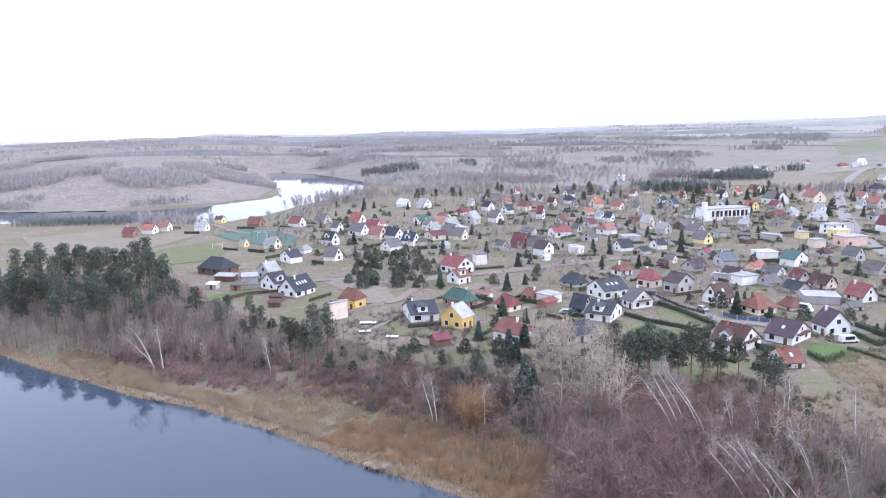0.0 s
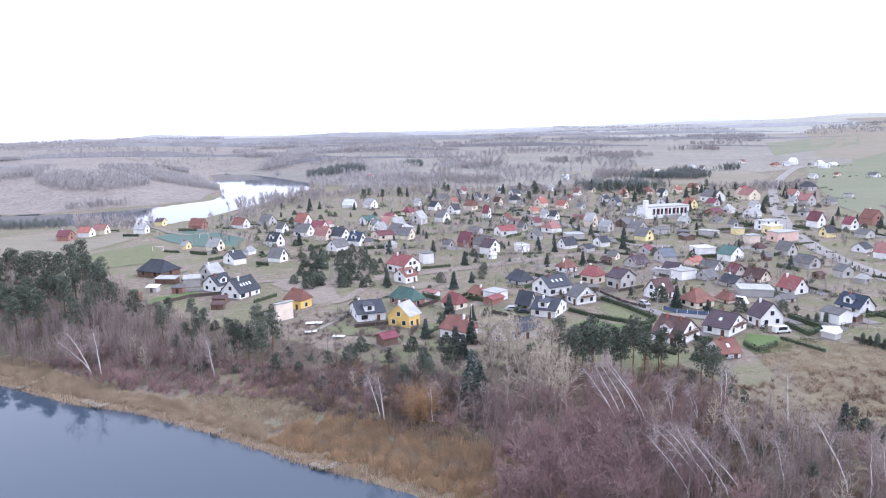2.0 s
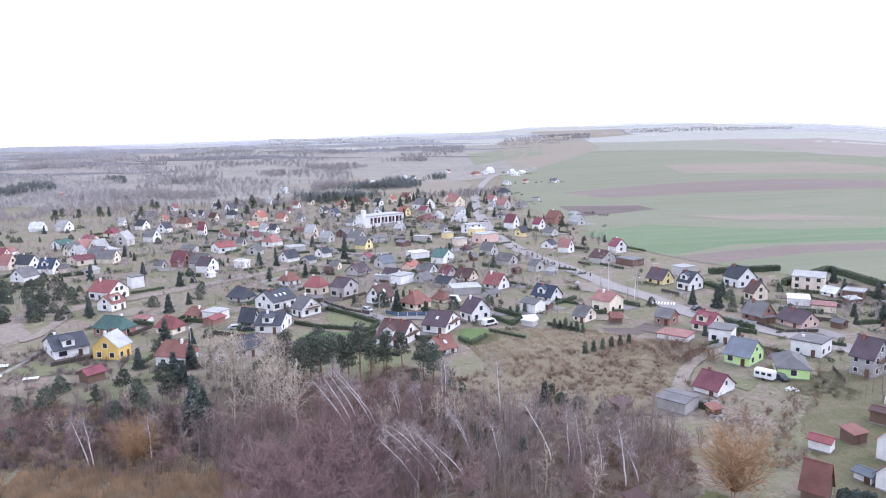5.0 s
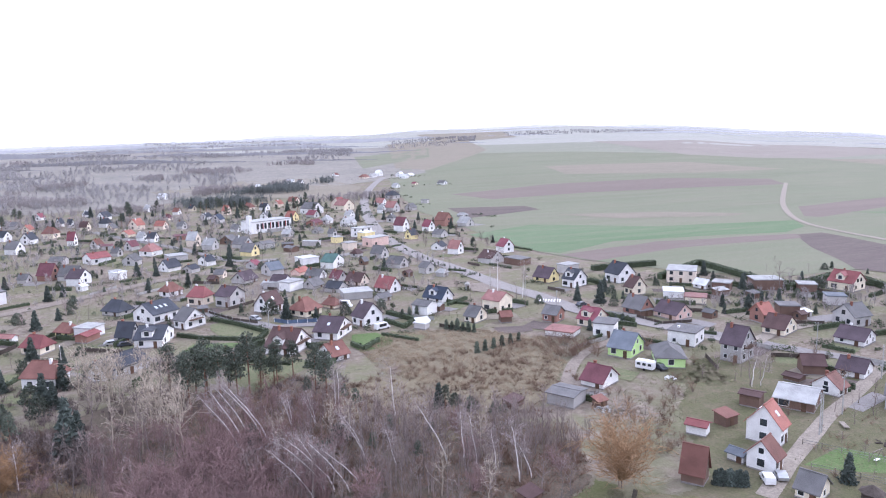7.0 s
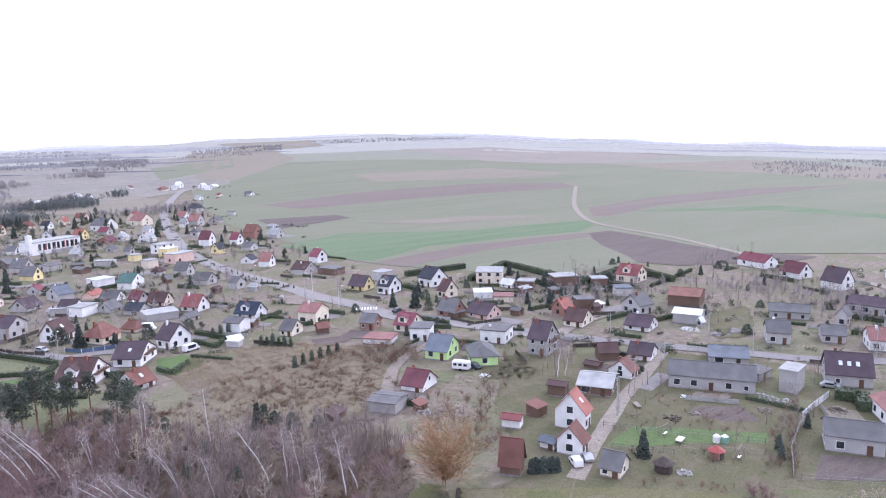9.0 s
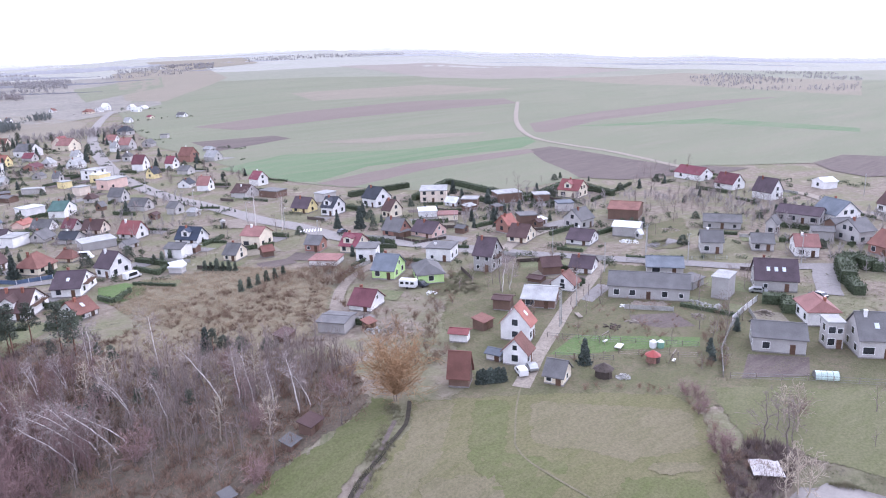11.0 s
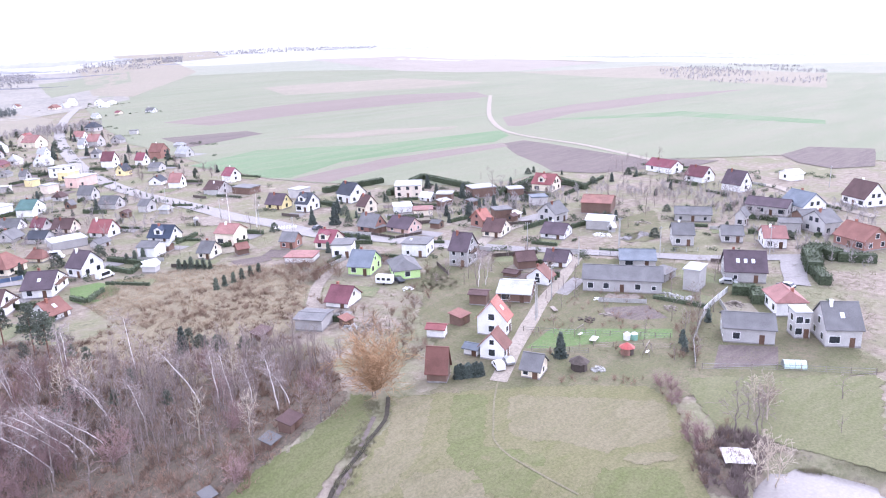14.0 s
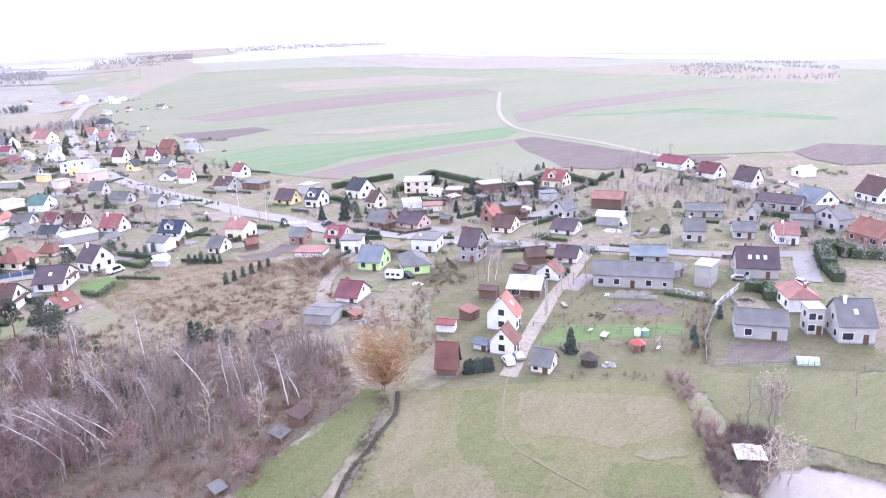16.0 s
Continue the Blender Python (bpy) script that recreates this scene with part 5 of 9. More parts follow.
def far_fields(r0, r1, n, a0, a1, mat, label):
    """The land that runs out to the skyline, its colour paled to imitate haze."""
    bm = bmesh.new()
    rows = []
    for j in range(n + 1):
        row = []
        for i in range(161):
            a = radians(a0 + (a1 - a0) * i / 160)
            r = (r0 + (r1 - r0) * j / n) * (1 + (0.12 * noise.noise((i * 0.09, 3.0, r0)) if j == 0 else 0))
            x, y = r * math.sin(a), r * math.cos(a)
            row.append(bm.verts.new((x, y, terr(x, y) + 0.05 + r * 0.0002)))
        rows.append(row)
    for p, q in zip(rows, rows[1:]):
        for i in range(160):
            bm.faces.new((p[i], p[i + 1], q[i + 1], q[i]))
    return finish_sheet("far_fields", bm, mat, label, "field")


far_fields(1250, 2150, 12, 14, 94, HAZED_GRASS, "greyish winter grassland far off, haze in its colour")
far_fields(2100, 4790, 16, -64, 94, HAZED_FIELDS, "fields near the skyline paled with painted haze")
patch("slope_ground", [(-198.1, 197.4), (-171.9, 208.0), (-175.9, 250.0), (-122.3, 205.4), (-63.0, 181.2), (-44.5, 171.0), (-25.0, 167.6), (-16.0, 175.1), (-1.9, 177.1), (16.6, 167.3), (29.0, 158.2), (42.1, 142.1), (34.7, 114.2), (-2.8, 121.7), (-17.3, 139.1), (-38.0, 144.8), (-59.7, 153.7), (-84.6, 163.2), (-113.8, 166.2), (-145.3, 173.4)], LITTER, "brown leaf litter on the wooded slope")
patch("slope_ground", [(17.1, 178.6), (33.1, 170.9), (44.8, 141.9), (63.4, 139.3), (70.7, 115.2), (65.5, 100.1), (47.9, 93.8), (36.6, 91.0), (6.1, 125.4)], LITTER, "brown leaf litter under the birches")
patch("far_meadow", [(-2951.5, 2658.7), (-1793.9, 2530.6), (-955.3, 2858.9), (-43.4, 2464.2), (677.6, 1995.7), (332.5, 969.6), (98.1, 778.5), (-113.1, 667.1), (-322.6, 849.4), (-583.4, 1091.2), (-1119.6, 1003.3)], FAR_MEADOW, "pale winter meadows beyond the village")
patch("field", [(257.8, 903.6), (470, 1430), (640, 1500), (860, 1300), (1010, 1130), (1200, 800), (1330, 500), (387.2, 143.7), (323.9, 205.0), (326.8, 210.1), (265.0, 221.1), (224.2, 221.8), (193.7, 259.4), (177.4, 291.2), (169.3, 320.5), (169.7, 373.6), (177.9, 535.4), (214.7, 719.7)], CROP, "pale green winter crop on rolling fields")
patch("field", [(162.0, 394.3), (216.6, 419.5), (281.1, 374.9), (377.3, 361.1), (359.2, 334.5), (328.6, 319.5), (275.7, 328.7), (222.5, 334.1), (177.3, 312.0), (170.1, 322.1)], CROP_BRIGHT, "bright green winter crop strip", 1)
patch("field", [(174.7, 307.6), (241.4, 322.5), (328.0, 311.7), (318.8, 298.3), (239.7, 300.1), (180.4, 285.9)], PLOUGH, "narrow brown ploughed field strip", 1)
patch("field", [(326.1, 309.8), (344.7, 309.4), (336.0, 263.7), (325.0, 212.2), (339.3, 175.1), (320.2, 176.0), (274.2, 202.4), (266.6, 221.7), (296.3, 271.0)], PLOUGH_DARK, "dark ploughed field beside the track", 1)
patch("field", [(252.3, 660.6), (375.1, 701.5), (528.6, 701.9), (639.0, 649.6), (600.6, 587.7), (479.5, 597.6), (372.9, 606.0), (268.5, 597.2)], PLOUGH, "long brown ploughed strip", 1)
patch("field", [(205.8, 546.8), (268.4, 532.7), (266.4, 502.4), (195.7, 474.2)], PLOUGH_DARK, "small dark ploughed field plot", 1)
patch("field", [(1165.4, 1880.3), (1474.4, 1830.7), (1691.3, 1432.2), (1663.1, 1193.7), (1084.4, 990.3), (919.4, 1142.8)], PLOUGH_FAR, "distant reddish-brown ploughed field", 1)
patch("field", [(447.4, 424.8), (573.4, 450.2), (716.3, 447.9), (830.9, 398.6), (686.0, 397.1), (503.6, 395.4), (407.4, 366.8), (400.8, 374.9)], PLOUGH, "long reddish-brown ploughed strip", 1)
patch("field", [(1067.5, 974.9), (1466.2, 932.4), (1319.7, 496.3), (888.5, 333.4), (1014.4, 625.3)], STUBBLE, "pale stubble field far off", 1)
patch("field", [(515.5, 960.9), (765.6, 952.2), (795.7, 784.2), (620.4, 748.2), (466.2, 810.1)], STUBBLE, "pale stubble strip between crops", 1)
patch("field", [(260.2, 463.3), (333.8, 444.7), (380.9, 406.1), (361.7, 398.0), (286.3, 421.5)], STUBBLE, "pale fallow strip between crops", 2)
patch("field", [(441.9, 385.9), (564.3, 326.4), (543.6, 202.9), (518.9, 193.6), (524.4, 303.2)], CROP_BRIGHT, "thin bright green crop strip", 1)
patch("field", [(372.7, 159.7), (407.9, 160.0), (418.1, 130.2), (363.0, 112.3), (346.3, 124.4), (354.0, 142.6)], PLOUGH_DARK, "dark ploughed field behind the farms", 1)
patch("field", [(-27.1, 879.6), (66.7, 1008.0), (185.1, 998.3), (201.5, 813.7), (153.6, 690.1), (70.3, 736.4), (6.8, 747.4)], STUBBLE, "pale winter meadow beyond the village")
patch("field", [(-333.8, 329.5), (-302.1, 375.7), (-239.9, 373.6), (-238.0, 323.9), (-240.7, 289.6), (-283.9, 288.3)], STUBBLE, "brown fallow field by the lake")
patch("sports_pitch", [(-224.2, 260.7), (-223.0, 288.7), (-230.8, 310.9), (-218.7, 339.9), (-188.8, 303.0), (-189.3, 287.0), (-204.7, 269.5)], LAWN_DULL, "dull green grass football pitch", 1)
patch("sports_court", [(-230.8, 360.0), (-224.1, 392.2), (-178.2, 362.7), (-167.3, 333.6), (-194.6, 333.8)], COURT, "green hard-surfaced sports court", 1)
patch("lawn", [(-1.0, 209.7), (3.2, 216.6), (14.8, 213.3), (16.0, 211.1), (6.8, 203.3)], LAWN, "bright green lawn behind hedges", 1)
patch("lawn", [(8.4, 238.1), (14.2, 241.2), (24.1, 220.9), (20.9, 214.0), (11.0, 219.5), (8.6, 231.4)], LAWN_DULL, "mown lawn inside hedges", 1)
patch("lawn", [(47.7, 208.1), (54.8, 207.6), (58.0, 198.6), (55.6, 193.2), (46.3, 189.7), (44.4, 196.5)], LAWN, "bright green lawn beside a house", 1)
patch("lawn", [(-72.7, 197.2), (-68.5, 206.9), (-59.9, 203.5), (-54.9, 199.1), (-59.3, 192.9), (-68.0, 190.5)], LAWN_DULL, "mown lawn behind a house", 1)
patch("lawn", [(11.0, 194.0), (19.3, 198.2), (30.7, 188.6), (28.3, 180.3), (18.6, 171.0), (12.2, 169.2)], LAWN_DULL, "grassy garden among pines", 1)
patch("lawn", [(-146.1, 215.1), (-147.3, 226.5), (-138.2, 237.7), (-133.1, 234.2), (-140.8, 216.2)], LAWN, "green lawn behind a fence", 1)
patch("lawn", [(102.2, 92.1), (113.3, 95.1), (130.9, 76.0), (126.8, 73.8), (105.6, 88.6)], LAWN, "bright green kitchen-garden lawn", 1)
patch("lawn", [(130.5, 110.6), (147.5, 87.5), (131.5, 76.7), (114.0, 95.6)], GRASS_MIX, "rough grass orchard plot", 1)
patch("soil_bed", [(131.3, 94.3), (140.1, 87.9), (135.7, 80.3), (129.6, 85.0), (127.9, 90.8)], PLOUGH_DARK, "dark dug vegetable bed", 2)
patch("soil_bed", [(129.9, 65.3), (136.5, 56.5), (128.3, 52.5), (119.0, 60.7)], PLOUGH_DARK, "dark dug vegetable bed by the barn", 2)
patch("lawn", [(141.2, 76.1), (156.8, 79.5), (154.1, 76.7), (133.8, 68.2), (119.7, 61.8), (116.5, 63.1)], GRASS_MIX, "grassy strip along a fence", 1)
patch("yard", [(121.6, 147.1), (123.9, 145.1), (124.7, 132.1), (116.5, 129.4), (107.2, 137.0), (113.5, 151.6)], GRASS_MIX, "worn grassy yard between sheds", 1)
patch("yard", [(126.9, 149.4), (131.7, 140.9), (115.6, 123.1), (104.3, 116.5), (98.7, 121.0), (112.3, 140.4)], GRASS_MIX, "rough grass garden behind fences", 1)
patch("yard", [(206.7, 144.0), (232.8, 140.9), (191.6, 115.6), (177.3, 122.1)], GRASS_MIX, "rough grass paddock by farms", 1)
patch("square", [(106.6, 262.1), (116.0, 262.7), (117.3, 249.4), (111.1, 243.0), (103.7, 249.0)], DIRT, "gravelled open square in the village", 2)
patch("sand_yard", [(-119.6, 254.9), (-112.0, 263.6), (-91.5, 260.3), (-75.3, 229.3), (-88.3, 226.7)], DIRT_EDGE, "sandy open plot between houses", 1)
patch("sand_yard", [(80.2, 140.7), (87.7, 147.7), (91.4, 139.8), (83.8, 133.4)], DIRT, "trodden dirt yard by a shed", 1)
strip("road", [(261.4, 936.5), (222.3, 837.6), (186.0, 730.7), (155.6, 621.9), (131.9, 516.0), (114.9, 419.1), (111.2, 370.6), (111.4, 330.4), (114.9, 300.4), (117.0, 275.0), (118.8, 252.4), (123.0, 230.9), (124.4, 210.1), (128.2, 199.5), (138.1, 179.4), (143.5, 166.3), (148.8, 153.6)], 8, STREET, "pale grey asphalt village street", 3)
strip("road", [(145.0, 167.9), (150.3, 154.5), (154.8, 144.3), (159.5, 136.5), (166.2, 124.8), (177.1, 106.7), (185.1, 93.9), (195.9, 83.0), (203.2, 74.8)], 5.5, ASPHALT, "pale concrete village street", 3)
strip("road", [(198.6, 80.0), (187.5, 74.8), (176.1, 69.1)], 6, ASPHALT, "pale concrete side street", 3)
strip("road", [(160.6, 124.4), (141.9, 115.0), (125.3, 107.4), (111.1, 99.6), (99.1, 93.0), (90.1, 87.4), (87.2, 85.8)], 3.2, LANE, "narrow pale concrete lane", 4)
strip("lane", [(123.2, 173.6), (113.7, 171.0), (102.7, 165.3), (94.1, 157.8), (83.8, 144.1)], 3, DIRT, "narrow dirt lane between gardens", 4)
strip("track", [(612.1, 598.9), (481.4, 473.5), (412.6, 401.0), (373.2, 349.2), (357.7, 307.6), (347.9, 264.9), (325.2, 209.1), (314.8, 184.3)], 4, LANE, "pale dirt track over the fields", 4)
strip("road", [(291.9, 135.0), (291.3, 125.4), (271.6, 99.1), (261.5, 79.3)], 4.5, LANE, "pale gravel side road", 4)
strip("road", [(6.7, 258.3), (14.9, 242.2), (22.8, 233.7), (27.8, 226.2), (32.9, 226.7), (40.8, 223.7), (47.1, 214.7)], 4.5, ASPHALT, "grey asphalt residential street", 3)
strip("road", [(32.2, 226.1), (25.7, 214.0), (20.4, 209.4), (13.0, 203.4), (-0.5, 202.8), (-15.2, 208.5)], 4, DIRT, "sandy lane between gardens", 4)
strip("road", [(-78.2, 270.0), (-64.5, 277.9), (-49.4, 289.3), (-30.7, 305.2), (-15.4, 318.6), (-2.6, 328.4), (10.7, 334.6), (25.1, 355.5)], 6, DIRT, "wide pale sandy road", 3)
strip("road", [(-52.8, 520.2), (-28.1, 469.3), (-3.8, 424.3), (8.4, 398.6), (25.5, 361.0), (45.6, 357.0)], 5, ASPHALT, "grey street between houses", 3)
strip("road", [(-121.4, 255.2), (-111.1, 261.5), (-93.8, 257.7), (-82.5, 261.3), (-72.5, 271.9)], 4, DIRT, "pale sandy village road", 4)
strip("track", [(-89.9, 227.5), (-80.5, 228.3), (-77.9, 237.3), (-77.0, 258.2)], 3.5, DIRT, "pale sandy track between plots", 4)
strip("road", [(-369.8, 531.8), (-232.4, 377.9), (-204.7, 382.2), (-159.7, 347.2), (-138.4, 327.0)], 4, DIRT, "sandy road by the pitch", 4)
strip("road", [(150.3, 154.5), (159.8, 158.9), (173.7, 161.8), (180.1, 162.4)], 4, LANE, "pale side lane to houses", 4)
patch("field", [(1330, 500), (1300, 150), (360.5, 43.8), (389.1, 144.4)], CROP, "pale green winter crop beyond the farms")
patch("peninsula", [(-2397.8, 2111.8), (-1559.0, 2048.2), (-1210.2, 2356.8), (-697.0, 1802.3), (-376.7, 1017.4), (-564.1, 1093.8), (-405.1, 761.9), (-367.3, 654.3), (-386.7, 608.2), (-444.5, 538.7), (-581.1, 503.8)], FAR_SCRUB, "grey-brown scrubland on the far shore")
patch("farm_ground", [(84, 96), (98, 124), (128, 152), (162, 126), (178, 92), (160, 70), (142, 34), (104, 58), (89, 72), (70, 90)], GRASS_MIX, "rough grass and bare earth round the farms")
patch("meadow", [(45, 80), (54.5, 84.3), (63.2, 89), (69.2, 96.6), (78.2, 90.3), (85.2, 85.6), (94.6, 77.2), (105.4, 65.8), (104, 58.6), (96.4, 52.6), (90.4, 46.8), (80, 39), (66, 36), (38, 66)], MEADOW, "mown winter meadow, tan and green", 1)
patch("meadow", [(84.8, 82.4), (103.2, 60.4), (92.6, 51.6), (80.5, 56.8), (73.2, 71.5)], MEADOW_TAN, "mown tan strip of the meadow", 2)
patch("meadow", [(70, 96), (77.2, 90.4), (61, 76), (52, 74), (48, 79), (60, 86)], MEADOW_TAN, "tan strip beside the ditch", 2)
patch("meadow", [(78, 89.6), (84, 83.2), (71, 72), (76.5, 62), (63.8, 58), (60, 66), (64, 76)], MEADOW_GREEN, "greener strip of the meadow", 3)
patch("meadow", [(56, 78), (66, 69.5), (62, 60), (50, 68)], MEADOW_TAN, "tan corner of the meadow", 4)
patch("meadow", [(82, 57.3), (90.4, 50.2), (87.3, 47.2), (78.5, 53.8)], MEADOW_TAN, "pale mown rectangle of the meadow", 4)
patch("meadow", [(78, 57), (86, 48), (80, 42), (69, 53)], MEADOW_GREEN, "rough green-brown end of the meadow", 3)
patch("meadow", [(32, 93), (43, 96), (51, 95), (66, 103), (69, 98), (62.6, 90), (54, 85.6), (44, 81)], MEADOW_GREEN, "green meadow wedge by the ditch", 2)
strip("ditch", [(69.3, 95.6), (66.4, 92.2), (63.6, 89.3), (58.8, 86.6), (55, 84.6), (50.1, 82.9), (46.6, 80.8), (42, 77)], 0.75, DITCH, "dark wet ditch between meadows", 6)
patch("meadow", [(112.2, 64.3), (138.4, 37.1), (103.9, 24.5), (100.7, 38.4), (99.3, 45.8), (98.1, 50.1)], PASTURE, "dull green pasture above the pond", 1)
patch("thicket_ground", [(92.3, 49.6), (99.9, 49.1), (104.0, 43.8), (101.4, 38.4), (93.8, 39.0), (84.6, 37.9), (80.5, 42.1)], LITTER, "dark leaf litter under pond-side bushes", 3)
patch("slope_grass", [(58.7, 205.8), (83.1, 200.4), (100.2, 181.5), (92.8, 159.3), (78.9, 142.0), (60.6, 151.0), (47.2, 168.4), (45.8, 192.4)], DRY_GRASS, "dry tan grass on the open slope", 1)
patch("slope_grass", [(34.0, 165.4), (50.8, 172.2), (67.8, 183.0), (94.7, 162.0), (79.1, 137.1), (63.9, 130.2), (54.6, 124.4), (43.8, 125.2), (33.8, 135.3), (27.4, 152.2)], DRY_GRASS, "tan winter grass above the birches", 2)
patch("slope_grass", [(-107.7, 179.1), (-80.1, 174.6), (-51.0, 162.3), (-27.0, 154.4), (-15.5, 144.1), (-30.5, 145.4), (-53.5, 152.2), (-82.2, 158.4)], DRY_GRASS, "rusty dry grass above the reeds", 2)
strip("footpath", [(87.2, 85.8), (81.4, 81.2), (74.8, 75.0), (72.0, 72.1), (70.3, 67.2), (70.2, 60.5), (70.7, 54.7)], 0.32, TRODDEN, "pale trodden footpath across the meadow", 4)
strip("driveway", [(-78.5, 193.5), (-76.2, 202.9), (-71.0, 214.9)], 2.2, DIRT, "grey gravelled driveway by a house", 4)
strip("shore", NEAR_SHORE[1:17], 9, SHORE, "muddy brown reed shore of the lake", 3)
patch("field", [(670.3, 2354.4), (1002.1, 2476.4), (709.7, 1616.1), (352.7, 1014.4), (330.0, 1108.1), (485.5, 1679.3)], STUBBLE, "pale stubble field beside the road", 2)
patch("field", [(378.0, 1600.5), (637.1, 1837.8), (497.9, 1427.9), (287.2, 1155.0)], CROP, "pale green crop beyond the road", 2)
patch("field", [(1159.7, 3519.2), (1564.9, 3377.5), (1209.4, 2471.3), (816.2, 2248.4)], STUBBLE, "far pale stubble on the rise", 2)


def garden_plots():
    """Each village house has its plot: mown grass, a dug bed, a gravelled or paved yard."""
    rng = random.Random(77)
    kinds = ((LAWN_DULL, "lawn", "mown grass plot beside a village house"), (DIRT_EDGE, "yard", "worn gravelled yard beside a village house"),
             (PLOUGH_DARK, "soil_bed", "dark dug garden bed"), (STUBBLE, "yard", "bleached grass plot in the village"), (ASPHALT, "yard", "paved grey yard of a house"),
             (LAWN_DULL, "lawn", "mown grass plot beside a village house"), (GRASS_MIX, "yard", "rough grass plot in the village"))
    lines = []
    for ob in [o for o in scene.objects if o.parent is None and o.name.split(".")[0] in ("house", "building")]:
        x, y = ob.location.x, ob.location.y
        r = math.hypot(x, y)
        if not 165 < r < 520 or rng.random() < 0.12:
            continue
        a = ob.rotation_euler.z
        for side in rng.sample((-1, 1), 2 if rng.random() < 0.35 else 1):
            mat, name, label = rng.choice(kinds)
            d, hw, hl = rng.uniform(7.5, 10), rng.uniform(2.2, 4.2), rng.uniform(3.5, 7.5)
            corners = []
            for u, v in ((-hl, -hw), (hl, -hw), (hl, hw), (-hl, hw)):
                px, py = u + rng.uniform(-0.6, 0.6), side * d + v + rng.uniform(-0.6, 0.6)
                corners.append((x + math.cos(a) * px - math.sin(a) * py, y + math.sin(a) * px + math.cos(a) * py))
            patch(name, corners, mat, label, rng.choice((1, 2)))
            lines.append((corners[2], corners[3]) if side > 0 else (corners[0], corners[1]))
    return lines


PLOT_LINES = garden_plots()

# ---- trees and undergrowth ----
TWIG_DARK = material("twigs_dark", (0.20, 0.155, 0.145), 0.95, 0.2, 0.8, 4.0, 0.0, 0.2)
BARK = material("bark", (0.25, 0.205, 0.185), 0.95, 0.25, 1.5, 9.0, 0.5, 0.2)
BIRCH = material("birch_bark", (0.74, 0.70, 0.68), 0.85, 0.3, 1.2, 5.0, 0.2, 0.1, second=(0.42, 0.38, 0.36))
TWIG = material("twigs", (0.29, 0.235, 0.215), 0.95, 0.2, 0.8, 4.0, 0.0, 0.22)
TWIG_RED = material("twigs_red", (0.30, 0.20, 0.19), 0.95, 0.2, 0.8, 4.0, 0.0, 0.18)
TWIG_PALE = material("twigs_pale", (0.47, 0.40, 0.32), 0.95, 0.2, 0.8, 4.0, 0.0, 0.15)
TWIG_BIRCH = material("twigs_birch", (0.40, 0.34, 0.32), 0.95, 0.2, 0.8, 4.0, 0.0, 0.12)
TWIG_GOLD = material("twigs_gold", (0.40, 0.25, 0.135), 0.9, 0.2, 0.8, 4.0, 0.0, 0.1)
PINE_BARK = material("pine_bark", (0.25, 0.14, 0.10), 0.95, 0.25, 1.5, 9.0, 0.4, 0.2)
NEEDLE = material("needles", (0.125, 0.145, 0.108), 0.8, 0.35, 1.2, 6.0, 0.2, 0.3)
NEEDLE_BLUE = material("needles_blue", (0.088, 0.108, 0.092), 0.8, 0.3, 1.2, 6.0, 0.2, 0.25)
HEDGE_LEAF = material("hedge_leaf", (0.09, 0.115, 0.065), 0.8, 0.4, 2.0, 9.0, 0.3, 0.2)
REED = material("reed_stems", (0.41, 0.285, 0.17), 0.9, 0.3, 0.3, 2.2, 0.0, 0.1, second=(0.22, 0.15, 0.095))
REED_PALE = material("reed_pale", (0.37, 0.30, 0.21), 0.9, 0.2, 0.2, 2.0, 0.0, 0.1, second=(0.27, 0.205, 0.145))
MEADOW_TUFT = material("meadow_tufts", (0.21, 0.185, 0.125), 0.95, 0.3, 0.25, 2.0, 0.0, 0.1, second=(0.12, 0.125, 0.065))
WEED = material("weeds", (0.22, 0.195, 0.13), 0.95, 0.3, 0.25, 2.0, 0.0, 0.1, second=(0.12, 0.125, 0.07))
SHRUB = material("brush", (0.275, 0.187, 0.138), 0.95, 0.3, 0.3, 3.0, 0.0, 0.2)
# Tones for far woods and pines, greyed and paled to imitate haze.
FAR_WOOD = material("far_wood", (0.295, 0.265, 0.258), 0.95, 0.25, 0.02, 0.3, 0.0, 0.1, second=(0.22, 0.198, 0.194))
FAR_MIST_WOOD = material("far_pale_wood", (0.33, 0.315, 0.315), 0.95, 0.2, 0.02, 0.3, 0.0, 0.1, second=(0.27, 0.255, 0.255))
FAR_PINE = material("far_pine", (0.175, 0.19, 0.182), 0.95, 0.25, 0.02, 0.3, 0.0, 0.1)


def stick(V, F, p, q, r0, r1, n=3):
    """A tapered stick from p to q."""
    p, q = Vector(p), Vector(q)
    d = (q - p)
    if d.length < 1e-4:
        return
    a = d.orthogonal().normalized()
    b = d.normalized().cross(a)
    s = len(V)
    if r1 <= 0.004:
        for i in range(n):
            t = 2 * math.pi * i / n
            V.append(p + (a * math.cos(t) + b * math.sin(t)) * r0)
        V.append(q)
        for i in range(n):
            F.append((s + i, s + (i + 1) % n, s + n))
        return
    for c, r in ((p, r0), (q, r1)):
        for i in range(n):
            t = 2 * math.pi * i / n
            V.append(c + (a * math.cos(t) + b * math.sin(t)) * r)
    for i in range(n):
        F.append((s + i, s + (i + 1) % n, s + n + (i + 1) % n, s + n + i))


def raw_mesh(name, V, F, mat):
    me = bpy.data.meshes.new(name)
    me.from_pydata([tuple(v) for v in V], [], F)
    me.materials.append(mat)
    me.update()
    return me


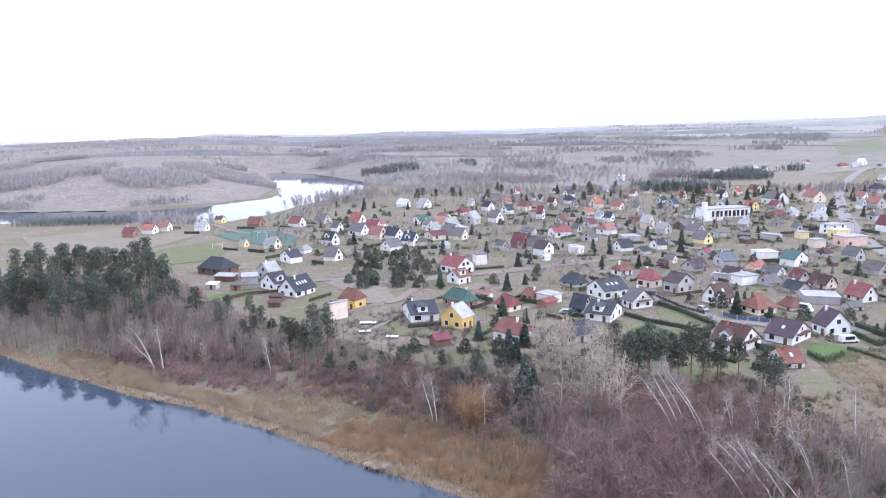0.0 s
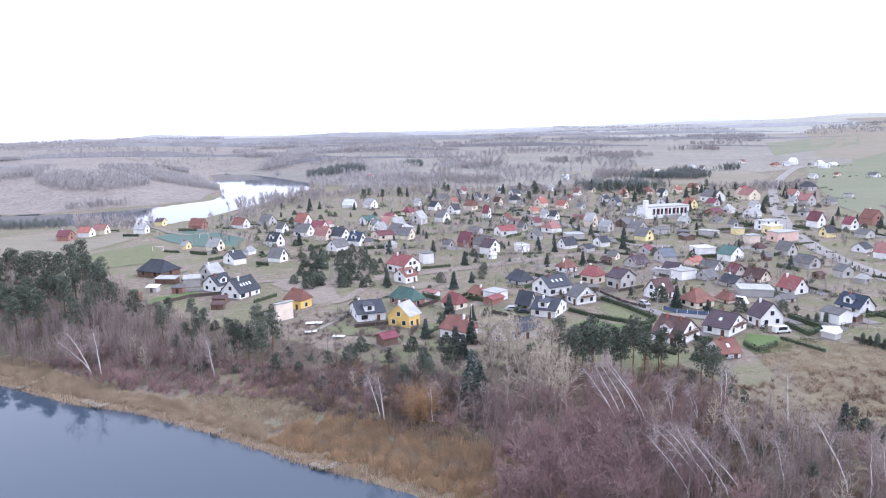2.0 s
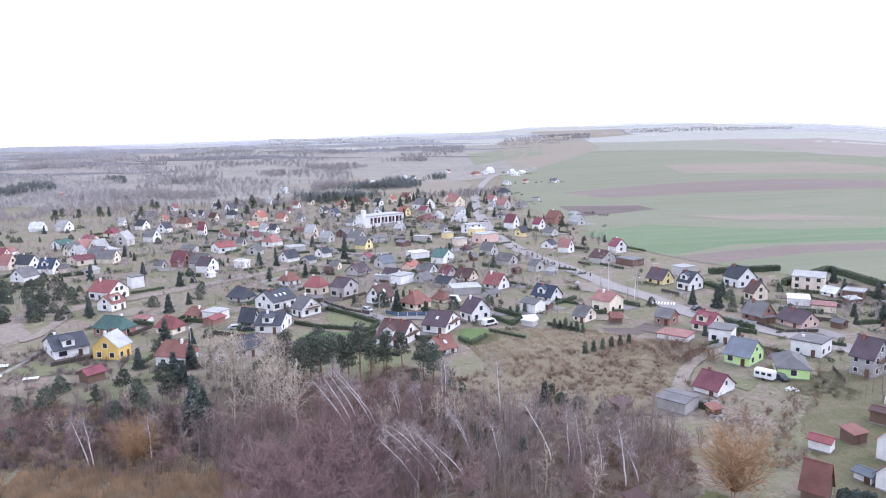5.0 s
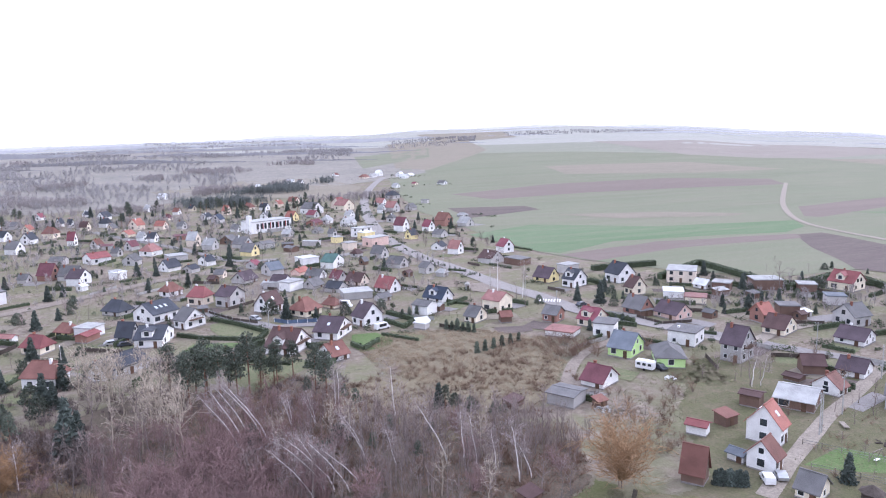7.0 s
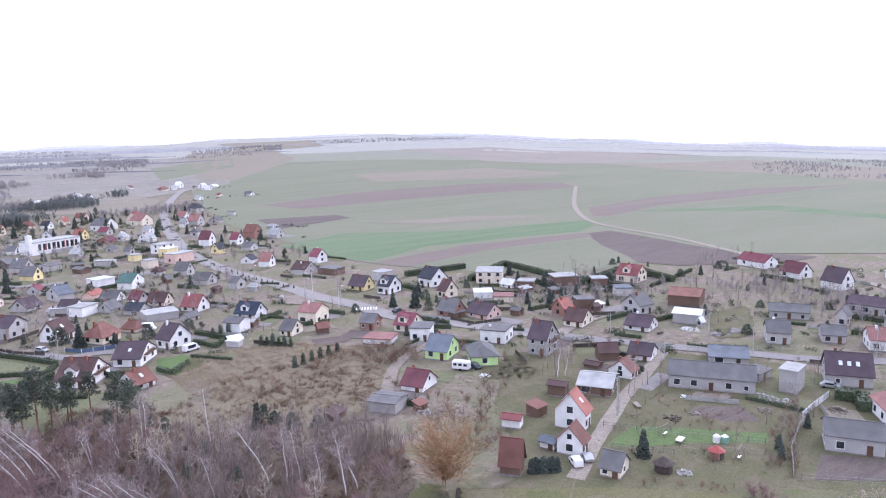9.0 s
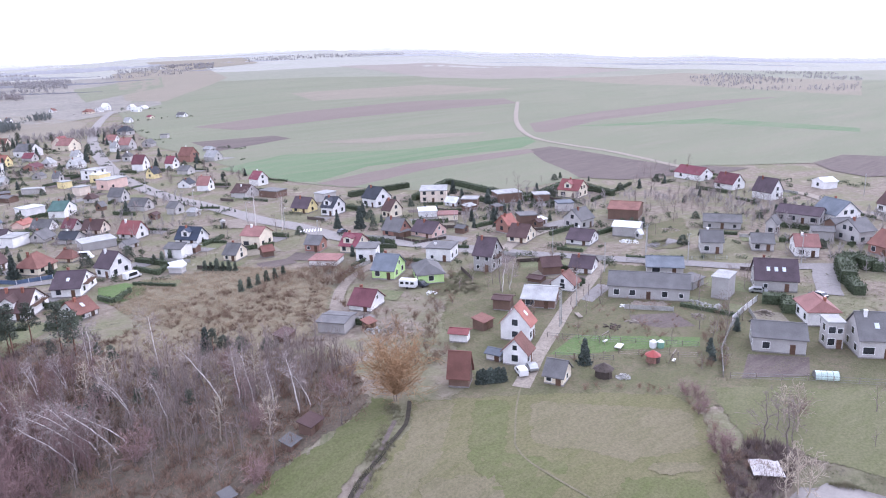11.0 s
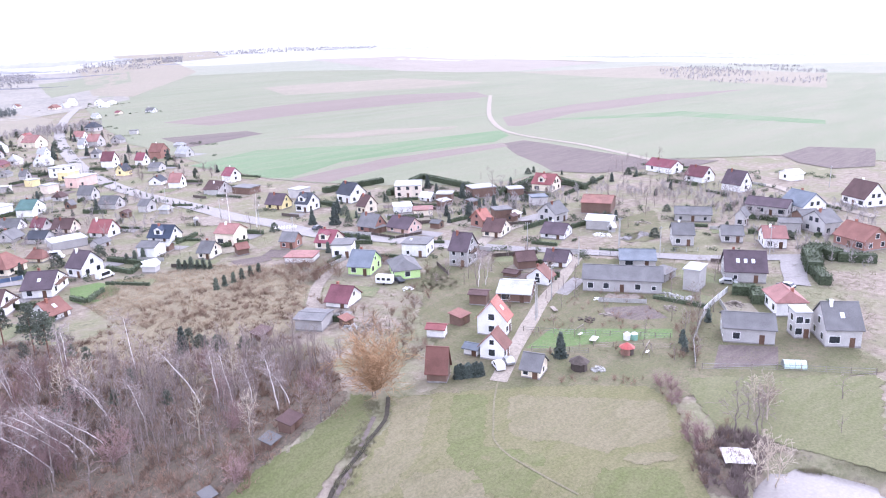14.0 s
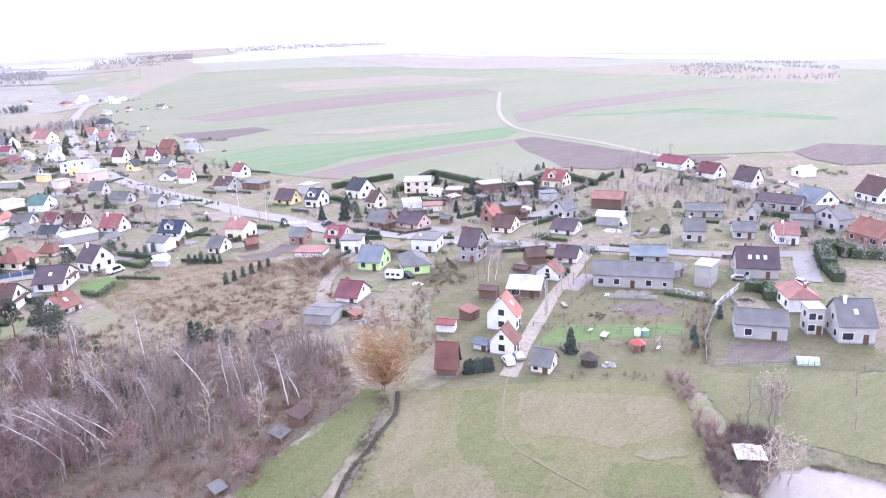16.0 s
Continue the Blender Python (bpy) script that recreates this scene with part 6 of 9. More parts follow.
def grow(rng, V, F, p, d, length, r, level, up=0.25, droop=0.0, kids=(6, 5, 4), thin=0.022):
    """A limb that bends and forks; V and F collect it."""
    bits = 3 if level < 2 else 2
    q = Vector(p)
    d = Vector(d).normalized()
    for i in range(bits):
        d = (d + Vector((rng.gauss(0, 0.14), rng.gauss(0, 0.14), rng.gauss(0, 0.08) + up * 0.22 - droop * 0.3))).normalized()
        e = q + d * length / bits
        r2 = max(thin, r * (1 - 0.75 * (i + 1) / bits)) if level < 3 else (0.0 if i == bits - 1 else thin)
        stick(V, F, q, e, max(thin, r * (1 - 0.75 * i / bits)), r2, 4 if level == 0 else 3)
        q = e
        if level < len(kids):
            n = max(1, round(kids[level] / bits))
            for _ in range(n):
                a = rng.uniform(0, 2 * math.pi)
                side = d.orthogonal().normalized()
                side.rotate(Matrix.Rotation(a, 3, d))
                nd = d * rng.uniform(0.35, 0.9) + side * rng.uniform(0.6, 1.0)
                grow(rng, V, F, q - d * rng.uniform(0, length / bits), nd, length * rng.uniform(0.38, 0.62), r * 0.42, level + 1, up, droop, kids, thin)


def bare_tree_meshes(seed, h, mat_trunk, mat_twig, spread=1.0, clear=0.3, kids=(5, 5, 4), droop=0.0, limbs=9, thin=0.022, lean=0.0):
    """Trunk and crown of a leafless tree of height h."""
    rng = random.Random(seed)
    V, F, CV, CF = [], [], [], []
    pts = [Vector((0, 0, -0.5))]
    steps = 7
    dx, dy = rng.gauss(0, 0.05), rng.gauss(0, 0.05)
    for i in range(1, steps + 1):
        k = i / steps
        pts.append(Vector((dx * h * k + rng.gauss(0, 0.012) * h, dy * h * k + rng.gauss(0, 0.012) * h, h * 0.93 * k)))
    r0 = 0.014 * h + 0.04
    for i in range(steps):
        stick(V, F, pts[i], pts[i + 1], r0 * (1 - 0.88 * i / steps), r0 * (1 - 0.88 * (i + 1) / steps), 6)
    for j in range(limbs):
        k = clear + (0.97 - clear) * (j + rng.random()) / limbs
        i = min(steps - 1, int(k * steps))
        p = pts[i].lerp(pts[i + 1], k * steps - i)
        a = j * 2.4 + rng.uniform(-0.5, 0.5)
        up = 0.5 + 0.8 * k
        grow(rng, CV, CF, p, (math.cos(a) * spread, math.sin(a) * spread, up), h * (0.46 - 0.26 * k) * rng.uniform(0.8, 1.2), r0 * 0.42 * (1.1 - k), 1, 0.25, droop, kids, thin)
    return raw_mesh("trunk", V, F, mat_trunk), raw_mesh("crown", CV, CF, mat_twig)


def clump(rng, V, F, c, r, n, flat=0.7, size=0.45):
    """Needle tufts round c: small bent leaves that point outwards."""
    for _ in range(n):
        d = Vector((rng.gauss(0, 1), rng.gauss(0, 1), rng.gauss(0, 0.8))).normalized()
        p = c + Vector((d.x * r, d.y * r, d.z * r * flat)) * rng.uniform(0.45, 1.0)
        s = size * rng.uniform(0.6, 1.4)
        a = d.orthogonal().normalized()
        a.rotate(Matrix.Rotation(rng.uniform(0, 6.28), 3, d))
        b = d.cross(a)
        k = len(V)
        V += [p - a * s * 0.5, p + a * s * 0.5, p + d * s * 0.8 + b * s * 0.25, p - b * s * 0.5 + d * s * 0.2]
        F += [(k, k + 1, k + 2), (k + 1, k + 3, k + 2), (k + 3, k, k + 2)]


def pine_meshes(seed, h, clear=0.42, spread=0.18, tufts=20, per=40):
    rng = random.Random(seed)
    V, F, CV, CF = [], [], [], []
    r0 = 0.013 * h + 0.05
    top = Vector((rng.gauss(0, 0.03) * h, rng.gauss(0, 0.03) * h, h * 0.94))
    stick(V, F, (0, 0, -0.5), top * 0.5, r0, r0 * 0.7, 6)
    stick(V, F, top * 0.5, top, r0 * 0.7, r0 * 0.15, 6)
    for j in range(tufts):
        k = clear + (1 - clear) * (j + rng.random() * 0.8) / tufts
        a = j * 2.4 + rng.uniform(-0.6, 0.6)
        wid = h * spread * (1.15 - k) / (1.15 - clear) * rng.uniform(0.55, 1.1) + 0.25
        p = top * k
        e = p + Vector((math.cos(a) * wid, math.sin(a) * wid, 0.12 * wid))
        stick(V, F, p, e, r0 * 0.25, r0 * 0.08, 3)
        clump(rng, CV, CF, e, 0.115 * h * rng.uniform(0.5, 1.0), per, 0.6, 0.024 * h + 0.05)
        if rng.random() < 0.7:
            clump(rng, CV, CF, p.lerp(e, 0.5), 0.09 * h, per // 2, 0.6, 0.024 * h + 0.05)
    return raw_mesh("trunk", V, F, PINE_BARK), raw_mesh("crown", CV, CF, NEEDLE)


def fir_meshes(seed, h, width, mat=NEEDLE, n=480, squared=1.0):
    """A dense garden conifer: a tapered coat of tufts round a stem."""
    rng = random.Random(seed)
    V, F, CV, CF = [], [], [], []
    stick(V, F, (0, 0, -0.3), (0, 0, h * 0.9), 0.1, 0.03, 5)
    for i in range(n):
        k = rng.random() ** 1.3
        r = width / 2 * (1 - k) ** squared * rng.uniform(0.6, 1.08) * (1 + 0.18 * math.sin(k * 26))
        a = rng.uniform(0, 2 * math.pi)
        clump(rng, CV, CF, Vector((math.cos(a) * r, math.sin(a) * r, 0.15 + k * h * 0.97)), 0.16, 1, 0.7, 0.06 * h + 0.2)
    return raw_mesh("trunk", V, F, BARK), raw_mesh("crown", CV, CF, mat)


def shrub_meshes(seed, h, width, mat, n=34, kids=(5, 4), thin=0.02):
    rng = random.Random(seed)
    V, F, CV, CF = [], [], [], []
    for i in range(5):
        a = rng.uniform(0, 6.28)
        stick(V, F, (0.15 * math.cos(a), 0.15 * math.sin(a), -0.3), (0.3 * math.cos(a), 0.3 * math.sin(a), h * 0.3), 0.06, 0.03, 4)
    for i in range(n):
        a, t = rng.uniform(0, 6.28), rng.uniform(0.15, 1.0)
        grow(rng, CV, CF, (0.2 * math.cos(a), 0.2 * math.sin(a), h * 0.12), (math.cos(a) * t * width / h, math.sin(a) * t * width / h, 1), h * rng.uniform(0.6, 0.95), 0.04, 1, 0.3, 0, (0,) + kids, thin)
    return raw_mesh("stem", V, F, BARK), raw_mesh("crown", CV, CF, mat)


KINDS = {}


def tree_kind(key, name, meshes, label, category="tree", group=""):
    KINDS[key] = (name, meshes, label, category, group)


for i in range(5):
    tree_kind(f"bare{i}", "bare_tree", bare_tree_meshes(10 + i, 9 + 1.1 * i, BARK, TWIG, 0.9, 0.25, (5, 4, 2), limbs=9, thin=0.034), "leafless grey-brown tree with fine twigs", group="leafless woodland trees")
for i in range(3):
    tree_kind(f"thin{i}", "bare_tree", bare_tree_meshes(30 + i, 10 + i, BARK, TWIG, 0.55, 0.45, (4, 4, 2), limbs=7, thin=0.028), "slender leafless woodland tree on the slope", group="leafless woodland trees")
for i in range(3):
    tree_kind(f"pale{i}", "bare_tree", bare_tree_meshes(40 + i, 9.5 + i, TWIG_PALE, TWIG_PALE, 0.85, 0.2, (5, 4, 2), limbs=13, thin=0.042), "leafless tree with pale sand-coloured branches", group="leafless woodland trees")
for i in range(3):
    tree_kind(f"red{i}", "bushy_tree", shrub_meshes(50 + i, 6.5 + i, 5.5, TWIG_RED, 12, (5, 4), 0.03), "dense leafless reddish thicket tree", group="thicket of reddish bushes")
for i in range(3):
    tree_kind(f"brush{i}", "bush", shrub_meshes(60 + i, 3.0 + 0.7 * i, 3.4, SHRUB, 9, (4, 2), 0.032), "brown leafless bush on the slope", "bush", "brown bushes on the slope")
for i in range(3):
    tree_kind(f"garden{i}", "garden_tree", bare_tree_meshes(70 + i, 5.0 + i, BARK, TWIG, 1.0, 0.25, (4, 4), limbs=8), "small leafless garden tree", group="garden trees")
for i in range(3):
    tree_kind(f"pine{i}", "pine_tree", pine_meshes(80 + i, 11.5 + 1.8 * i), "tall Scots pine with a high dark crown", group="pine trees")
for i in range(2):
    tree_kind(f"lowpine{i}", "young_pine", fir_meshes(90 + i, 3.3 + 0.6 * i, 3.8 + 0.5 * i, NEEDLE, 380, 0.42), "bushy dark green young pine", group="young pines")
for i in range(2):
    tree_kind(f"fir{i}", "spruce", fir_meshes(100 + i, 7.0 + 3 * i, 3.4 + i, NEEDLE_BLUE, 700), "dense dark green garden spruce", group="garden conifers")
tree_kind("thuja0", "thuja", fir_meshes(110, 3.2, 1.3, NEEDLE, 300, 0.6), "narrow dark green garden thuja", "shrub", "garden conifers")
tree_kind("thuja1", "thuja", fir_meshes(111, 4.2, 1.7, NEEDLE_BLUE, 320, 0.6), "narrow blue-green garden thuja", "shrub", "garden conifers")
tree_kind("willow0", "willow", shrub_meshes(120, 8.5, 7.6, TWIG_GOLD, 62, (6, 4), 0.024), "round willow with orange-gold winter twigs", group="golden willows")
PROTO = {}


def plant(key, x, y, scale=1.0, turn=0.0):
    """One tree of that kind, standing on the land."""
    name, meshes, label, category, group = KINDS[key]
    if key not in PROTO:
        ob = new(name)
        tagged(ob, label, category, group)
        for me in meshes:
            p = new(me.name.split(".")[0], me)
            p.parent = ob
        PROTO[key] = ob
    else:
        ob = copy_thing(PROTO[key], Matrix())
    ob.matrix_basis = pose(x, y, terr(x, y), 0, 0, turn) @ Matrix.Scale(scale, 4)
    return ob


def birch(x, y, dx, dy, h, seed, twigs=1.0):
    """A white-stemmed birch whose stem leans and bends to (dx, dy) at its top."""
    rng = random.Random(seed)
    V, F, CV, CF = [], [], [], []
    pts = [Vector((0, 0, -0.4))] + [Vector((dx * k ** 1.35 + rng.gauss(0, 0.06), dy * k ** 1.35 + rng.gauss(0, 0.06), h * k)) for k in (0.15, 0.3, 0.45, 0.6, 0.75, 0.9, 1.0)]
    r0 = 0.009 * h + 0.055
    for i in range(7):
        stick(V, F, pts[i], pts[i + 1], r0 * (1 - 0.12 * i), r0 * (1 - 0.12 * (i + 1)), 6)
    for j in range(int(16 * twigs)):
        k = 0.4 + 0.58 * (j + rng.random()) / (16 * twigs)
        i = min(6, int(k * 7))
        p = pts[i].lerp(pts[i + 1], k * 7 - i)
        a = rng.uniform(0, 6.28)
        grow(rng, CV, CF, p, (math.cos(a) + dx / h, math.sin(a) + dy / h, 1.3), h * rng.uniform(0.16, 0.30), 0.035, 1, 0.2, 0.25, (0, 3, 3), 0.022)
    ob = new("birch_tree")
    ob.matrix_world = pose(x, y, terr(x, y))
    tagged(ob, "leafless birch with a white leaning stem" if math.hypot(dx, dy) > 1.5 else "leafless upright birch with a white stem", "tree", "birch trees")
    t, c = new("trunk", raw_mesh("trunk", V, F, BIRCH)), new("crown", raw_mesh("crown", CV, CF, TWIG_BIRCH))
    t.parent = c.parent = ob
    return ob


HOUSES_AT = [(o.location.x, o.location.y) for o in scene.objects if o.parent is None and o.name.split(".")[0] in ("house", "building")]


def inside(x, y, poly):
    hit = False
    for (ax, ay), (bx, by) in zip(poly, poly[1:] + poly[:1]):
        if (ay > y) != (by > y) and x < ax + (y - ay) / (by - ay) * (bx - ax):
            hit = not hit
    return hit


def scatter(keys, poly, count, seed, gap=2.0, scale=(0.8, 1.2), clear=9.0):
    """Plant count trees of those kinds at random inside an outline, clear of houses."""
    rng = random.Random(seed)
    xs, ys = [p[0] for p in poly], [p[1] for p in poly]
    done, tries = [], 0
    while len(done) < count and tries < count * 40:
        tries += 1
        x, y = rng.uniform(min(xs), max(xs)), rng.uniform(min(ys), max(ys))
        if not inside(x, y, poly) or any((x - a) ** 2 + (y - b) ** 2 < gap * gap for a, b in done):
            continue
        if any((x - a) ** 2 + (y - b) ** 2 < clear * clear for a, b in HOUSES_AT) or terr(x, y) < LAKE_Z + 0.1:
            continue
        done.append((x, y))
        plant(rng.choice(keys), x, y, rng.uniform(*scale), rng.uniform(0, 360))


def brushwood(keys, poly, count, seed, gap=1.6, scale=(0.4, 0.9), clear=8.0):
    """Low bushes too many to count, as one object."""
    rng = random.Random(seed)
    xs, ys = [p[0] for p in poly], [p[1] for p in poly]
    V, F, n = [], [], 0
    for _ in range(count * 30):
        if n >= count:
            break
        x, y = rng.uniform(min(xs), max(xs)), rng.uniform(min(ys), max(ys))
        if not inside(x, y, poly) or any((x - a) ** 2 + (y - b) ** 2 < clear * clear for a, b in HOUSES_AT) or terr(x, y) < LAKE_Z + 0.1:
            continue
        n += 1
        me = KINDS[rng.choice(keys)][1][1]
        m = pose(x, y, terr(x, y), 0, 0, rng.uniform(0, 360)) @ Matrix.Scale(rng.uniform(*scale), 4)
        k = len(V)
        V += [m @ v.co for v in me.vertices]
        F += [tuple(i + k for i in p.vertices) for p in me.polygons]
    return tagged(new("brushwood", raw_mesh("brushwood", V, F, SHRUB)), "tangle of low brown leafless bushes", "bushes", "", "stuff")


def undergrowth(name, poly, count, seed, h, mat, label, width=0.5, blades=5, category="grass"):
    """Tufts too many to count, as one object: upright blades fanned from each foot."""
    rng = random.Random(seed)
    xs, ys = [p[0] for p in poly], [p[1] for p in poly]
    V, F = [], []
    n = 0
    for _ in range(count * 12):
        if n >= count:
            break
        x, y = rng.uniform(min(xs), max(xs)), rng.uniform(min(ys), max(ys))
        if not inside(x, y, poly):
            continue
        z = terr(x, y)
        if z < LAKE_Z - 0.35 or (name == "weeds" and any((x - a) ** 2 + (y - b) ** 2 < 45 for a, b in HOUSES_AT)):
            continue
        tuft = noise.noise((x * 0.3, y * 0.3, seed)) + 0.5 * noise.noise((x * 0.9, y * 0.9, seed))
        if tuft < -0.32:
            continue
        n += 1
        for _ in range(blades):
            a = rng.uniform(0, 6.28)
            hh = h * rng.uniform(0.6, 1.25) * (0.85 + 0.75 * tuft)
            w = width * rng.uniform(0.5, 1.2)
            b = Vector((x + rng.gauss(0, 0.25), y + rng.gauss(0, 0.25), z - 0.1))
            stick(V, F, b, b + Vector((math.cos(a) * w, math.sin(a) * w, hh)), 0.075, 0.0, 3)
    return tagged(new(name, raw_mesh(name, V, F, mat)), label, category, "", "stuff")


def far_trees(name, poly, count, seed, h, mat, label, spikes=16, wide=0.36, thick=0.02, gaps=-0.02):
    """A distant wood as one object: each tree a stem with a fuzzy crown of many thin twig bundles; woods thin out into glades."""
    rng = random.Random(seed)
    xs, ys = [p[0] for p in poly], [p[1] for p in poly]
    V, F = [], []
    n = 0
    for _ in range(count * 12):
        if n >= count:
            break
        x, y = rng.uniform(min(xs), max(xs)), rng.uniform(min(ys), max(ys))
        if not inside(x, y, poly) or noise.noise((x * 0.009, y * 0.009, seed)) < gaps or any((x - a) ** 2 + (y - b) ** 2 < 36 for a, b in HOUSES_AT):
            continue
        z = terr(x, y)
        if z < LAKE_Z + 0.05:
            continue
        n += 1
        s = h * rng.uniform(0.65, 1.2)
        w = thick * (1 + 0.0009 * math.hypot(x, y))
        stick(V, F, (x, y, z - 0.3), (x, y, z + s * 0.75), 0.018 * s, 0.0, 3)
        for _ in range(spikes):
            a, t = rng.uniform(0, 6.28), rng.random() ** 0.6
            k = rng.uniform(0.12, 0.72)
            r = wide * s * (1 - 0.35 * abs(k - 0.4))
            p = Vector((x + math.cos(a) * t * r * 0.35, y + math.sin(a) * t * r * 0.35, z + s * k))
            q = Vector((x + math.cos(a) * t * r, y + math.sin(a) * t * r, z + s * min(1.05, k + (0.42 - 0.2 * t) * rng.uniform(0.5, 1.2))))
            stick(V, F, p, q, w * s, 0.0, 3)
    return tagged(new(name, raw_mesh(name, V, F, mat)), label, "trees", "", "stuff")


def greenery(poly, count, seed, mat, label, size=(0.6, 1.35), tufts=48):
    """Low evergreen shrubs round the houses, too many to count, as one object."""
    rng = random.Random(seed)
    xs, ys = [p[0] for p in poly], [p[1] for p in poly]
    V, F, n = [], [], 0
    for _ in range(count * 25):
        if n >= count:
            break
        x, y = rng.uniform(min(xs), max(xs)), rng.uniform(min(ys), max(ys))
        if not inside(x, y, poly):
            continue
        d = min((x - a) ** 2 + (y - b) ** 2 for a, b in HOUSES_AT)
        if d < 30 or d > 420:
            continue
        n += 1
        r = rng.uniform(*size)
        row = rng.randint(1, 4)
        a = rng.uniform(0, 6.28)
        for j in range(row):
            px, py = x + math.cos(a) * j * r * 1.3, y + math.sin(a) * j * r * 1.3
            clump(rng, V, F, Vector((px, py, terr(px, py) + r * 0.6)), r * rng.uniform(0.7, 1.1), tufts, rng.uniform(0.7, 1.3), 0.17 * r + 0.08)
    return tagged(new("garden_shrubs", raw_mesh("garden_shrubs", V, F, mat)), label, "shrubs", "", "stuff")


def hedge(pts, h, w, label="clipped dark green hedge"):
    """A clipped hedge along a line: a coat of small leaves over a core."""
    rng = random.Random(int(pts[0][0] * 7))
    V, F, CV, CF = [], [], [], []
    for (ax, ay), (bx, by) in zip(pts, pts[1:]):
        d = Vector((bx - ax, by - ay, 0))
        L = d.length
        d.normalize()
        nrm = Vector((-d.y, d.x, 0))
        for i in range(int(L * 14 * (h + w) / 2)):
            t = rng.uniform(0, L)
            p = Vector((ax, ay, 0)) + d * t
            z = terr(p.x, p.y)
            s, u = rng.choice(((-1, 0), (1, 0), (0, 1))), rng.random()
            q = p + nrm * (s[0] * w / 2 if s[0] else rng.uniform(-w / 2, w / 2))
            q.z = z + (h if s[1] else u * h)
            clump(rng, CV, CF, q, 0.12, 1, 1.0, 0.34)
        c0, c1 = nrm * (w * 0.42), nrm * (-w * 0.42)
        k = len(V)
        for px, py in ((ax, ay), (bx, by)):
            z = terr(px, py)
            for c in (c0, c1):
                V += [Vector((px, py, z - 0.2)) + c, Vector((px, py, z + h * 0.93)) + c]
        F += [(k, k + 1, k + 5, k + 4), (k + 2, k + 6, k + 7, k + 3), (k + 1, k + 3, k + 7, k + 5), (k, k + 2, k + 3, k + 1), (k + 4, k + 5, k + 7, k + 6)]
    ob = new("hedge")
    tagged(ob, label, "hedge")
    c, l = new("core", raw_mesh("core", V, F, HEDGE_LEAF)), new("foliage", raw_mesh("foliage", CV, CF, HEDGE_LEAF))
    c.parent = l.parent = ob
    return ob


birch(-95.3, 171.6, -1.1, -0.6, 10.1, 1)
birch(-43.1, 150.6, -2.3, -0.7, 10.5, 2)
birch(-42.1, 150.5, -1.2, -0.3, 10.5, 3)
birch(-30.6, 149.1, -0.2, -0.0, 9.3, 4)
birch(-130.4, 172.9, -0.9, -0.6, 12.5, 5)
birch(-133.2, 173.0, -5.6, -4.4, 10.2, 6)
birch(-135.1, 174.5, -3.9, -3.0, 12.4, 7)
birch(9.5, 141.9, -6.6, 0.4, 11.5, 8)
birch(10.5, 142.1, -6.1, 0.4, 12.7, 9)
birch(11.4, 146.6, -5.7, 0.4, 10.6, 10)
birch(15.1, 142.1, -7.6, 0.8, 12.4, 11)
birch(14.3, 143.2, -7.7, 0.7, 12.3, 12)
birch(20.1, 143.7, -1.5, 0.2, 6.4, 13)
birch(24.9, 144.5, -2.2, 0.4, 6.0, 14)
birch(30.4, 145.9, -0.1, 0.0, 10.7, 15)
birch(31.0, 124.6, -3.9, 1.0, 8.2, 16)
birch(22.6, 121.1, -7.7, 1.4, 9.8, 17)
birch(22.6, 123.8, -4.1, 0.7, 8.9, 18)
birch(26.3, 118.5, -7.0, 1.5, 9.9, 19)
birch(20.2, 119.9, -6.8, 1.1, 9.8, 20)
birch(28.2, 119.6, -6.4, 1.5, 7.0, 21)
birch(24.0, 120.2, -7.3, 1.4, 9.8, 22)
birch(40.8, 139.9, -0.6, 0.2, 11.9, 23)
birch(30.0, 147.7, -0.1, 0.0, 10.1, 24)
birch(31.1, 126.4, -4.0, 1.0, 8.7, 25)
birch(20.3, 144.9, -0.6, 0.1, 6.6, 26)
birch(25.2, 144.6, -1.7, 0.3, 6.1, 27)
birch(44.1, 117.3, -4.9, 1.8, 10.9, 28)
birch(46.6, 115.1, -0.6, 0.3, 10.0, 29)
birch(48.6, 114.1, -1.4, 0.6, 9.9, 30)
birch(52.9, 105.5, -1.2, 0.6, 10.2, 31)
birch(35.2, 119.9, -1.8, 0.5, 7.6, 32)
birch(55.6, 106.1, -2.8, 1.4, 7.4, 33)
birch(51.3, 111.7, -0.9, 0.4, 7.4, 34)
birch(122.8, 126.7, 0.7, -0.7, 9.1, 35)
birch(125.2, 126.4, 0.8, -0.8, 7.6, 36)
birch(107.6, 234.3, -0.0, 0.0, 17.6, 37)
birch(116.6, 232.3, 0.7, -0.4, 12.3, 38)
plant("willow0", -33.2, 148.8, 1.00, 121)
plant("willow0", 67.6, 97.5, 1.30, 303)
plant("pine2", -91.7, 178.2, 0.80, 66)
plant("pine1", -86.6, 175.2, 0.90, 309)
plant("pine1", -82.3, 174.3, 0.95, 320)
plant("pine2", -81.1, 178.5, 0.90, 33)
plant("pine2", -88.7, 184.6, 0.85, 6)
plant("pine1", -111.3, 185.6, 0.60, 132)
plant("pine2", -120.2, 188.4, 0.80, 119)
plant("pine0", -124.3, 198.6, 0.80, 240)
plant("pine2", -134.3, 195.8, 0.90, 281)
plant("pine1", -39.5, 159.2, 0.60, 203)
plant("pine2", -33.6, 160.9, 0.55, 77)
plant("pine0", -0.5, 170.8, 0.98, 325)
plant("pine0", 2.3, 173.3, 1.04, 267)
plant("pine1", 4.9, 171.6, 1.04, 7)
plant("pine2", 14.1, 168.9, 0.98, 32)
plant("pine0", 16.9, 171.3, 0.91, 302)
plant("pine0", 20.2, 171.8, 0.78, 154)
plant("pine0", 9.8, 174.4, 0.98, 137)
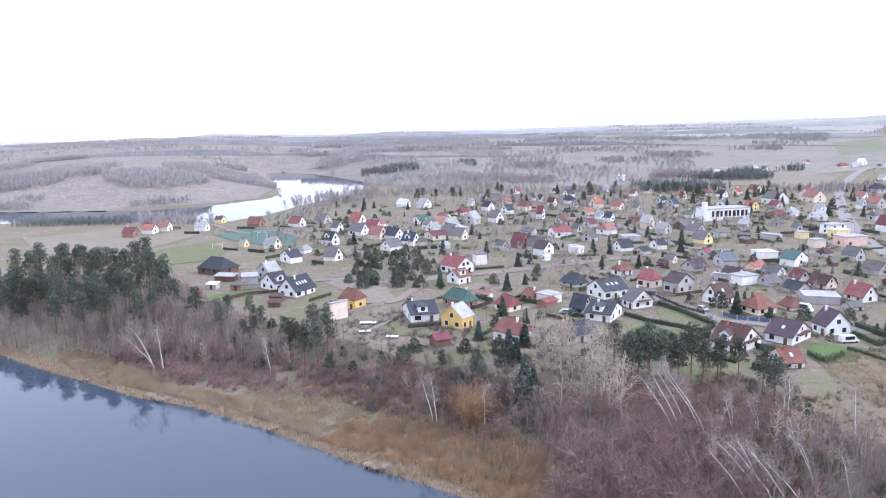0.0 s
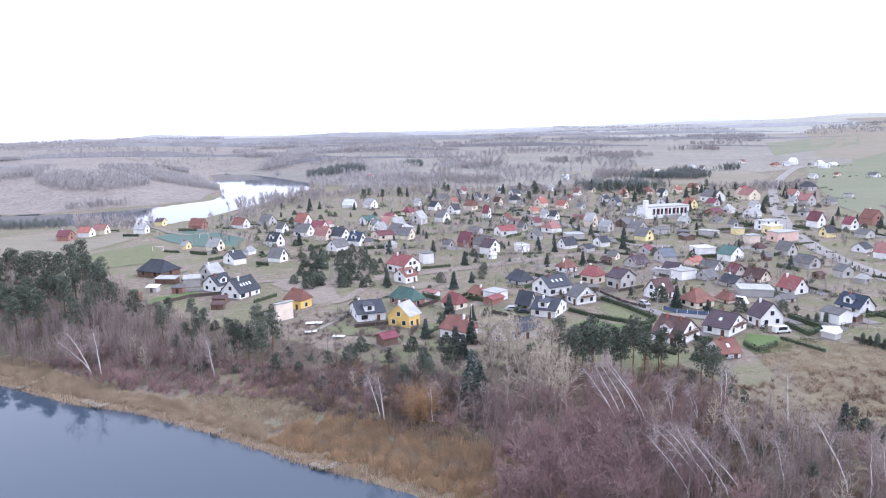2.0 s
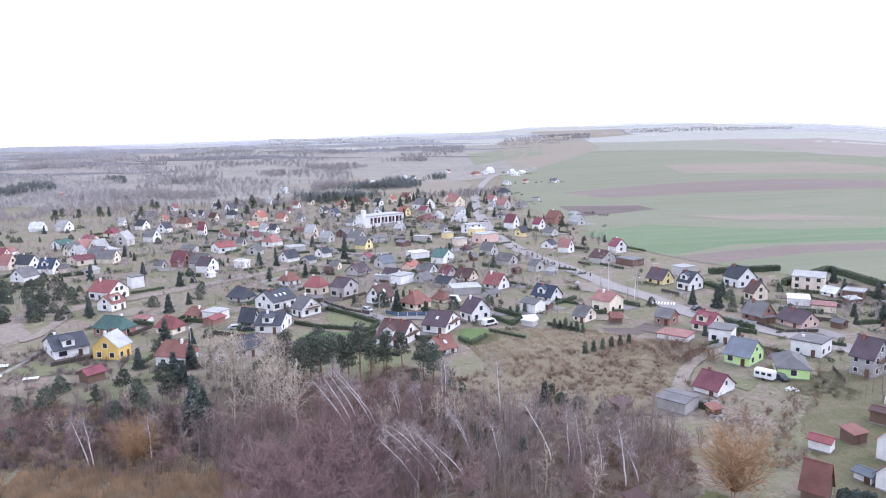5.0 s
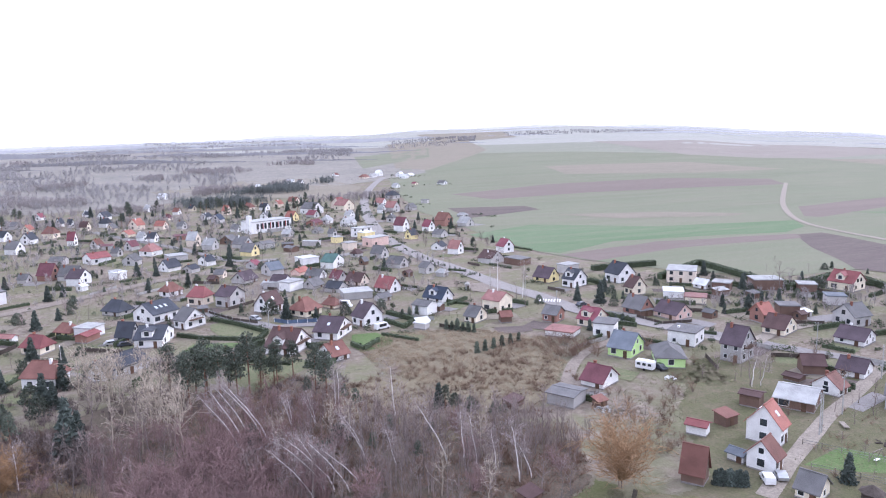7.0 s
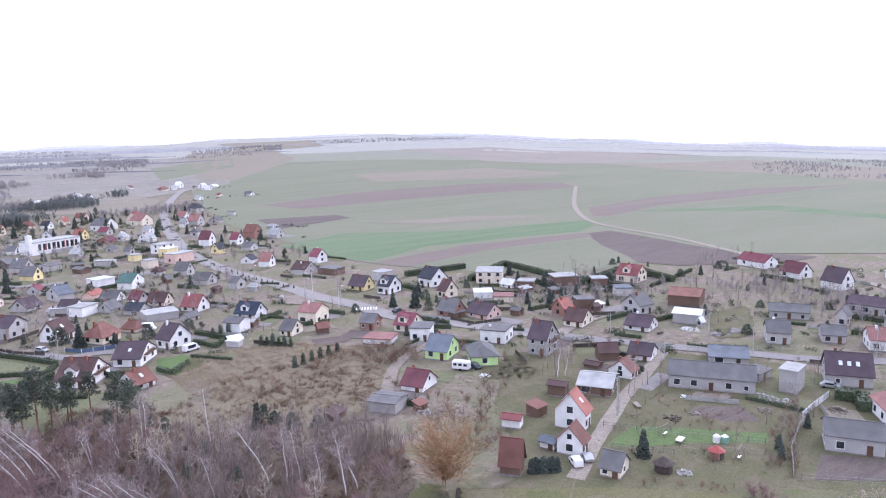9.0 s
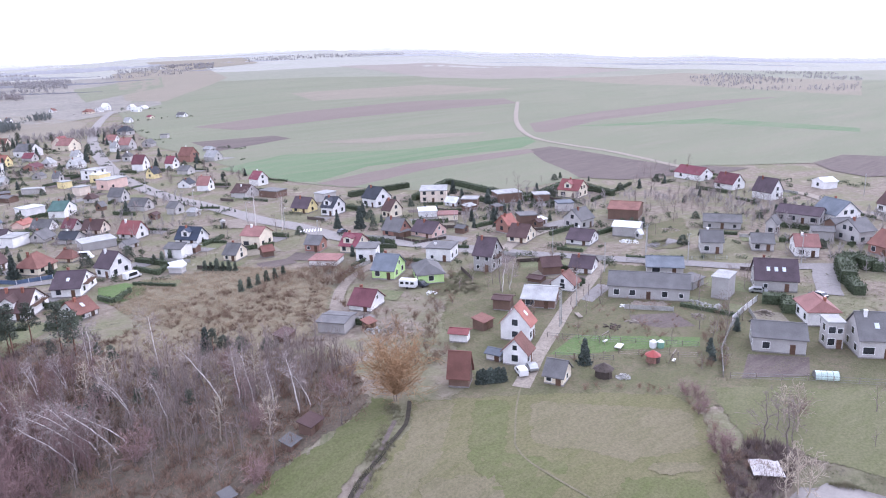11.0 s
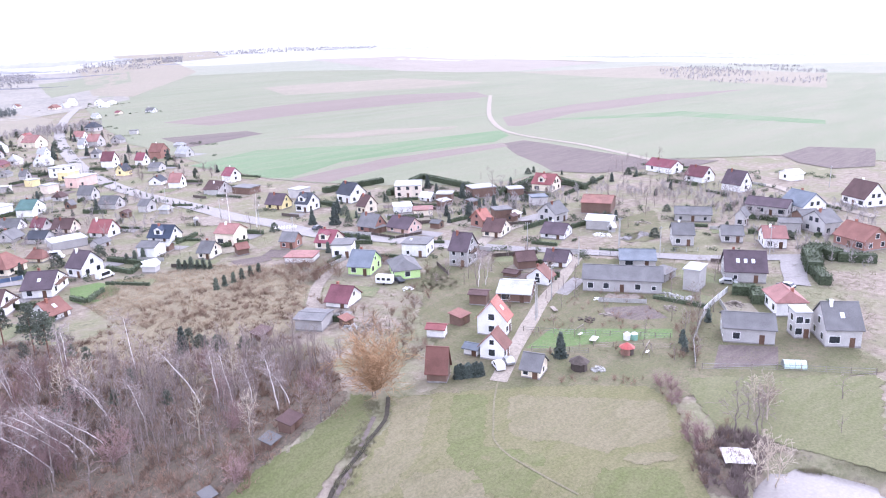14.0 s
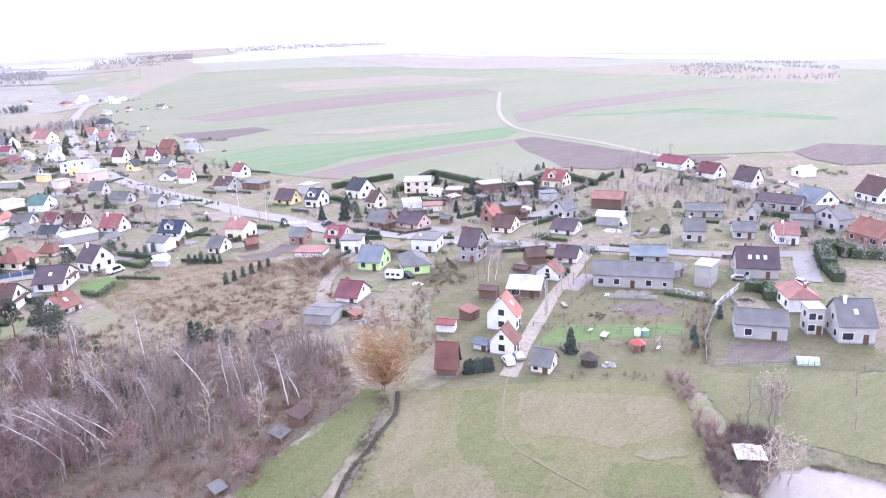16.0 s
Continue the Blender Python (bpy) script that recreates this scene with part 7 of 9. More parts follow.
plant("pine1", -3.3, 176.9, 0.91, 304)
plant("pine2", 30.2, 158.4, 0.78, 198)
plant("pine2", 28.9, 165.3, 0.78, 218)
plant("pine1", 20.9, 171.9, 0.85, 295)
plant("pine1", 25.1, 174.5, 0.78, 68)
plant("pine1", 7.5, 166.7, 1.04, 49)
plant("pine0", 11.3, 165.8, 1.04, 69)
plant("pine1", 4.2, 164.7, 1.04, 111)
plant("pine1", 0.9, 162.0, 1.04, 344)
plant("fir1", -22.8, 157.1, 1.15, 223)
plant("fir0", -21.1, 159.1, 1.00, 320)
plant("fir1", 11.6, 139.7, 0.50, 154)
plant("fir0", 51.7, 142.8, 0.80, 215)
plant("lowpine0", 57.8, 139.1, 0.90, 259)
plant("lowpine0", 55.6, 143.1, 0.80, 197)
plant("lowpine1", 62.0, 135.4, 0.70, 293)
plant("lowpine1", -30.3, 173.6, 1.10, 273)
plant("lowpine1", -33.3, 182.1, 1.10, 299)
plant("lowpine0", -37.7, 173.5, 1.10, 172)
plant("lowpine0", -42.3, 180.8, 1.10, 143)
plant("lowpine0", -22.6, 194.0, 1.10, 357)
plant("lowpine1", -57.8, 174.9, 1.10, 277)
plant("lowpine0", -56.5, 180.7, 1.10, 335)
plant("lowpine1", 28.1, 134.3, 1.00, 108)
plant("lowpine1", 24.0, 129.5, 1.00, 324)
plant("lowpine1", 12.0, 143.1, 1.00, 293)
plant("lowpine1", 51.4, 233.5, 1.00, 136)
scatter(['pine0', 'pine1', 'pine2'], [(-256.7, 232.7), (-215.7, 250.6), (-177.3, 239.7), (-141.6, 205.5), (-137.3, 188.5), (-165.8, 189.6), (-221.9, 198.9)], 66, 1, 3.0, (0.85, 1.35), 9)
scatter(['bare0', 'bare1', 'thin0', 'thin1'], [(-221.9, 198.9), (-169.8, 194.5), (-153.0, 216.3), (-131.2, 194.0), (-123.8, 176.5), (-151.5, 176.6), (-205.7, 183.4)], 70, 2, 1.8, (0.75, 1.1), 9)
scatter(['red0', 'brush1', 'red1'], [(-144.1, 171.8), (-137.3, 188.5), (-123.4, 184.4), (-85.7, 165.6), (-99.2, 163.8), (-125.3, 165.7)], 18, 21, 2.5, (0.55, 0.85), 9)
scatter(['bare0', 'bare1', 'bare2', 'thin0', 'pale0', 'thin1'], [(-149.1, 205.9), (-119.5, 200.4), (-61.1, 175.3), (-43.9, 168.4), (-20.5, 164.8), (-13.6, 149.3), (-39.7, 151.4), (-63.2, 163.6), (-85.7, 165.6), (-121.9, 176.3)], 75, 3, 2.5, (0.5, 0.8), 9)
scatter(['pale0', 'pale1', 'pale2', 'bare1'], [(-24.3, 183.3), (-3.6, 186.3), (-0.4, 168.8), (-0.1, 145.1), (-13.8, 151.3), (-19.9, 160.1)], 34, 4, 2.4, (0.9, 1.2), 9)
scatter(['red0', 'red1', 'red2'], [(-14.1, 122.0), (-6.7, 137.5), (4.5, 142.6), (9.3, 136.6), (12.7, 118.8)], 30, 5, 2.6, (0.8, 1.1), 9)
scatter(['bare3', 'bare0', 'thin2', 'red2'], [(-24.2, 145.1), (-19.1, 153.9), (-4.0, 153.8), (-0.0, 139.8), (-8.6, 131.3), (-17.3, 139.1)], 20, 6, 2.8, (0.6, 0.85), 9)
scatter(['thin0', 'thin1', 'thin2', 'red0', 'brush2', 'pale1'], [(11.0, 138.3), (31.2, 136.5), (44.3, 129.0), (55.8, 119.6), (46.8, 99.8), (7.5, 124.1)], 40, 7, 3, (0.7, 1.0), 9)
scatter(['thin0', 'thin1', 'thin2', 'bare0', 'brush2'], [(17.9, 149.9), (42.4, 142.3), (69.8, 129.7), (72.4, 114.0), (57.9, 95.1), (15.0, 132.1)], 52, 8, 2.8, (0.55, 0.85), 9)
scatter(['thin0', 'thin1', 'bare0', 'red0', 'brush1'], [(20.6, 162.9), (38.1, 148.7), (53.4, 129.2), (69.9, 116.0), (62.6, 103.0), (45.5, 96.7), (36.6, 91.0), (6.1, 125.4), (11.6, 154.6)], 52, 9, 3, (0.6, 0.9), 9)
scatter(['red0', 'red1', 'bare2'], [(9.6, 143.4), (24.9, 131.9), (23.8, 106.5), (6.1, 125.4)], 14, 10, 3, (0.8, 1.0), 9)
brushwood(['brush0', 'brush1', 'brush2'], [(-86.9, 168.0), (-61.1, 175.3), (-24.0, 160.3), (-22.0, 146.7), (-47.9, 151.7), (-74.0, 160.3)], 65, 11, 1.6, (0.5, 0.9), 8)
scatter(['lowpine0', 'pine0'], [(-122.3, 205.4), (-61.1, 175.3), (-24.3, 162.6), (-27.0, 154.4), (-73.7, 167.0), (-112.9, 179.0)], 26, 31, 4, (0.45, 0.8), 9)
scatter(['red0', 'red1', 'bare0'], [(-63.2, 163.6), (-42.1, 161.4), (-15.7, 145.9), (-29.8, 141.8), (-53.5, 152.2)], 20, 32, 3, (0.4, 0.7), 9)
brushwood(['brush0', 'brush1', 'brush2'], [(107.8, 187.7), (123.3, 162.8), (113.7, 150.1), (93.6, 163.3), (78.4, 173.3)], 52, 12, 1.6, (0.6, 0.9), 8)
brushwood(['brush0', 'brush1'], [(47.2, 162.7), (80.9, 171.6), (91.7, 138.5), (77.6, 130.7), (49.2, 145.0)], 33, 13, 1.6, (0.3, 0.6), 8)
scatter(['brush0', 'brush1', 'brush2', 'garden0'], [(84.8, 136.3), (97.6, 133.7), (97.0, 118.3), (84.1, 101.5), (73.9, 112.0)], 26, 14, 2.4, (0.4, 0.8), 7)
scatter(['brush0', 'brush1', 'red0'], [(107.5, 66.2), (109.5, 64.2), (94.8, 50.2), (82.7, 41.8), (81.7, 42.8), (95.8, 54.0)], 22, 15, 1.4, (0.3, 0.5), 9)
scatter(['brush1', 'brush2', 'red1'], [(96.9, 51.4), (100.8, 49.0), (97.2, 44.7), (85.1, 40.9), (82.0, 42.5)], 12, 16, 2, (0.3, 0.55), 9)
scatter(['red0', 'bare0', 'pale0'], [(108.3, 50.3), (111.4, 47.2), (100.4, 41.6), (98.0, 44.0)], 5, 17, 2.5, (0.6, 0.9), 9)
scatter(['lowpine0', 'lowpine1'], [(-121.4, 276.3), (-130.1, 331.8), (-113.3, 334.8), (-84.8, 295.6), (-74.8, 252.7), (-88.9, 236.2), (-102.7, 237.9)], 40, 18, 3.6, (0.8, 1.25), 9)
scatter(['lowpine0', 'garden1', 'garden2'], [(-206.7, 356.3), (-160.0, 409.2), (-112.3, 392.9), (-113.3, 334.8), (-133.8, 286.5), (-168.3, 294.0)], 18, 19, 5, (0.6, 0.9), 8)
scatter(['garden0', 'garden1', 'garden2', 'thuja0', 'lowpine0'], [(-159.7, 342.9), (-67.6, 386.9), (51.6, 378.8), (126.9, 295.0), (122.8, 200.0), (66.1, 217.7), (12.6, 227.9), (-39.3, 199.8), (-88.2, 247.0)], 64, 20, 6, (0.6, 1.0), 7.5)
scatter(['garden1', 'lowpine1', 'thuja1', 'garden2', 'bare0'], [(-287.0, 622.9), (-103.4, 600.6), (95.6, 542.0), (77.0, 353.6), (-64.4, 368.1), (-159.7, 342.9)], 46, 22, 7, (0.6, 1.0), 8)
scatter(['fir0', 'fir1', 'pine0', 'lowpine1'], [(-32.3, 627.4), (34.1, 692.7), (107.1, 637.0), (148.0, 682.9), (100.6, 501.2), (31.4, 552.2), (-28.3, 544.9)], 26, 23, 7, (0.6, 0.9), 8)
scatter(['garden0', 'garden1', 'thuja0', 'thuja1', 'lowpine0'], [(192.7, 253.6), (272.0, 222.4), (283.0, 182.6), (273.8, 115.5), (216.5, 74.6), (190.9, 112.8), (172.9, 165.9), (150.1, 192.5)], 50, 24, 5, (0.6, 1.0), 7.5)
scatter(['bare0', 'bare1', 'garden2'], [(298.3, 215.1), (329.6, 202.9), (278.7, 145.1), (228.4, 140.0), (226.1, 157.8)], 26, 25, 4, (0.5, 0.8), 7)
scatter(['garden0', 'garden1', 'brush0'], [(134.2, 119.2), (156.3, 95.2), (115.9, 68.8), (98.7, 86.5)], 20, 26, 4, (0.4, 0.7), 7)
scatter(['bare1', 'garden2', 'thuja1'], [(166.4, 98.1), (175.1, 88.5), (122.5, 62.0), (116.6, 68.1)], 16, 27, 3, (0.5, 0.8), 6)
scatter(["fir0", "lowpine1", "thuja1", "lowpine0", "thuja0"], [(-130, 262), (-60, 215), (20, 225), (70, 235), (105, 330), (105, 470), (-60, 560), (-200, 470), (-190, 340)], 120, 131, 5, (0.6, 1.0), 6.5)
scatter(["fir1", "pine0", "fir0", "pine1"], [(-200, 470), (-150, 620), (20, 690), (130, 650), (120, 480), (-20, 540)], 60, 133, 7, (0.7, 1.0), 7)
scatter(["garden1", "lowpine0", "thuja1", "fir0"], [(122, 330), (165, 330), (168, 520), (210, 740), (180, 720), (130, 480)], 40, 134, 6, (0.5, 0.9), 6.5)
scatter(["fir0", "thuja1", "thuja0", "lowpine1", "garden1"], [(130, 225), (150, 260), (215, 235), (225, 200), (190, 170), (150, 180)], 34, 135, 4, (0.6, 1.0), 6)
scatter(["garden0", "garden1", "brush2"], [(95, 130), (128, 150), (160, 140), (150, 110), (128, 100), (105, 105)], 24, 136, 3.5, (0.5, 0.9), 5.5)
for i in range(11):
    plant("thuja1", 82.7 + 0.42 * i, 92.3 - 0.25 * i, 0.62 + 0.05 * (i % 3), 67 * i)
plant("pine0", 33.1, 153.1, 0.42, 0)
plant("pine1", 34.2, 146.5, 0.45, 77)
plant("pine0", 48.7, 136.7, 0.34, 154)
plant("pine1", 52.3, 140.4, 0.46, 231)
plant("pine0", 55.0, 139.3, 0.34, 308)
plant("pine1", 57.0, 136.1, 0.3, 25)
plant("pine0", 62.7, 132.2, 0.28, 102)
plant("pine1", 37.1, 131.0, 0.4, 179)
plant("pine0", 32.5, 126.3, 0.42, 256)
plant("pine1", 39.2, 119.0, 0.36, 333)
plant("pine0", 26.3, 160.1, 0.45, 50)
plant("pine1", 44.5, 128.0, 0.3, 127)
far_trees("thicket", [(17.9, 150), (42.4, 143), (69.8, 131), (74, 116), (64, 106), (50, 106), (38, 102), (6, 125)], 300, 141, 6.0, TWIG, "tangle of slender leafless saplings on the slope", 34, 0.3, 0.0042, -0.35)
far_trees("thicket", [(-12, 122), (-20, 150), (16, 160), (28, 150), (22, 116), (4, 118)], 260, 142, 6.5, TWIG_RED, "reddish tangle of leafless saplings above the reeds", 40, 0.32, 0.0042, -0.3)
far_trees("thicket", [(-250, 228), (-205, 240), (-165, 222), (-128, 198), (-100, 182), (-88, 172), (-124, 174), (-152, 177), (-206, 184)], 380, 143, 10, TWIG, "grey-brown leafless wood edge by the lake", 40, 0.28, 0.0045, -0.3)
far_trees("thicket", [(-100, 182), (-60, 178), (-24, 166), (-14, 148), (-40, 152), (-66, 162)], 170, 144, 5.0, TWIG_DARK, "dark leafless saplings on the bank", 34, 0.34, 0.0045, -0.1)
far_trees("village_trees", [(-130, 262), (-60, 215), (20, 225), (110, 240), (108, 330), (105, 470), (-60, 560), (-200, 470), (-190, 340)], 190, 145, 6.0, TWIG, "leafless garden trees among the houses", 40, 0.38, 0.006, -0.6)
far_trees("village_trees", [(122, 330), (165, 330), (168, 520), (210, 740), (180, 720), (130, 480)], 70, 146, 6.0, TWIG, "leafless trees along the street", 36, 0.38, 0.007, -0.6)
far_trees("village_trees", [(205, 150), (235, 165), (290, 165), (262, 120), (240, 112), (215, 130)], 60, 147, 5.0, TWIG, "leafless orchard trees by the farms", 40, 0.4, 0.005, -0.6)
brushwood(["brush0", "brush1"], [(106, 99), (128, 113), (152, 92), (134, 76), (118, 84)], 46, 151, 1.6, (0.18, 0.4), 6)
brushwood(["brush0", "brush1", "brush2"], [(114.5, 66), (124, 74), (138, 78), (150, 83), (152, 80), (138, 74), (117, 63)], 40, 152, 1.2, (0.25, 0.5), 4)
brushwood(["brush0", "brush1", "brush2"], [(84, 100), (100, 124), (124, 150), (112, 140), (95, 128), (78, 108)], 46, 153, 1.6, (0.25, 0.6), 5)
brushwood(["brush1", "brush2"], [(93.8, 77.4), (104.5, 66), (107, 67.5), (96, 79)], 22, 154, 1.0, (0.15, 0.32), 3)
plant("bare4", 204.7, 200.4, 0.90, 145)
plant("bare3", 233.2, 165.4, 0.80, 63)
plant("bare3", 123.2, 127.7, 0.80, 32)
plant("fir0", 137.4, 213.6, 1.10, 246)
plant("fir0", 115.9, 169.7, 0.60, 327)
plant("fir0", 103.6, 84.5, 0.75, 247)
plant("fir0", 132.0, 219.9, 0.80, 45)
plant("fir0", 32.4, 236.8, 1.00, 176)
plant("lowpine1", 28.3, 244.8, 1.30, 34)
plant("fir0", 41.1, 231.0, 0.60, 210)
plant("fir0", -27.6, 189.5, 1.00, 77)
plant("fir0", -30.6, 180.9, 1.00, 10)
plant("fir0", -27.8, 176.0, 0.90, 150)
plant("fir0", -69.5, 256.7, 0.90, 218)
plant("fir0", -41.1, 192.1, 0.80, 212)
plant("fir0", -39.1, 219.5, 0.90, 60)
plant("fir0", -30.6, 211.7, 0.70, 22)
plant("thuja0", 75.0, 176.5, 1.03, 23)
plant("thuja0", 77.9, 177.5, 0.96, 300)
plant("thuja0", 80.9, 178.5, 0.95, 142)
plant("thuja0", 83.9, 179.5, 1.00, 18)
plant("thuja0", 87.0, 180.6, 0.94, 39)
plant("thuja0", 90.2, 181.7, 0.88, 274)
plant("thuja0", 75.9, 202.7, 0.94, 173)
plant("thuja0", 77.2, 201.3, 0.85, 212)
plant("thuja0", 78.4, 199.9, 1.15, 161)
plant("thuja0", 79.7, 198.5, 0.86, 315)
plant("thuja0", 80.9, 197.2, 1.03, 68)
plant("thuja0", 82.2, 195.8, 0.87, 321)
plant("thuja0", 67.5, 221.1, 0.95, 180)
plant("thuja0", 70.2, 221.9, 1.05, 180)
plant("thuja0", 72.9, 222.7, 1.03, 142)
plant("thuja0", 75.7, 223.5, 1.07, 11)
plant("thuja1", 115.0, 184.1, 0.82, 346)
plant("thuja1", 117.6, 184.7, 0.69, 189)
plant("thuja1", 120.3, 185.3, 0.74, 233)
plant("thuja1", 123.1, 185.9, 0.75, 307)
plant("thuja1", 125.8, 186.6, 0.76, 186)
plant("thuja1", 128.7, 187.2, 0.72, 189)
hedge([(9.1, 244.1), (16.9, 233.0), (24.2, 220.2)], 1.4, 1)
hedge([(24.2, 220.2), (20.7, 212.7)], 1.3, 1)
hedge([(-1.6, 228.0), (5.6, 221.3), (15.6, 215.9), (20.7, 212.7)], 1.2, 1)
hedge([(13.6, 200.3), (17.6, 203.6), (21.5, 207.7)], 2.2, 1.6, "tall dark clipped hedge by the lane")
hedge([(5.2, 204.8), (11.8, 202.6)], 0.9, 0.7)
hedge([(61.0, 219.0), (64.5, 208.9), (68.5, 214.0)], 1.4, 1)
hedge([(87.0, 230.9), (96.9, 237.8)], 1.3, 1)
hedge([(64.2, 228.0), (70.3, 215.5)], 1.5, 1.2)
hedge([(29.8, 183.5), (32.8, 179.5), (37.3, 183.9)], 1.6, 1.2)
hedge([(45.1, 197.5), (47.1, 191.3), (53.3, 198.1)], 1.3, 1)
hedge([(107.8, 173.1), (124.6, 181.6)], 1.2, 0.9)
hedge([(187.8, 69.7), (200.1, 76.1), (206.1, 76.0)], 3.5, 4, "tall rounded evergreen hedge at the corner")
hedge([(203.2, 70.0), (208.1, 62.0)], 2.5, 2.5, "broad evergreen hedge along the street")
hedge([(206.1, 76.0), (203.2, 70.0)], 3, 4, "thick dark evergreen garden hedge")
hedge([(187.8, 69.7), (180.6, 64.2)], 2.5, 3, "thick dark evergreen garden hedge")
hedge([(160.2, 77.9), (162.5, 73.4), (156.9, 69.9)], 2.5, 3, "rounded evergreen shrubs by the drive")
hedge([(226.5, 181.5), (266.5, 192.0)], 1.3, 1.2, "leafless dark hedge along a plot")
hedge([(175.6, 189.9), (199.0, 203.6)], 1.2, 1)
hedge([(181.0, 238.6), (216.0, 257.7), (210.8, 201.8), (242.9, 211.5)], 2.4, 2.5, "uneven evergreen shelter belt by the field")
hedge([(166.6, 266.0), (183.0, 265.9), (198.0, 264.6)], 2.4, 2.5, "uneven evergreen shelter belt by the field")
hedge([(248.9, 208.3), (241.3, 182.4)], 2.4, 2.2, "evergreen shelter belt by the field")
hedge([(170.3, 123.8), (175.1, 115.3)], 0.7, 0.6, "low brown hedge by the street")
for i, (p, q) in enumerate(PLOT_LINES):
    if i % 2 == 0:
        hedge([p, q], 1.0 + 0.25 * (i % 4), 0.8, "dark evergreen hedge along a garden plot")
undergrowth("reeds", [(-64.7, 145.1), (-54.2, 154.3), (-39.7, 151.4), (-25.8, 147.0), (-12.7, 140.1), (-5.0, 126.3), (-16.0, 128.8), (-30.5, 133.6), (-43.5, 137.0), (-54.9, 140.7)], 1500, 11, 1.9, REED_PALE, "paler reeds scattered through the bed", 0.4, 5, "reeds")
undergrowth("reeds", [(-67.6, 142.4), (-62.2, 152.8), (-47.6, 150.7), (-30.3, 144.5), (-17.5, 140.9), (-5.3, 132.5), (0.2, 122.9), (-18.5, 123.6), (-34.4, 130.3), (-48.0, 135.6)], 4200, 1, 1.9, REED, "dense bed of brown winter reeds", 0.35, 5, "reeds")
undergrowth("reeds", [(-170.8, 176.7), (-145.6, 164.8), (-117.1, 158.6), (-93.1, 152.9), (-67.6, 142.4), (-68.9, 148.6), (-95.4, 159.8), (-116.2, 164.7), (-138.6, 171.7), (-159.3, 181.6), (-179.0, 185.9)], 4200, 2, 1.7, REED_PALE, "pale reed fringe along the lake shore", 0.35, 5, "reeds")
undergrowth("dry_grass", [(-99.2, 163.8), (-76.0, 164.9), (-47.9, 151.7), (-58.9, 151.5), (-68.4, 147.4), (-91.7, 155.9)], 2600, 3, 0.8, REED_PALE, "pale dry grass above the shore", 0.5, 4, "grass")
undergrowth("dry_grass", [(58.7, 205.8), (83.1, 200.4), (100.2, 181.5), (92.8, 159.3), (78.9, 142.0), (60.6, 151.0), (47.2, 168.4), (45.8, 192.4)], 6500, 4, 0.7, REED_PALE, "tall dry winter grass on the slope", 0.6, 4, "grass")
undergrowth("dry_grass", [(-85.7, 165.6), (-61.1, 175.3), (-24.0, 160.3), (-20.2, 143.0), (-47.6, 150.7)], 4500, 5, 0.7, REED, "rusty dry grass and ferns on the slope", 0.6, 4, "grass")
undergrowth("leaf_litter_brush", [(-0.5, 176.8), (45.3, 151.3), (74.0, 123.0), (60.2, 93.5), (-1.5, 144.3)], 5200, 6, 0.6, SHRUB, "brown brush and dead stems under the trees", 0.6, 3, "undergrowth")
undergrowth("leaf_litter_brush", [(18.3, 186.2), (51.1, 152.1), (68.5, 113.8), (60.2, 99.5), (36.6, 91.0), (7.4, 124.1)], 4800, 7, 0.55, SHRUB, "brown brush and dead stems under the trees", 0.6, 3, "undergrowth")
undergrowth("leaf_litter_brush", [(-37.8, 143.9), (-24.0, 160.3), (17.5, 163.6), (27.9, 151.6), (22.4, 116.6), (-0.8, 121.5), (-17.3, 139.1)], 4200, 8, 0.7, SHRUB, "brown brush and dead stems under the trees", 0.6, 3, "undergrowth")
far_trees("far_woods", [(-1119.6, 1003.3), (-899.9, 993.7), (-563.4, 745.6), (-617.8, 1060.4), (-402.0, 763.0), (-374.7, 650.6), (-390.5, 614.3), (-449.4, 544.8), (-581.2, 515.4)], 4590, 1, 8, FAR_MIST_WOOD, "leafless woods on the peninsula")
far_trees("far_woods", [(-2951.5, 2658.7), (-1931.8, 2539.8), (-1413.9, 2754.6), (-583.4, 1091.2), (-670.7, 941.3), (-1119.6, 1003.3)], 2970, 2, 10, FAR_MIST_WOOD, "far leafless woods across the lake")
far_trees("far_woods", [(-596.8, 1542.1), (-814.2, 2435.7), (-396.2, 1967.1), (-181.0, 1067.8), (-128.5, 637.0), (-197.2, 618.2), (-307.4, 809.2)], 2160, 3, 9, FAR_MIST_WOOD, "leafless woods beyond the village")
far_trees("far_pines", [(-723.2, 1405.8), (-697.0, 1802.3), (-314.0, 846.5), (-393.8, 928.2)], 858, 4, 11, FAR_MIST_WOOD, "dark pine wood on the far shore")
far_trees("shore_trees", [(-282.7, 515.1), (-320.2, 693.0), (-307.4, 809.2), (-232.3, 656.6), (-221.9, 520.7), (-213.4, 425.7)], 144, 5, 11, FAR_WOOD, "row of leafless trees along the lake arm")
far_trees("shore_trees", [(-393.3, 501.9), (-282.7, 515.1), (-225.4, 417.7), (-305.9, 395.3)], 73, 6, 10, FAR_WOOD, "leafless trees along the lake arm")
far_trees("shore_pines", [(-451.5, 436.7), (-398.1, 501.2), (-290.5, 370.0), (-356.5, 344.0)], 240, 7, 7, FAR_PINE, "dark band of pines by the lake arm")
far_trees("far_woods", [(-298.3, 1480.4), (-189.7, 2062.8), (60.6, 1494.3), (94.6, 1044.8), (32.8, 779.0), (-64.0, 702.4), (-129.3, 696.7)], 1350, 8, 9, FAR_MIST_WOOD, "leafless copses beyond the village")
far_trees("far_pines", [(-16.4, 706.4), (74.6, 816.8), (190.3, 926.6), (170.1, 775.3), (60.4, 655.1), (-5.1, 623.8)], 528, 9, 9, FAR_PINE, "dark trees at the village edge")
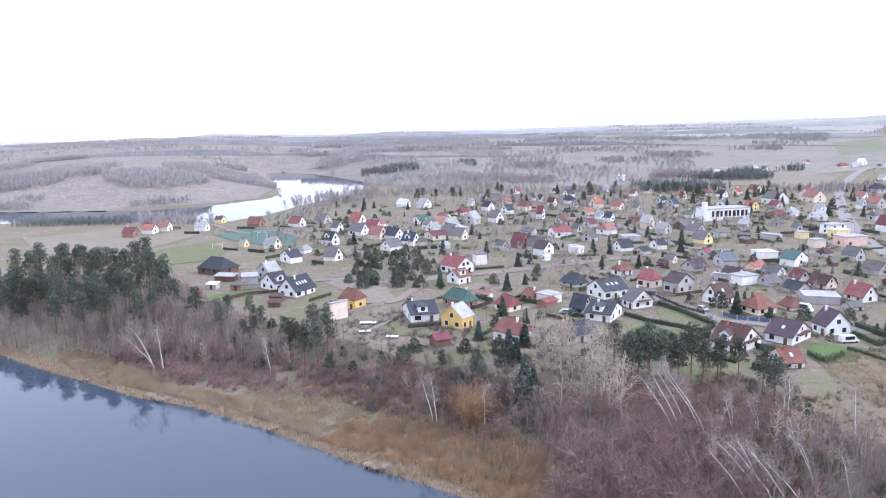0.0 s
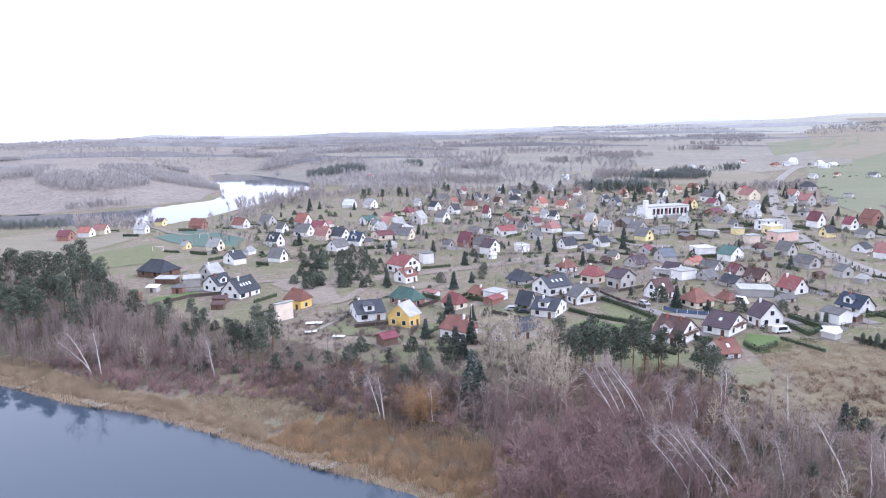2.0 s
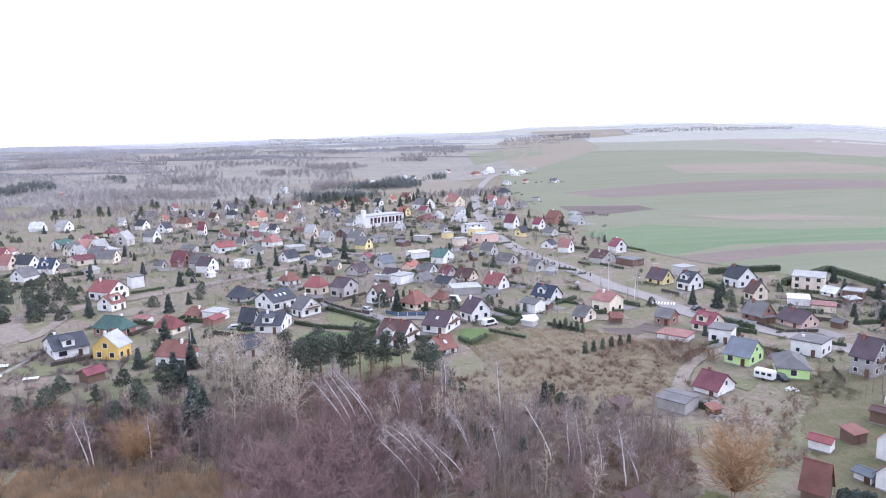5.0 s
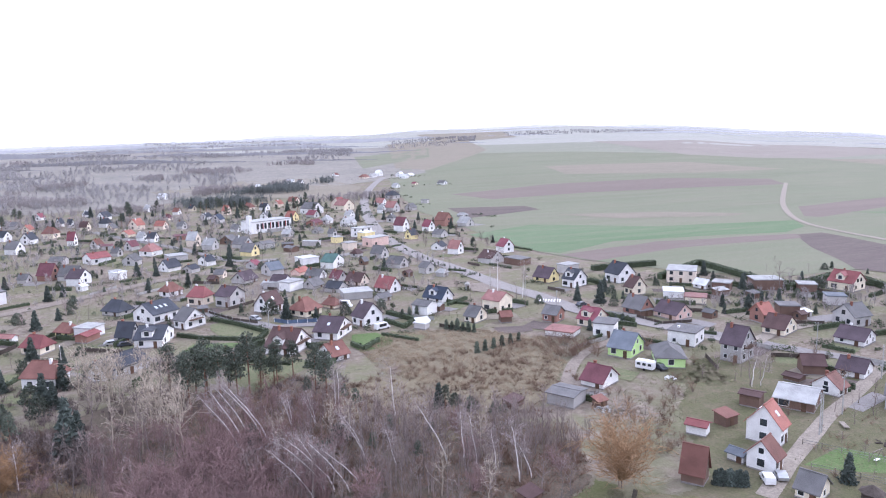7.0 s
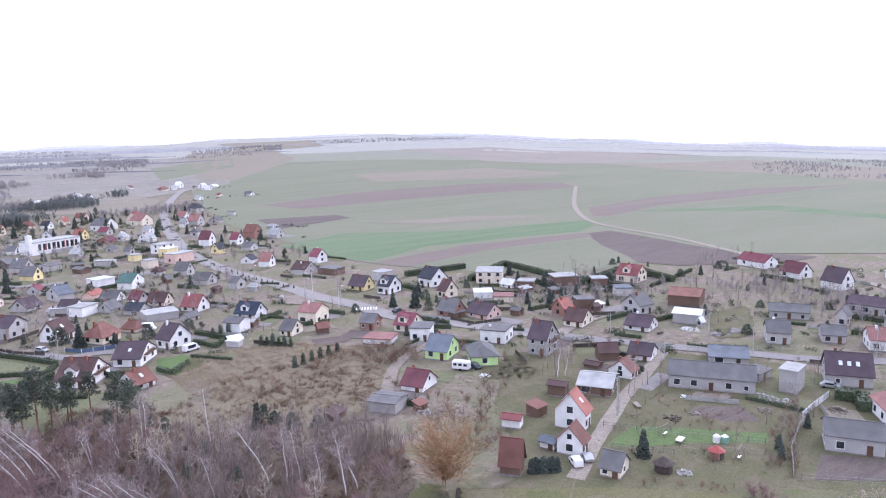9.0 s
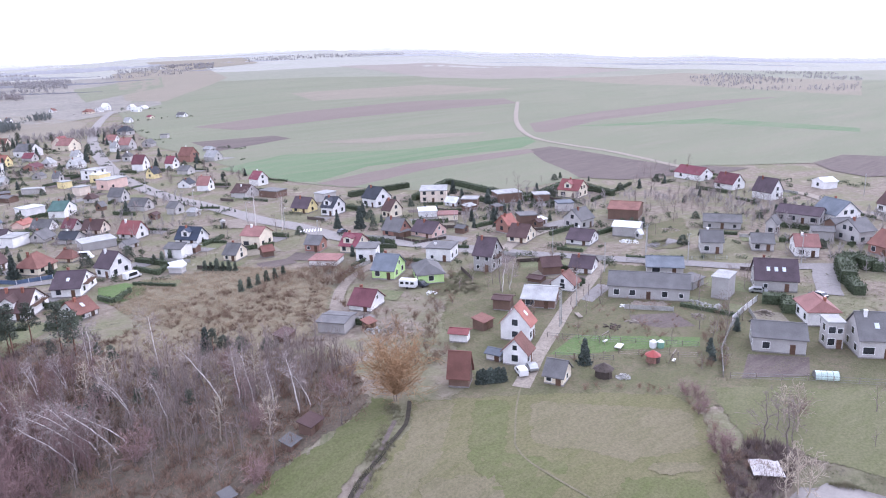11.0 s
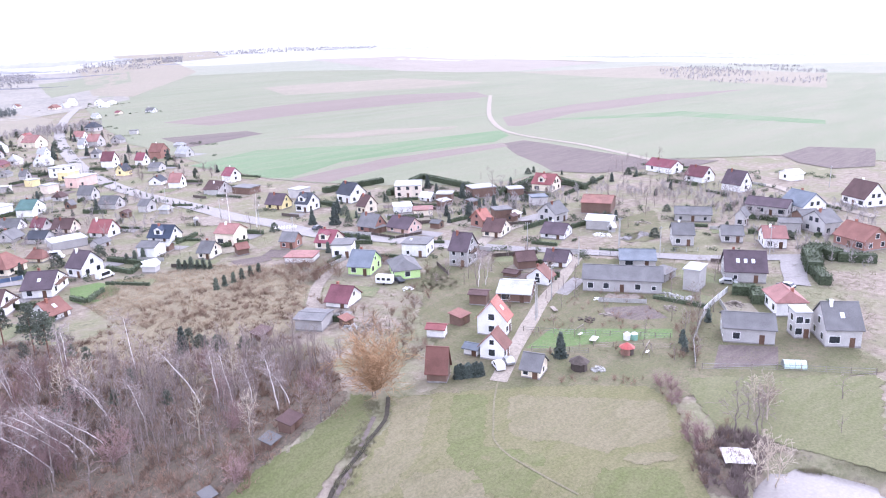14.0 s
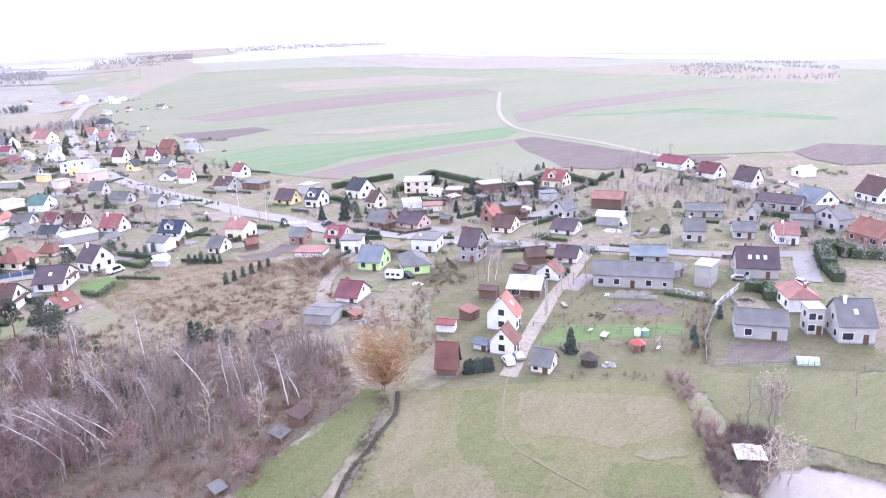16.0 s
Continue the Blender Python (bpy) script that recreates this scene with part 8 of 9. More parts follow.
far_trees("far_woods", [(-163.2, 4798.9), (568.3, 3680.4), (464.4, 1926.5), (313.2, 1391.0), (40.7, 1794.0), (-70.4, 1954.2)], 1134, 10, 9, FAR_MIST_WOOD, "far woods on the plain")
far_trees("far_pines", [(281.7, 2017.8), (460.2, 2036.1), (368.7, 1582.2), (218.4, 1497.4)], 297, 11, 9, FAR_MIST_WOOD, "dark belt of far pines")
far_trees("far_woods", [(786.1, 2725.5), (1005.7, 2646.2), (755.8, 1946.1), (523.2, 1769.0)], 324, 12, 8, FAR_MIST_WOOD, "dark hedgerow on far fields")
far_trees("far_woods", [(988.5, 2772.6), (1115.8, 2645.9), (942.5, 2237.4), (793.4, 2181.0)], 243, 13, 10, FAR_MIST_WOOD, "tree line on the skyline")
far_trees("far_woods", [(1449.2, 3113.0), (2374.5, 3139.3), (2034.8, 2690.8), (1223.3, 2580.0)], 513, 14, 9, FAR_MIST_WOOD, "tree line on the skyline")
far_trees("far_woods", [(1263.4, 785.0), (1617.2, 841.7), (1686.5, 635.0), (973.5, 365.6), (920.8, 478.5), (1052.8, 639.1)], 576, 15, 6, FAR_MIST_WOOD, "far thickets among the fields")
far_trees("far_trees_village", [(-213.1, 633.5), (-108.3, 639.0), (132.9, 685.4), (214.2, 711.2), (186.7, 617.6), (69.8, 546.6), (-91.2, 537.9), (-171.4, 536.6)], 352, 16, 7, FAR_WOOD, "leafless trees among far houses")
plant("thuja0", 110.5, 353.3, 0.50, 135)
plant("thuja0", 110.8, 345.1, 0.42, 193)
plant("thuja0", 111.0, 337.3, 0.40, 13)
plant("thuja0", 111.2, 329.9, 0.51, 350)
plant("thuja0", 111.4, 322.7, 0.48, 158)
plant("thuja0", 111.6, 315.9, 0.45, 334)
plant("thuja0", 111.8, 309.3, 0.49, 122)
plant("thuja0", 112.0, 303.0, 0.43, 347)
plant("thuja0", 112.8, 302.9, 0.44, 357)
plant("thuja0", 113.6, 298.6, 0.40, 307)
plant("thuja0", 114.4, 294.4, 0.43, 170)
plant("thuja0", 115.1, 290.3, 0.47, 114)
plant("thuja0", 115.9, 286.3, 0.44, 86)
plant("thuja0", 116.6, 282.4, 0.39, 332)
plant("thuja0", 117.3, 278.7, 0.41, 291)
plant("thuja0", 118.0, 275.0, 0.44, 115)
undergrowth("weeds", [(-110.7, 202.3), (-80.5, 245.5), (-21.5, 207.8), (10.4, 190.9), (62.3, 204.7), (97.7, 186.1), (134.6, 219.8), (121.8, 283.0), (19.6, 349.2), (-85.3, 341.0), (-159.1, 295.8)], 7000, 41, 0.45, WEED, "rough weeds and dead stalks between gardens", 0.4, 3, "weeds")
undergrowth("weeds", [(89.7, 154.1), (129.6, 172.5), (173.9, 142.3), (201.3, 59.7), (138.0, 39.2), (112.3, 65.5), (90.5, 87.8), (77.1, 116.5)], 6500, 42, 0.4, WEED, "rough weeds and dead stalks in gardens", 0.4, 3, "weeds")
far_trees("village_shrubs", [(-138.8, 256.6), (-75.5, 300.3), (35.0, 257.0), (101.5, 234.7), (145.0, 337.9), (95.6, 542.0), (-140.0, 568.8), (-311.5, 586.7)], 714, 43, 4.5, FAR_WOOD, "leafless shrubs and small trees in gardens")
far_trees("village_shrubs", [(128.0, 194.7), (223.9, 214.2), (281.4, 141.7), (266.5, 80.9), (201.3, 59.7), (146.5, 119.9)], 374, 44, 4, FAR_WOOD, "leafless shrubs in farm gardens")
far_trees("village_shrubs", [(-311.5, 586.7), (-145.3, 590.7), (99.3, 563.1), (215.6, 721.9), (141.7, 654.0), (-67.2, 693.9), (-387.9, 734.9)], 442, 45, 6, FAR_WOOD, "leafless trees among far houses")
far_trees("village_evergreens", [(-159.1, 295.8), (-98.0, 393.9), (51.6, 378.8), (92.2, 522.5), (-135.1, 548.4), (-279.7, 526.1)], 242, 46, 4.5, FAR_PINE, "dark evergreens in village gardens")
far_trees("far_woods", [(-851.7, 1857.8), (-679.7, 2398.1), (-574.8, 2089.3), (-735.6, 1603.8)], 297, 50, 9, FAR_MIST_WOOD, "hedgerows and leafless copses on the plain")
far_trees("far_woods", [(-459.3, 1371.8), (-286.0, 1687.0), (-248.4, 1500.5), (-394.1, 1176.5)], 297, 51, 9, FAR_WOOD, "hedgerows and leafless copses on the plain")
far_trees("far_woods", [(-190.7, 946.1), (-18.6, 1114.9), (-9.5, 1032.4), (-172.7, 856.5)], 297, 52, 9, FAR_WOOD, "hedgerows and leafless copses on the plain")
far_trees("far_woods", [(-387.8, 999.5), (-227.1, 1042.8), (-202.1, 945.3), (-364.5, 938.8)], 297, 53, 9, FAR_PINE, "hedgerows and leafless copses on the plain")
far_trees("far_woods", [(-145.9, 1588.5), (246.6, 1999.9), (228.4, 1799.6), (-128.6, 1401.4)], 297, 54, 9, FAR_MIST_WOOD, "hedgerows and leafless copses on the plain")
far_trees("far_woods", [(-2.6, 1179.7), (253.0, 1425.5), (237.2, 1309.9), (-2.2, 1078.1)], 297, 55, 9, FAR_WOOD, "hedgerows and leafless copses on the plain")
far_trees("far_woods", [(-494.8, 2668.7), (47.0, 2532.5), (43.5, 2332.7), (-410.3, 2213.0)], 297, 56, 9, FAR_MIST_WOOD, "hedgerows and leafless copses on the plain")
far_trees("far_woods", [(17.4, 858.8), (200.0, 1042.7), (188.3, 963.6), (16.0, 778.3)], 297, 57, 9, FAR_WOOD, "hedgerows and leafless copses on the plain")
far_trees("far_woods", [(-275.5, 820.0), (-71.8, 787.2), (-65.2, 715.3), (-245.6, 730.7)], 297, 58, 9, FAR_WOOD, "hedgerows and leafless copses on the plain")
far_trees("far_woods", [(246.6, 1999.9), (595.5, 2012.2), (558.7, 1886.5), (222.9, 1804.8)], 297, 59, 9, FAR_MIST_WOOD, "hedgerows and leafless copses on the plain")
plant("bare1", 98.4, 46.3, 0.95, 61)
plant("bare2", 98.9, 43.0, 0.90, 17)
plant("pale0", 93.3, 38.6, 0.80, 271)
plant("pale1", 92.9, 37.1, 0.75, 97)
plant("pale2", 90.4, 39.0, 0.70, 161)
plant("garden1", 122.6, 39.5, 0.80, 294)
plant("garden0", 111.2, 35.4, 0.60, 93)
plant("pale0", 7.5, 180.7, 0.90, 142)
plant("pale1", 4.3, 176.5, 0.90, 174)
plant("bare1", 10.2, 175.5, 0.80, 328)
plant("pine0", 12.9, 179.8, 0.78, 43)
plant("pale2", 1.9, 180.1, 0.80, 317)
plant("pine1", 6.7, 185.9, 0.50, 176)
undergrowth("scrub", [(-159.3, 181.6), (-133.2, 191.1), (-91.7, 178.2), (-53.1, 169.3), (-40.6, 155.3), (-67.7, 159.7), (-99.2, 163.8), (-125.3, 165.7)], 620, 61, 2.2, TWIG_RED, "reddish leafless scrub on the bank", 1.2, 14, "bushes")
undergrowth("scrub", [(-89.2, 173.0), (-53.8, 171.9), (-20.2, 162.4), (-15.7, 145.9), (-38.7, 147.6), (-66.9, 157.4)], 520, 62, 2, TWIG_DARK, "dark leafless scrub above the reeds", 1.2, 14, "bushes")
undergrowth("scrub", [(17.7, 182.3), (34.9, 169.0), (44.4, 134.9), (70.7, 115.2), (65.3, 103.4), (50.0, 97.3), (36.6, 91.0), (7.4, 124.1)], 900, 63, 1.5, SHRUB, "brown leafless scrub under the birches", 0.9, 12, "bushes")
undergrowth("scrub", [(34.0, 165.4), (50.8, 172.2), (67.8, 183.0), (93.4, 160.0), (84.8, 136.3), (61.1, 125.1), (33.8, 135.3)], 420, 64, 1.2, SHRUB, "brown bramble patches on the slope", 1, 12, "bushes")
undergrowth("scrub", [(92.6, 49.3), (99.1, 48.7), (102.6, 44.0), (98.5, 41.3), (90.9, 39.3), (85.0, 38.1), (81.2, 42.0)], 150, 65, 1.5, TWIG_DARK, "dark leafless scrub by the pond", 0.8, 14, "bushes")
undergrowth("scrub", [(66.6, 99.0), (67.1, 94.0), (56.3, 83.9), (48.2, 78.5), (46.3, 80.6), (54.1, 86.4), (61.3, 92.9)], 130, 66, 0.6, WEED, "rank weeds along the ditch", 0.5, 12, "weeds")
undergrowth("scrub", [(97.8, 37.6), (101.7, 32.1), (102.2, 27.3), (102.4, 27.5), (101.7, 32.2), (98.9, 37.3)], 120, 67, 0.7, WEED, "rank weeds along the pond bank", 0.4, 10, "weeds")
undergrowth("scrub", [(-104.5, 201.2), (-71.6, 217.0), (-19.5, 186.2), (9.3, 172.1), (38.7, 175.9), (33.6, 152.2), (-17.1, 159.1), (-85.3, 176.6)], 500, 68, 1.8, TWIG_DARK, "dark leafless scrub behind the gardens", 1, 12, "bushes")
undergrowth("tufts", [(47.0, 79.9), (69.8, 95.8), (84.0, 84.4), (102.2, 66.0), (95.3, 53.7), (81.5, 41.8)], 3500, 69, 0.22, MEADOW_TUFT, "short dry tufts in the meadow", 0.2, 3, "grass")
undergrowth("tufts", [(107.3, 60.8), (130.9, 36.9), (102.4, 27.6), (98.9, 37.3), (99.9, 49.1)], 2000, 70, 0.22, MEADOW_TUFT, "short dry tufts in the pasture", 0.2, 3, "grass")
undergrowth("reeds", [(x, y + 4) for x, y in NEAR_SHORE[2:16]] + [(x - 1, y - 2) for x, y in reversed(NEAR_SHORE[2:16])], 3600, 71, 1.5, REED_PALE, "pale reed fringe at the waterline", 0.3, 5, "reeds")
greenery([(-116.6, 213.7), (-54.8, 213.9), (10.4, 190.9), (98.2, 226.9), (182.8, 611.2), (116.8, 662.8), (-140.0, 568.8), (-279.7, 526.1)], 620, 81, HEDGE_LEAF, "dark evergreen shrubs in village gardens")
greenery([(-12.3, 232.9), (58.3, 199.2), (135.0, 214.6), (284.6, 157.3), (384.6, 213.7), (209.3, 259.4), (420.0, 1190.1), (-30.3, 758.5)], 380, 82, HEDGE_LEAF, "dark evergreen shrubs between houses")
greenery([(103.1, 175.5), (154.7, 126.6), (217.4, 65.0), (342.2, 105.5), (316.4, 221.2), (162.6, 271.0)], 200, 83, HEDGE_LEAF, "dark evergreen shrubs round the farms")


# ---- backdrop: far belts of woods and fields, with painted haze ----
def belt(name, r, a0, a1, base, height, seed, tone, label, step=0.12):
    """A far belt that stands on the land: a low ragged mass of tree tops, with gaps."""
    rng = random.Random(seed)
    V, F = [], []
    n = int((a1 - a0) / step)
    for i in range(n + 1):
        a = radians(a0 + (a1 - a0) * i / n)
        x, y = r * math.sin(a), r * math.cos(a)
        z = base(a0 + (a1 - a0) * i / n)
        k = min(1.0, 6 * i / n, 6 * (n - i) / n)
        t = height * k * (0.5 + 1.5 * noise.noise((x * 0.0022, y * 0.0022, seed)) + 0.35 * noise.noise((x * 0.012, y * 0.012, seed)) + rng.uniform(-0.1, 0.1))
        t = max(-2.0, t)
        V += [(x, y, z - 8), (x, y, z + t), (x * 1.012, y * 1.012, z - 8), (x * 1.012, y * 1.012, z + t * 0.7)]
    for i in range(n):
        k = 4 * i
        F += [(k, k + 4, k + 5, k + 1), (k + 1, k + 5, k + 7, k + 3), (k + 3, k + 7, k + 6, k + 2)]
    # Haze goes into colour and emission: farther belts are paler and glow more.
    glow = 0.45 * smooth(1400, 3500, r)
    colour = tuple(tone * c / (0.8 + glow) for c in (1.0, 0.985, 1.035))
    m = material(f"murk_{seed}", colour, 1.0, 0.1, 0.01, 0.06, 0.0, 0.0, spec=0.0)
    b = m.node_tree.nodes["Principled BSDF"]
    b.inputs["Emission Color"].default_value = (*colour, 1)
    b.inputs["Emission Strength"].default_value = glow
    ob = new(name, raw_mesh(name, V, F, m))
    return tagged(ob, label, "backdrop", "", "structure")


def on_land(r):
    return lambda az: terr(r * math.sin(radians(az)), r * math.cos(radians(az)))


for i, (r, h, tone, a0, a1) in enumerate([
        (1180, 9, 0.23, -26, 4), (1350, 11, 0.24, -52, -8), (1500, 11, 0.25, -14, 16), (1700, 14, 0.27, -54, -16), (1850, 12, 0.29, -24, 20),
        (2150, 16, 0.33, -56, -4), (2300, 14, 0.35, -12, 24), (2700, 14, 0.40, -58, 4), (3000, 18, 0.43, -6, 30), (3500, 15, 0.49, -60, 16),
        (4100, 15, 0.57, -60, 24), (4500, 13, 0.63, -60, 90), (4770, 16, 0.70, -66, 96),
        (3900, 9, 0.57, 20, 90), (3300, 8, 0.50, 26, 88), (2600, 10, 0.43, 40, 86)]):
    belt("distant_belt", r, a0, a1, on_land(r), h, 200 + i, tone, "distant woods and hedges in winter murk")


# ---- fences, vehicles, poles and garden things ----
PALE_WOOD = material("pale_wood", (0.30, 0.26, 0.22), 0.9, 0.25, 1.0, 12.0, 0.3, 0.2)
DARK_WOOD = material("dark_wood", (0.10, 0.08, 0.07), 0.9, 0.25, 1.0, 12.0, 0.3, 0.2)
CONCRETE = material("fence_concrete", (0.42, 0.41, 0.39), 0.9, 0.2, 0.8, 10.0, 0.3, 0.1)
WIRE = material("wire_mesh", (0.22, 0.23, 0.22), 0.6, 0.2, 1.0, 10.0, 0.0, 0.2, metal=0.3)
WHITE_PAINT = material("white_paint", (0.78, 0.78, 0.77), 0.5, 0.08, 0.8, 9.0, 0.05, 0.03)
RED_PAINT = material("red_paint", (0.40, 0.09, 0.08), 0.6, 0.2, 0.8, 9.0, 0.1, 0.1)
BLUE_PANEL = material("blue_panel", (0.10, 0.14, 0.22), 0.6, 0.2, 0.8, 9.0, 0.1, 0.1)
TYRE = material("tyre_rubber", (0.03, 0.03, 0.032), 0.85, 0.2, 2.0, 12.0, 0.1, 0.1)
SILVER = material("car_silver", (0.45, 0.46, 0.48), 0.3, 0.05, 1.0, 5.0, 0.0, 0.05, metal=0.5, spec=0.6)
CAR_DARK = material("car_dark", (0.05, 0.055, 0.07), 0.25, 0.05, 1.0, 5.0, 0.0, 0.05, spec=0.7)
CAR_WHITE = material("car_white", (0.75, 0.75, 0.75), 0.3, 0.05, 1.0, 5.0, 0.0, 0.03, spec=0.6)
POLY_GREEN = material("tank_green", (0.25, 0.45, 0.35), 0.5, 0.15, 1.0, 6.0, 0.05, 0.05)
FILM = material("greenhouse_film", (0.55, 0.68, 0.62), 0.35, 0.15, 0.8, 5.0, 0.05, 0.05)


def fence(pts, h, post, panel, label, step=2.5, solid=True, name="fence"):
    """Posts along a line with boards or wires between."""
    ob = new(name)
    ob.location = (pts[0][0], pts[0][1], terr(*pts[0]))
    tagged(ob, label, "fence")
    bmp = bmesh.new()
    box(bmp, -0.07, -0.07, -0.4, 0.07, 0.07, h + 0.12)
    pm = mesh_of("post", bmp, post)
    for (ax, ay), (bx, by) in zip(pts, pts[1:]):
        L = math.hypot(bx - ax, by - ay)
        n = max(1, int(L / step))
        rot = math.degrees(math.atan2(by - ay, bx - ax))
        bm = bmesh.new()
        for i in range(n + 1):
            x, y = ax + (bx - ax) * i / n, ay + (by - ay) * i / n
            p = new("post", pm)
            p.parent = ob
            p.matrix_basis = pose(x - ob.location.x, y - ob.location.y, terr(x, y) - ob.location.z, 0, 0, rot)
        rows = [(0.1, h)] if solid else [(0.08, 0.12), (h * 0.5 - 0.02, h * 0.5 + 0.02), (h - 0.05, h)]
        d = Vector((bx - ax, by - ay, 0)).normalized()
        nr = Vector((-d.y, d.x, 0)) * 0.03
        for z0, z1 in rows:
            prev = None
            for i in range(n + 1):
                x, y = ax + (bx - ax) * i / n, ay + (by - ay) * i / n
                z = terr(x, y) - ob.location.z
                c = Vector((x - ob.location.x, y - ob.location.y, 0))
                quad = [bm.verts.new(c + nr + Vector((0, 0, z + z0))), bm.verts.new(c - nr + Vector((0, 0, z + z0))),
                        bm.verts.new(c - nr + Vector((0, 0, z + z1))), bm.verts.new(c + nr + Vector((0, 0, z + z1)))]
                if prev:
                    for k in range(4):
                        bm.faces.new((prev[k], prev[(k + 1) % 4], quad[(k + 1) % 4], quad[k]))
                prev = quad
        bmesh.ops.recalc_face_normals(bm, faces=bm.faces)
        part("panel" if solid else "rail", bm, panel, ob)
    return ob


def prism(bm, profile, x0, x1):
    """A closed y-z profile drawn out along x."""
    n = len(profile)
    a = [bm.verts.new((x0, y, z)) for y, z in profile]
    b = [bm.verts.new((x1, y, z)) for y, z in profile]
    bm.faces.new(a)
    bm.faces.new(list(reversed(b)))
    for i in range(n):
        bm.faces.new((a[i], b[i], b[(i + 1) % n], a[(i + 1) % n]))
    bmesh.ops.recalc_face_normals(bm, faces=bm.faces)


def tube(bm, x, y, z0, z1, r0, r1, n=12):
    a = [bm.verts.new((x + r0 * math.cos(2 * math.pi * i / n), y + r0 * math.sin(2 * math.pi * i / n), z0)) for i in range(n)]
    b = [bm.verts.new((x + r1 * math.cos(2 * math.pi * i / n), y + r1 * math.sin(2 * math.pi * i / n), z1)) for i in range(n)]
    bm.faces.new(list(reversed(a)))
    bm.faces.new(b)
    for i in range(n):
        bm.faces.new((a[i], a[(i + 1) % n], b[(i + 1) % n], b[i]))


def wheel_mesh(r):
    bm = bmesh.new()
    tube(bm, 0, 0, -0.1, 0.1, r, r, 14)
    me = mesh_of("wheel", bm, TYRE)
    me.transform(Matrix.Rotation(radians(90), 4, "X"))
    return me


WHEEL = wheel_mesh(0.32)


def car(x, y, rot, paint, label, length=4.3, height=1.45, van=False):
    ob = new("van" if van else "car")
    ob.matrix_world = pose(x, y, terr(x, y) + 0.12, 0, 0, rot)
    tagged(ob, label, "van" if van else "car")
    l, w = length / 2, 0.86
    side = ([(-l, 0.3), (l, 0.3), (l, 0.75), (l - 0.5, 0.95), (l - 1.2, height), (-l + 0.1, height), (-l, 0.9)] if van else
            [(-l, 0.3), (l, 0.3), (l, 0.68), (l - 0.9, 0.88), (l - 1.5, height), (-l + 0.9, height), (-l + 0.3, 0.92), (-l, 0.85)])
    bm = bmesh.new()
    prism(bm, [(p, z) for p, z in side], -w, w)
    bmesh.ops.rotate(bm, verts=bm.verts, cent=(0, 0, 0), matrix=Matrix.Rotation(radians(90), 3, "Z"))
    bmesh.ops.scale(bm, verts=bm.verts, vec=(-1, 1, 1))
    bmesh.ops.recalc_face_normals(bm, faces=bm.faces)
    bmesh.ops.bevel(bm, geom=list(bm.edges), offset=0.07, segments=2, affect="EDGES", profile=0.5)
    part("body", bm, paint, ob)
    for s in (-1, 1):
        bm = bmesh.new()
        box(bm, -l + 1.0, s * w - 0.02, 0.92, l - 1.45, s * w + 0.02, height - 0.14)
        part("side_window", bm, GLASS, ob)
        for q in (-1, 1):
            wh = new("wheel", WHEEL)
            wh.parent = ob
            wh.matrix_basis = pose(q * (l - 0.85), s * (w - 0.08), 0.2)
    bm = bmesh.new()
    hull(bm, [(l - 0.93, -0.7, 0.93), (l - 0.93, 0.7, 0.93), (l - 1.42, 0.66, height - 0.06), (l - 1.42, -0.66, height - 0.06)], [(0, 1, 2, 3)])
    ws = part("windscreen", bm, GLASS, ob)
    ws.location = (0.03, 0, 0.03)
    return ob


def caravan(x, y, rot):
    ob = new("caravan")
    ob.matrix_world = pose(x, y, terr(x, y), 0, 0, rot)
    tagged(ob, "white touring caravan parked on the grass", "caravan")
    bm = bmesh.new()
    prism(bm, [(-1.05, 0.45), (1.05, 0.45), (1.05, 2.4), (0.9, 2.55), (-0.9, 2.55), (-1.05, 2.4)], -2.3, 2.3)
    bmesh.ops.bevel(bm, geom=list(bm.edges), offset=0.16, segments=3, affect="EDGES")
    part("body", bm, CAR_WHITE, ob)
    for s in (-1, 1):
        for dx in (-1.4, 0.0, 1.4):
            bm = bmesh.new()
            box(bm, dx - 0.45, s * 1.05 - 0.03, 1.35, dx + 0.45, s * 1.05 + 0.03, 2.0)
            part("window", bm, GLASS, ob)
        wh = new("wheel", WHEEL)
        wh.parent = ob
        wh.matrix_basis = pose(0, s * 0.95, 0.32)
    bm = bmesh.new()
    box(bm, 2.2, -0.06, 0.4, 3.4, 0.06, 0.5)
    part("drawbar", bm, WIRE, ob)
    return ob


def pole(x, y, h=8.5, lamp=False, label=""):
    ob = new("street_lamp" if lamp else "utility_pole")
    ob.matrix_world = pose(x, y, terr(x, y), 0, 0, random.Random(int(x)).uniform(0, 180))
    tagged(ob, label or ("grey street lamp on a tall post" if lamp else "grey concrete utility pole with crossarm"), "street lamp" if lamp else "pole")
    bm = bmesh.new()
    tube(bm, 0, 0, -0.5, h, 0.15, 0.09, 8)
    part("shaft", bm, CONCRETE, ob)
    bm = bmesh.new()
    if lamp:
        box(bm, 0, -0.04, h - 0.1, 1.3, 0.04, h)
        part("arm", bm, WIRE, ob)
        bm = bmesh.new()
        box(bm, 1.2, -0.14, h - 0.12, 1.9, 0.14, h + 0.05)
        part("head", bm, WHITE_PAINT, ob)
    else:
        box(bm, -0.8, -0.06, h - 0.5, 0.8, 0.06, h - 0.36)
        part("crossarm", bm, WIRE, ob)
        for q in (-0.7, 0, 0.7):
            bm = bmesh.new()
            tube(bm, q, 0, h - 0.36, h - 0.16, 0.05, 0.04, 6)
            part("insulator", bm, WHITE_PAINT, ob)
    return ob


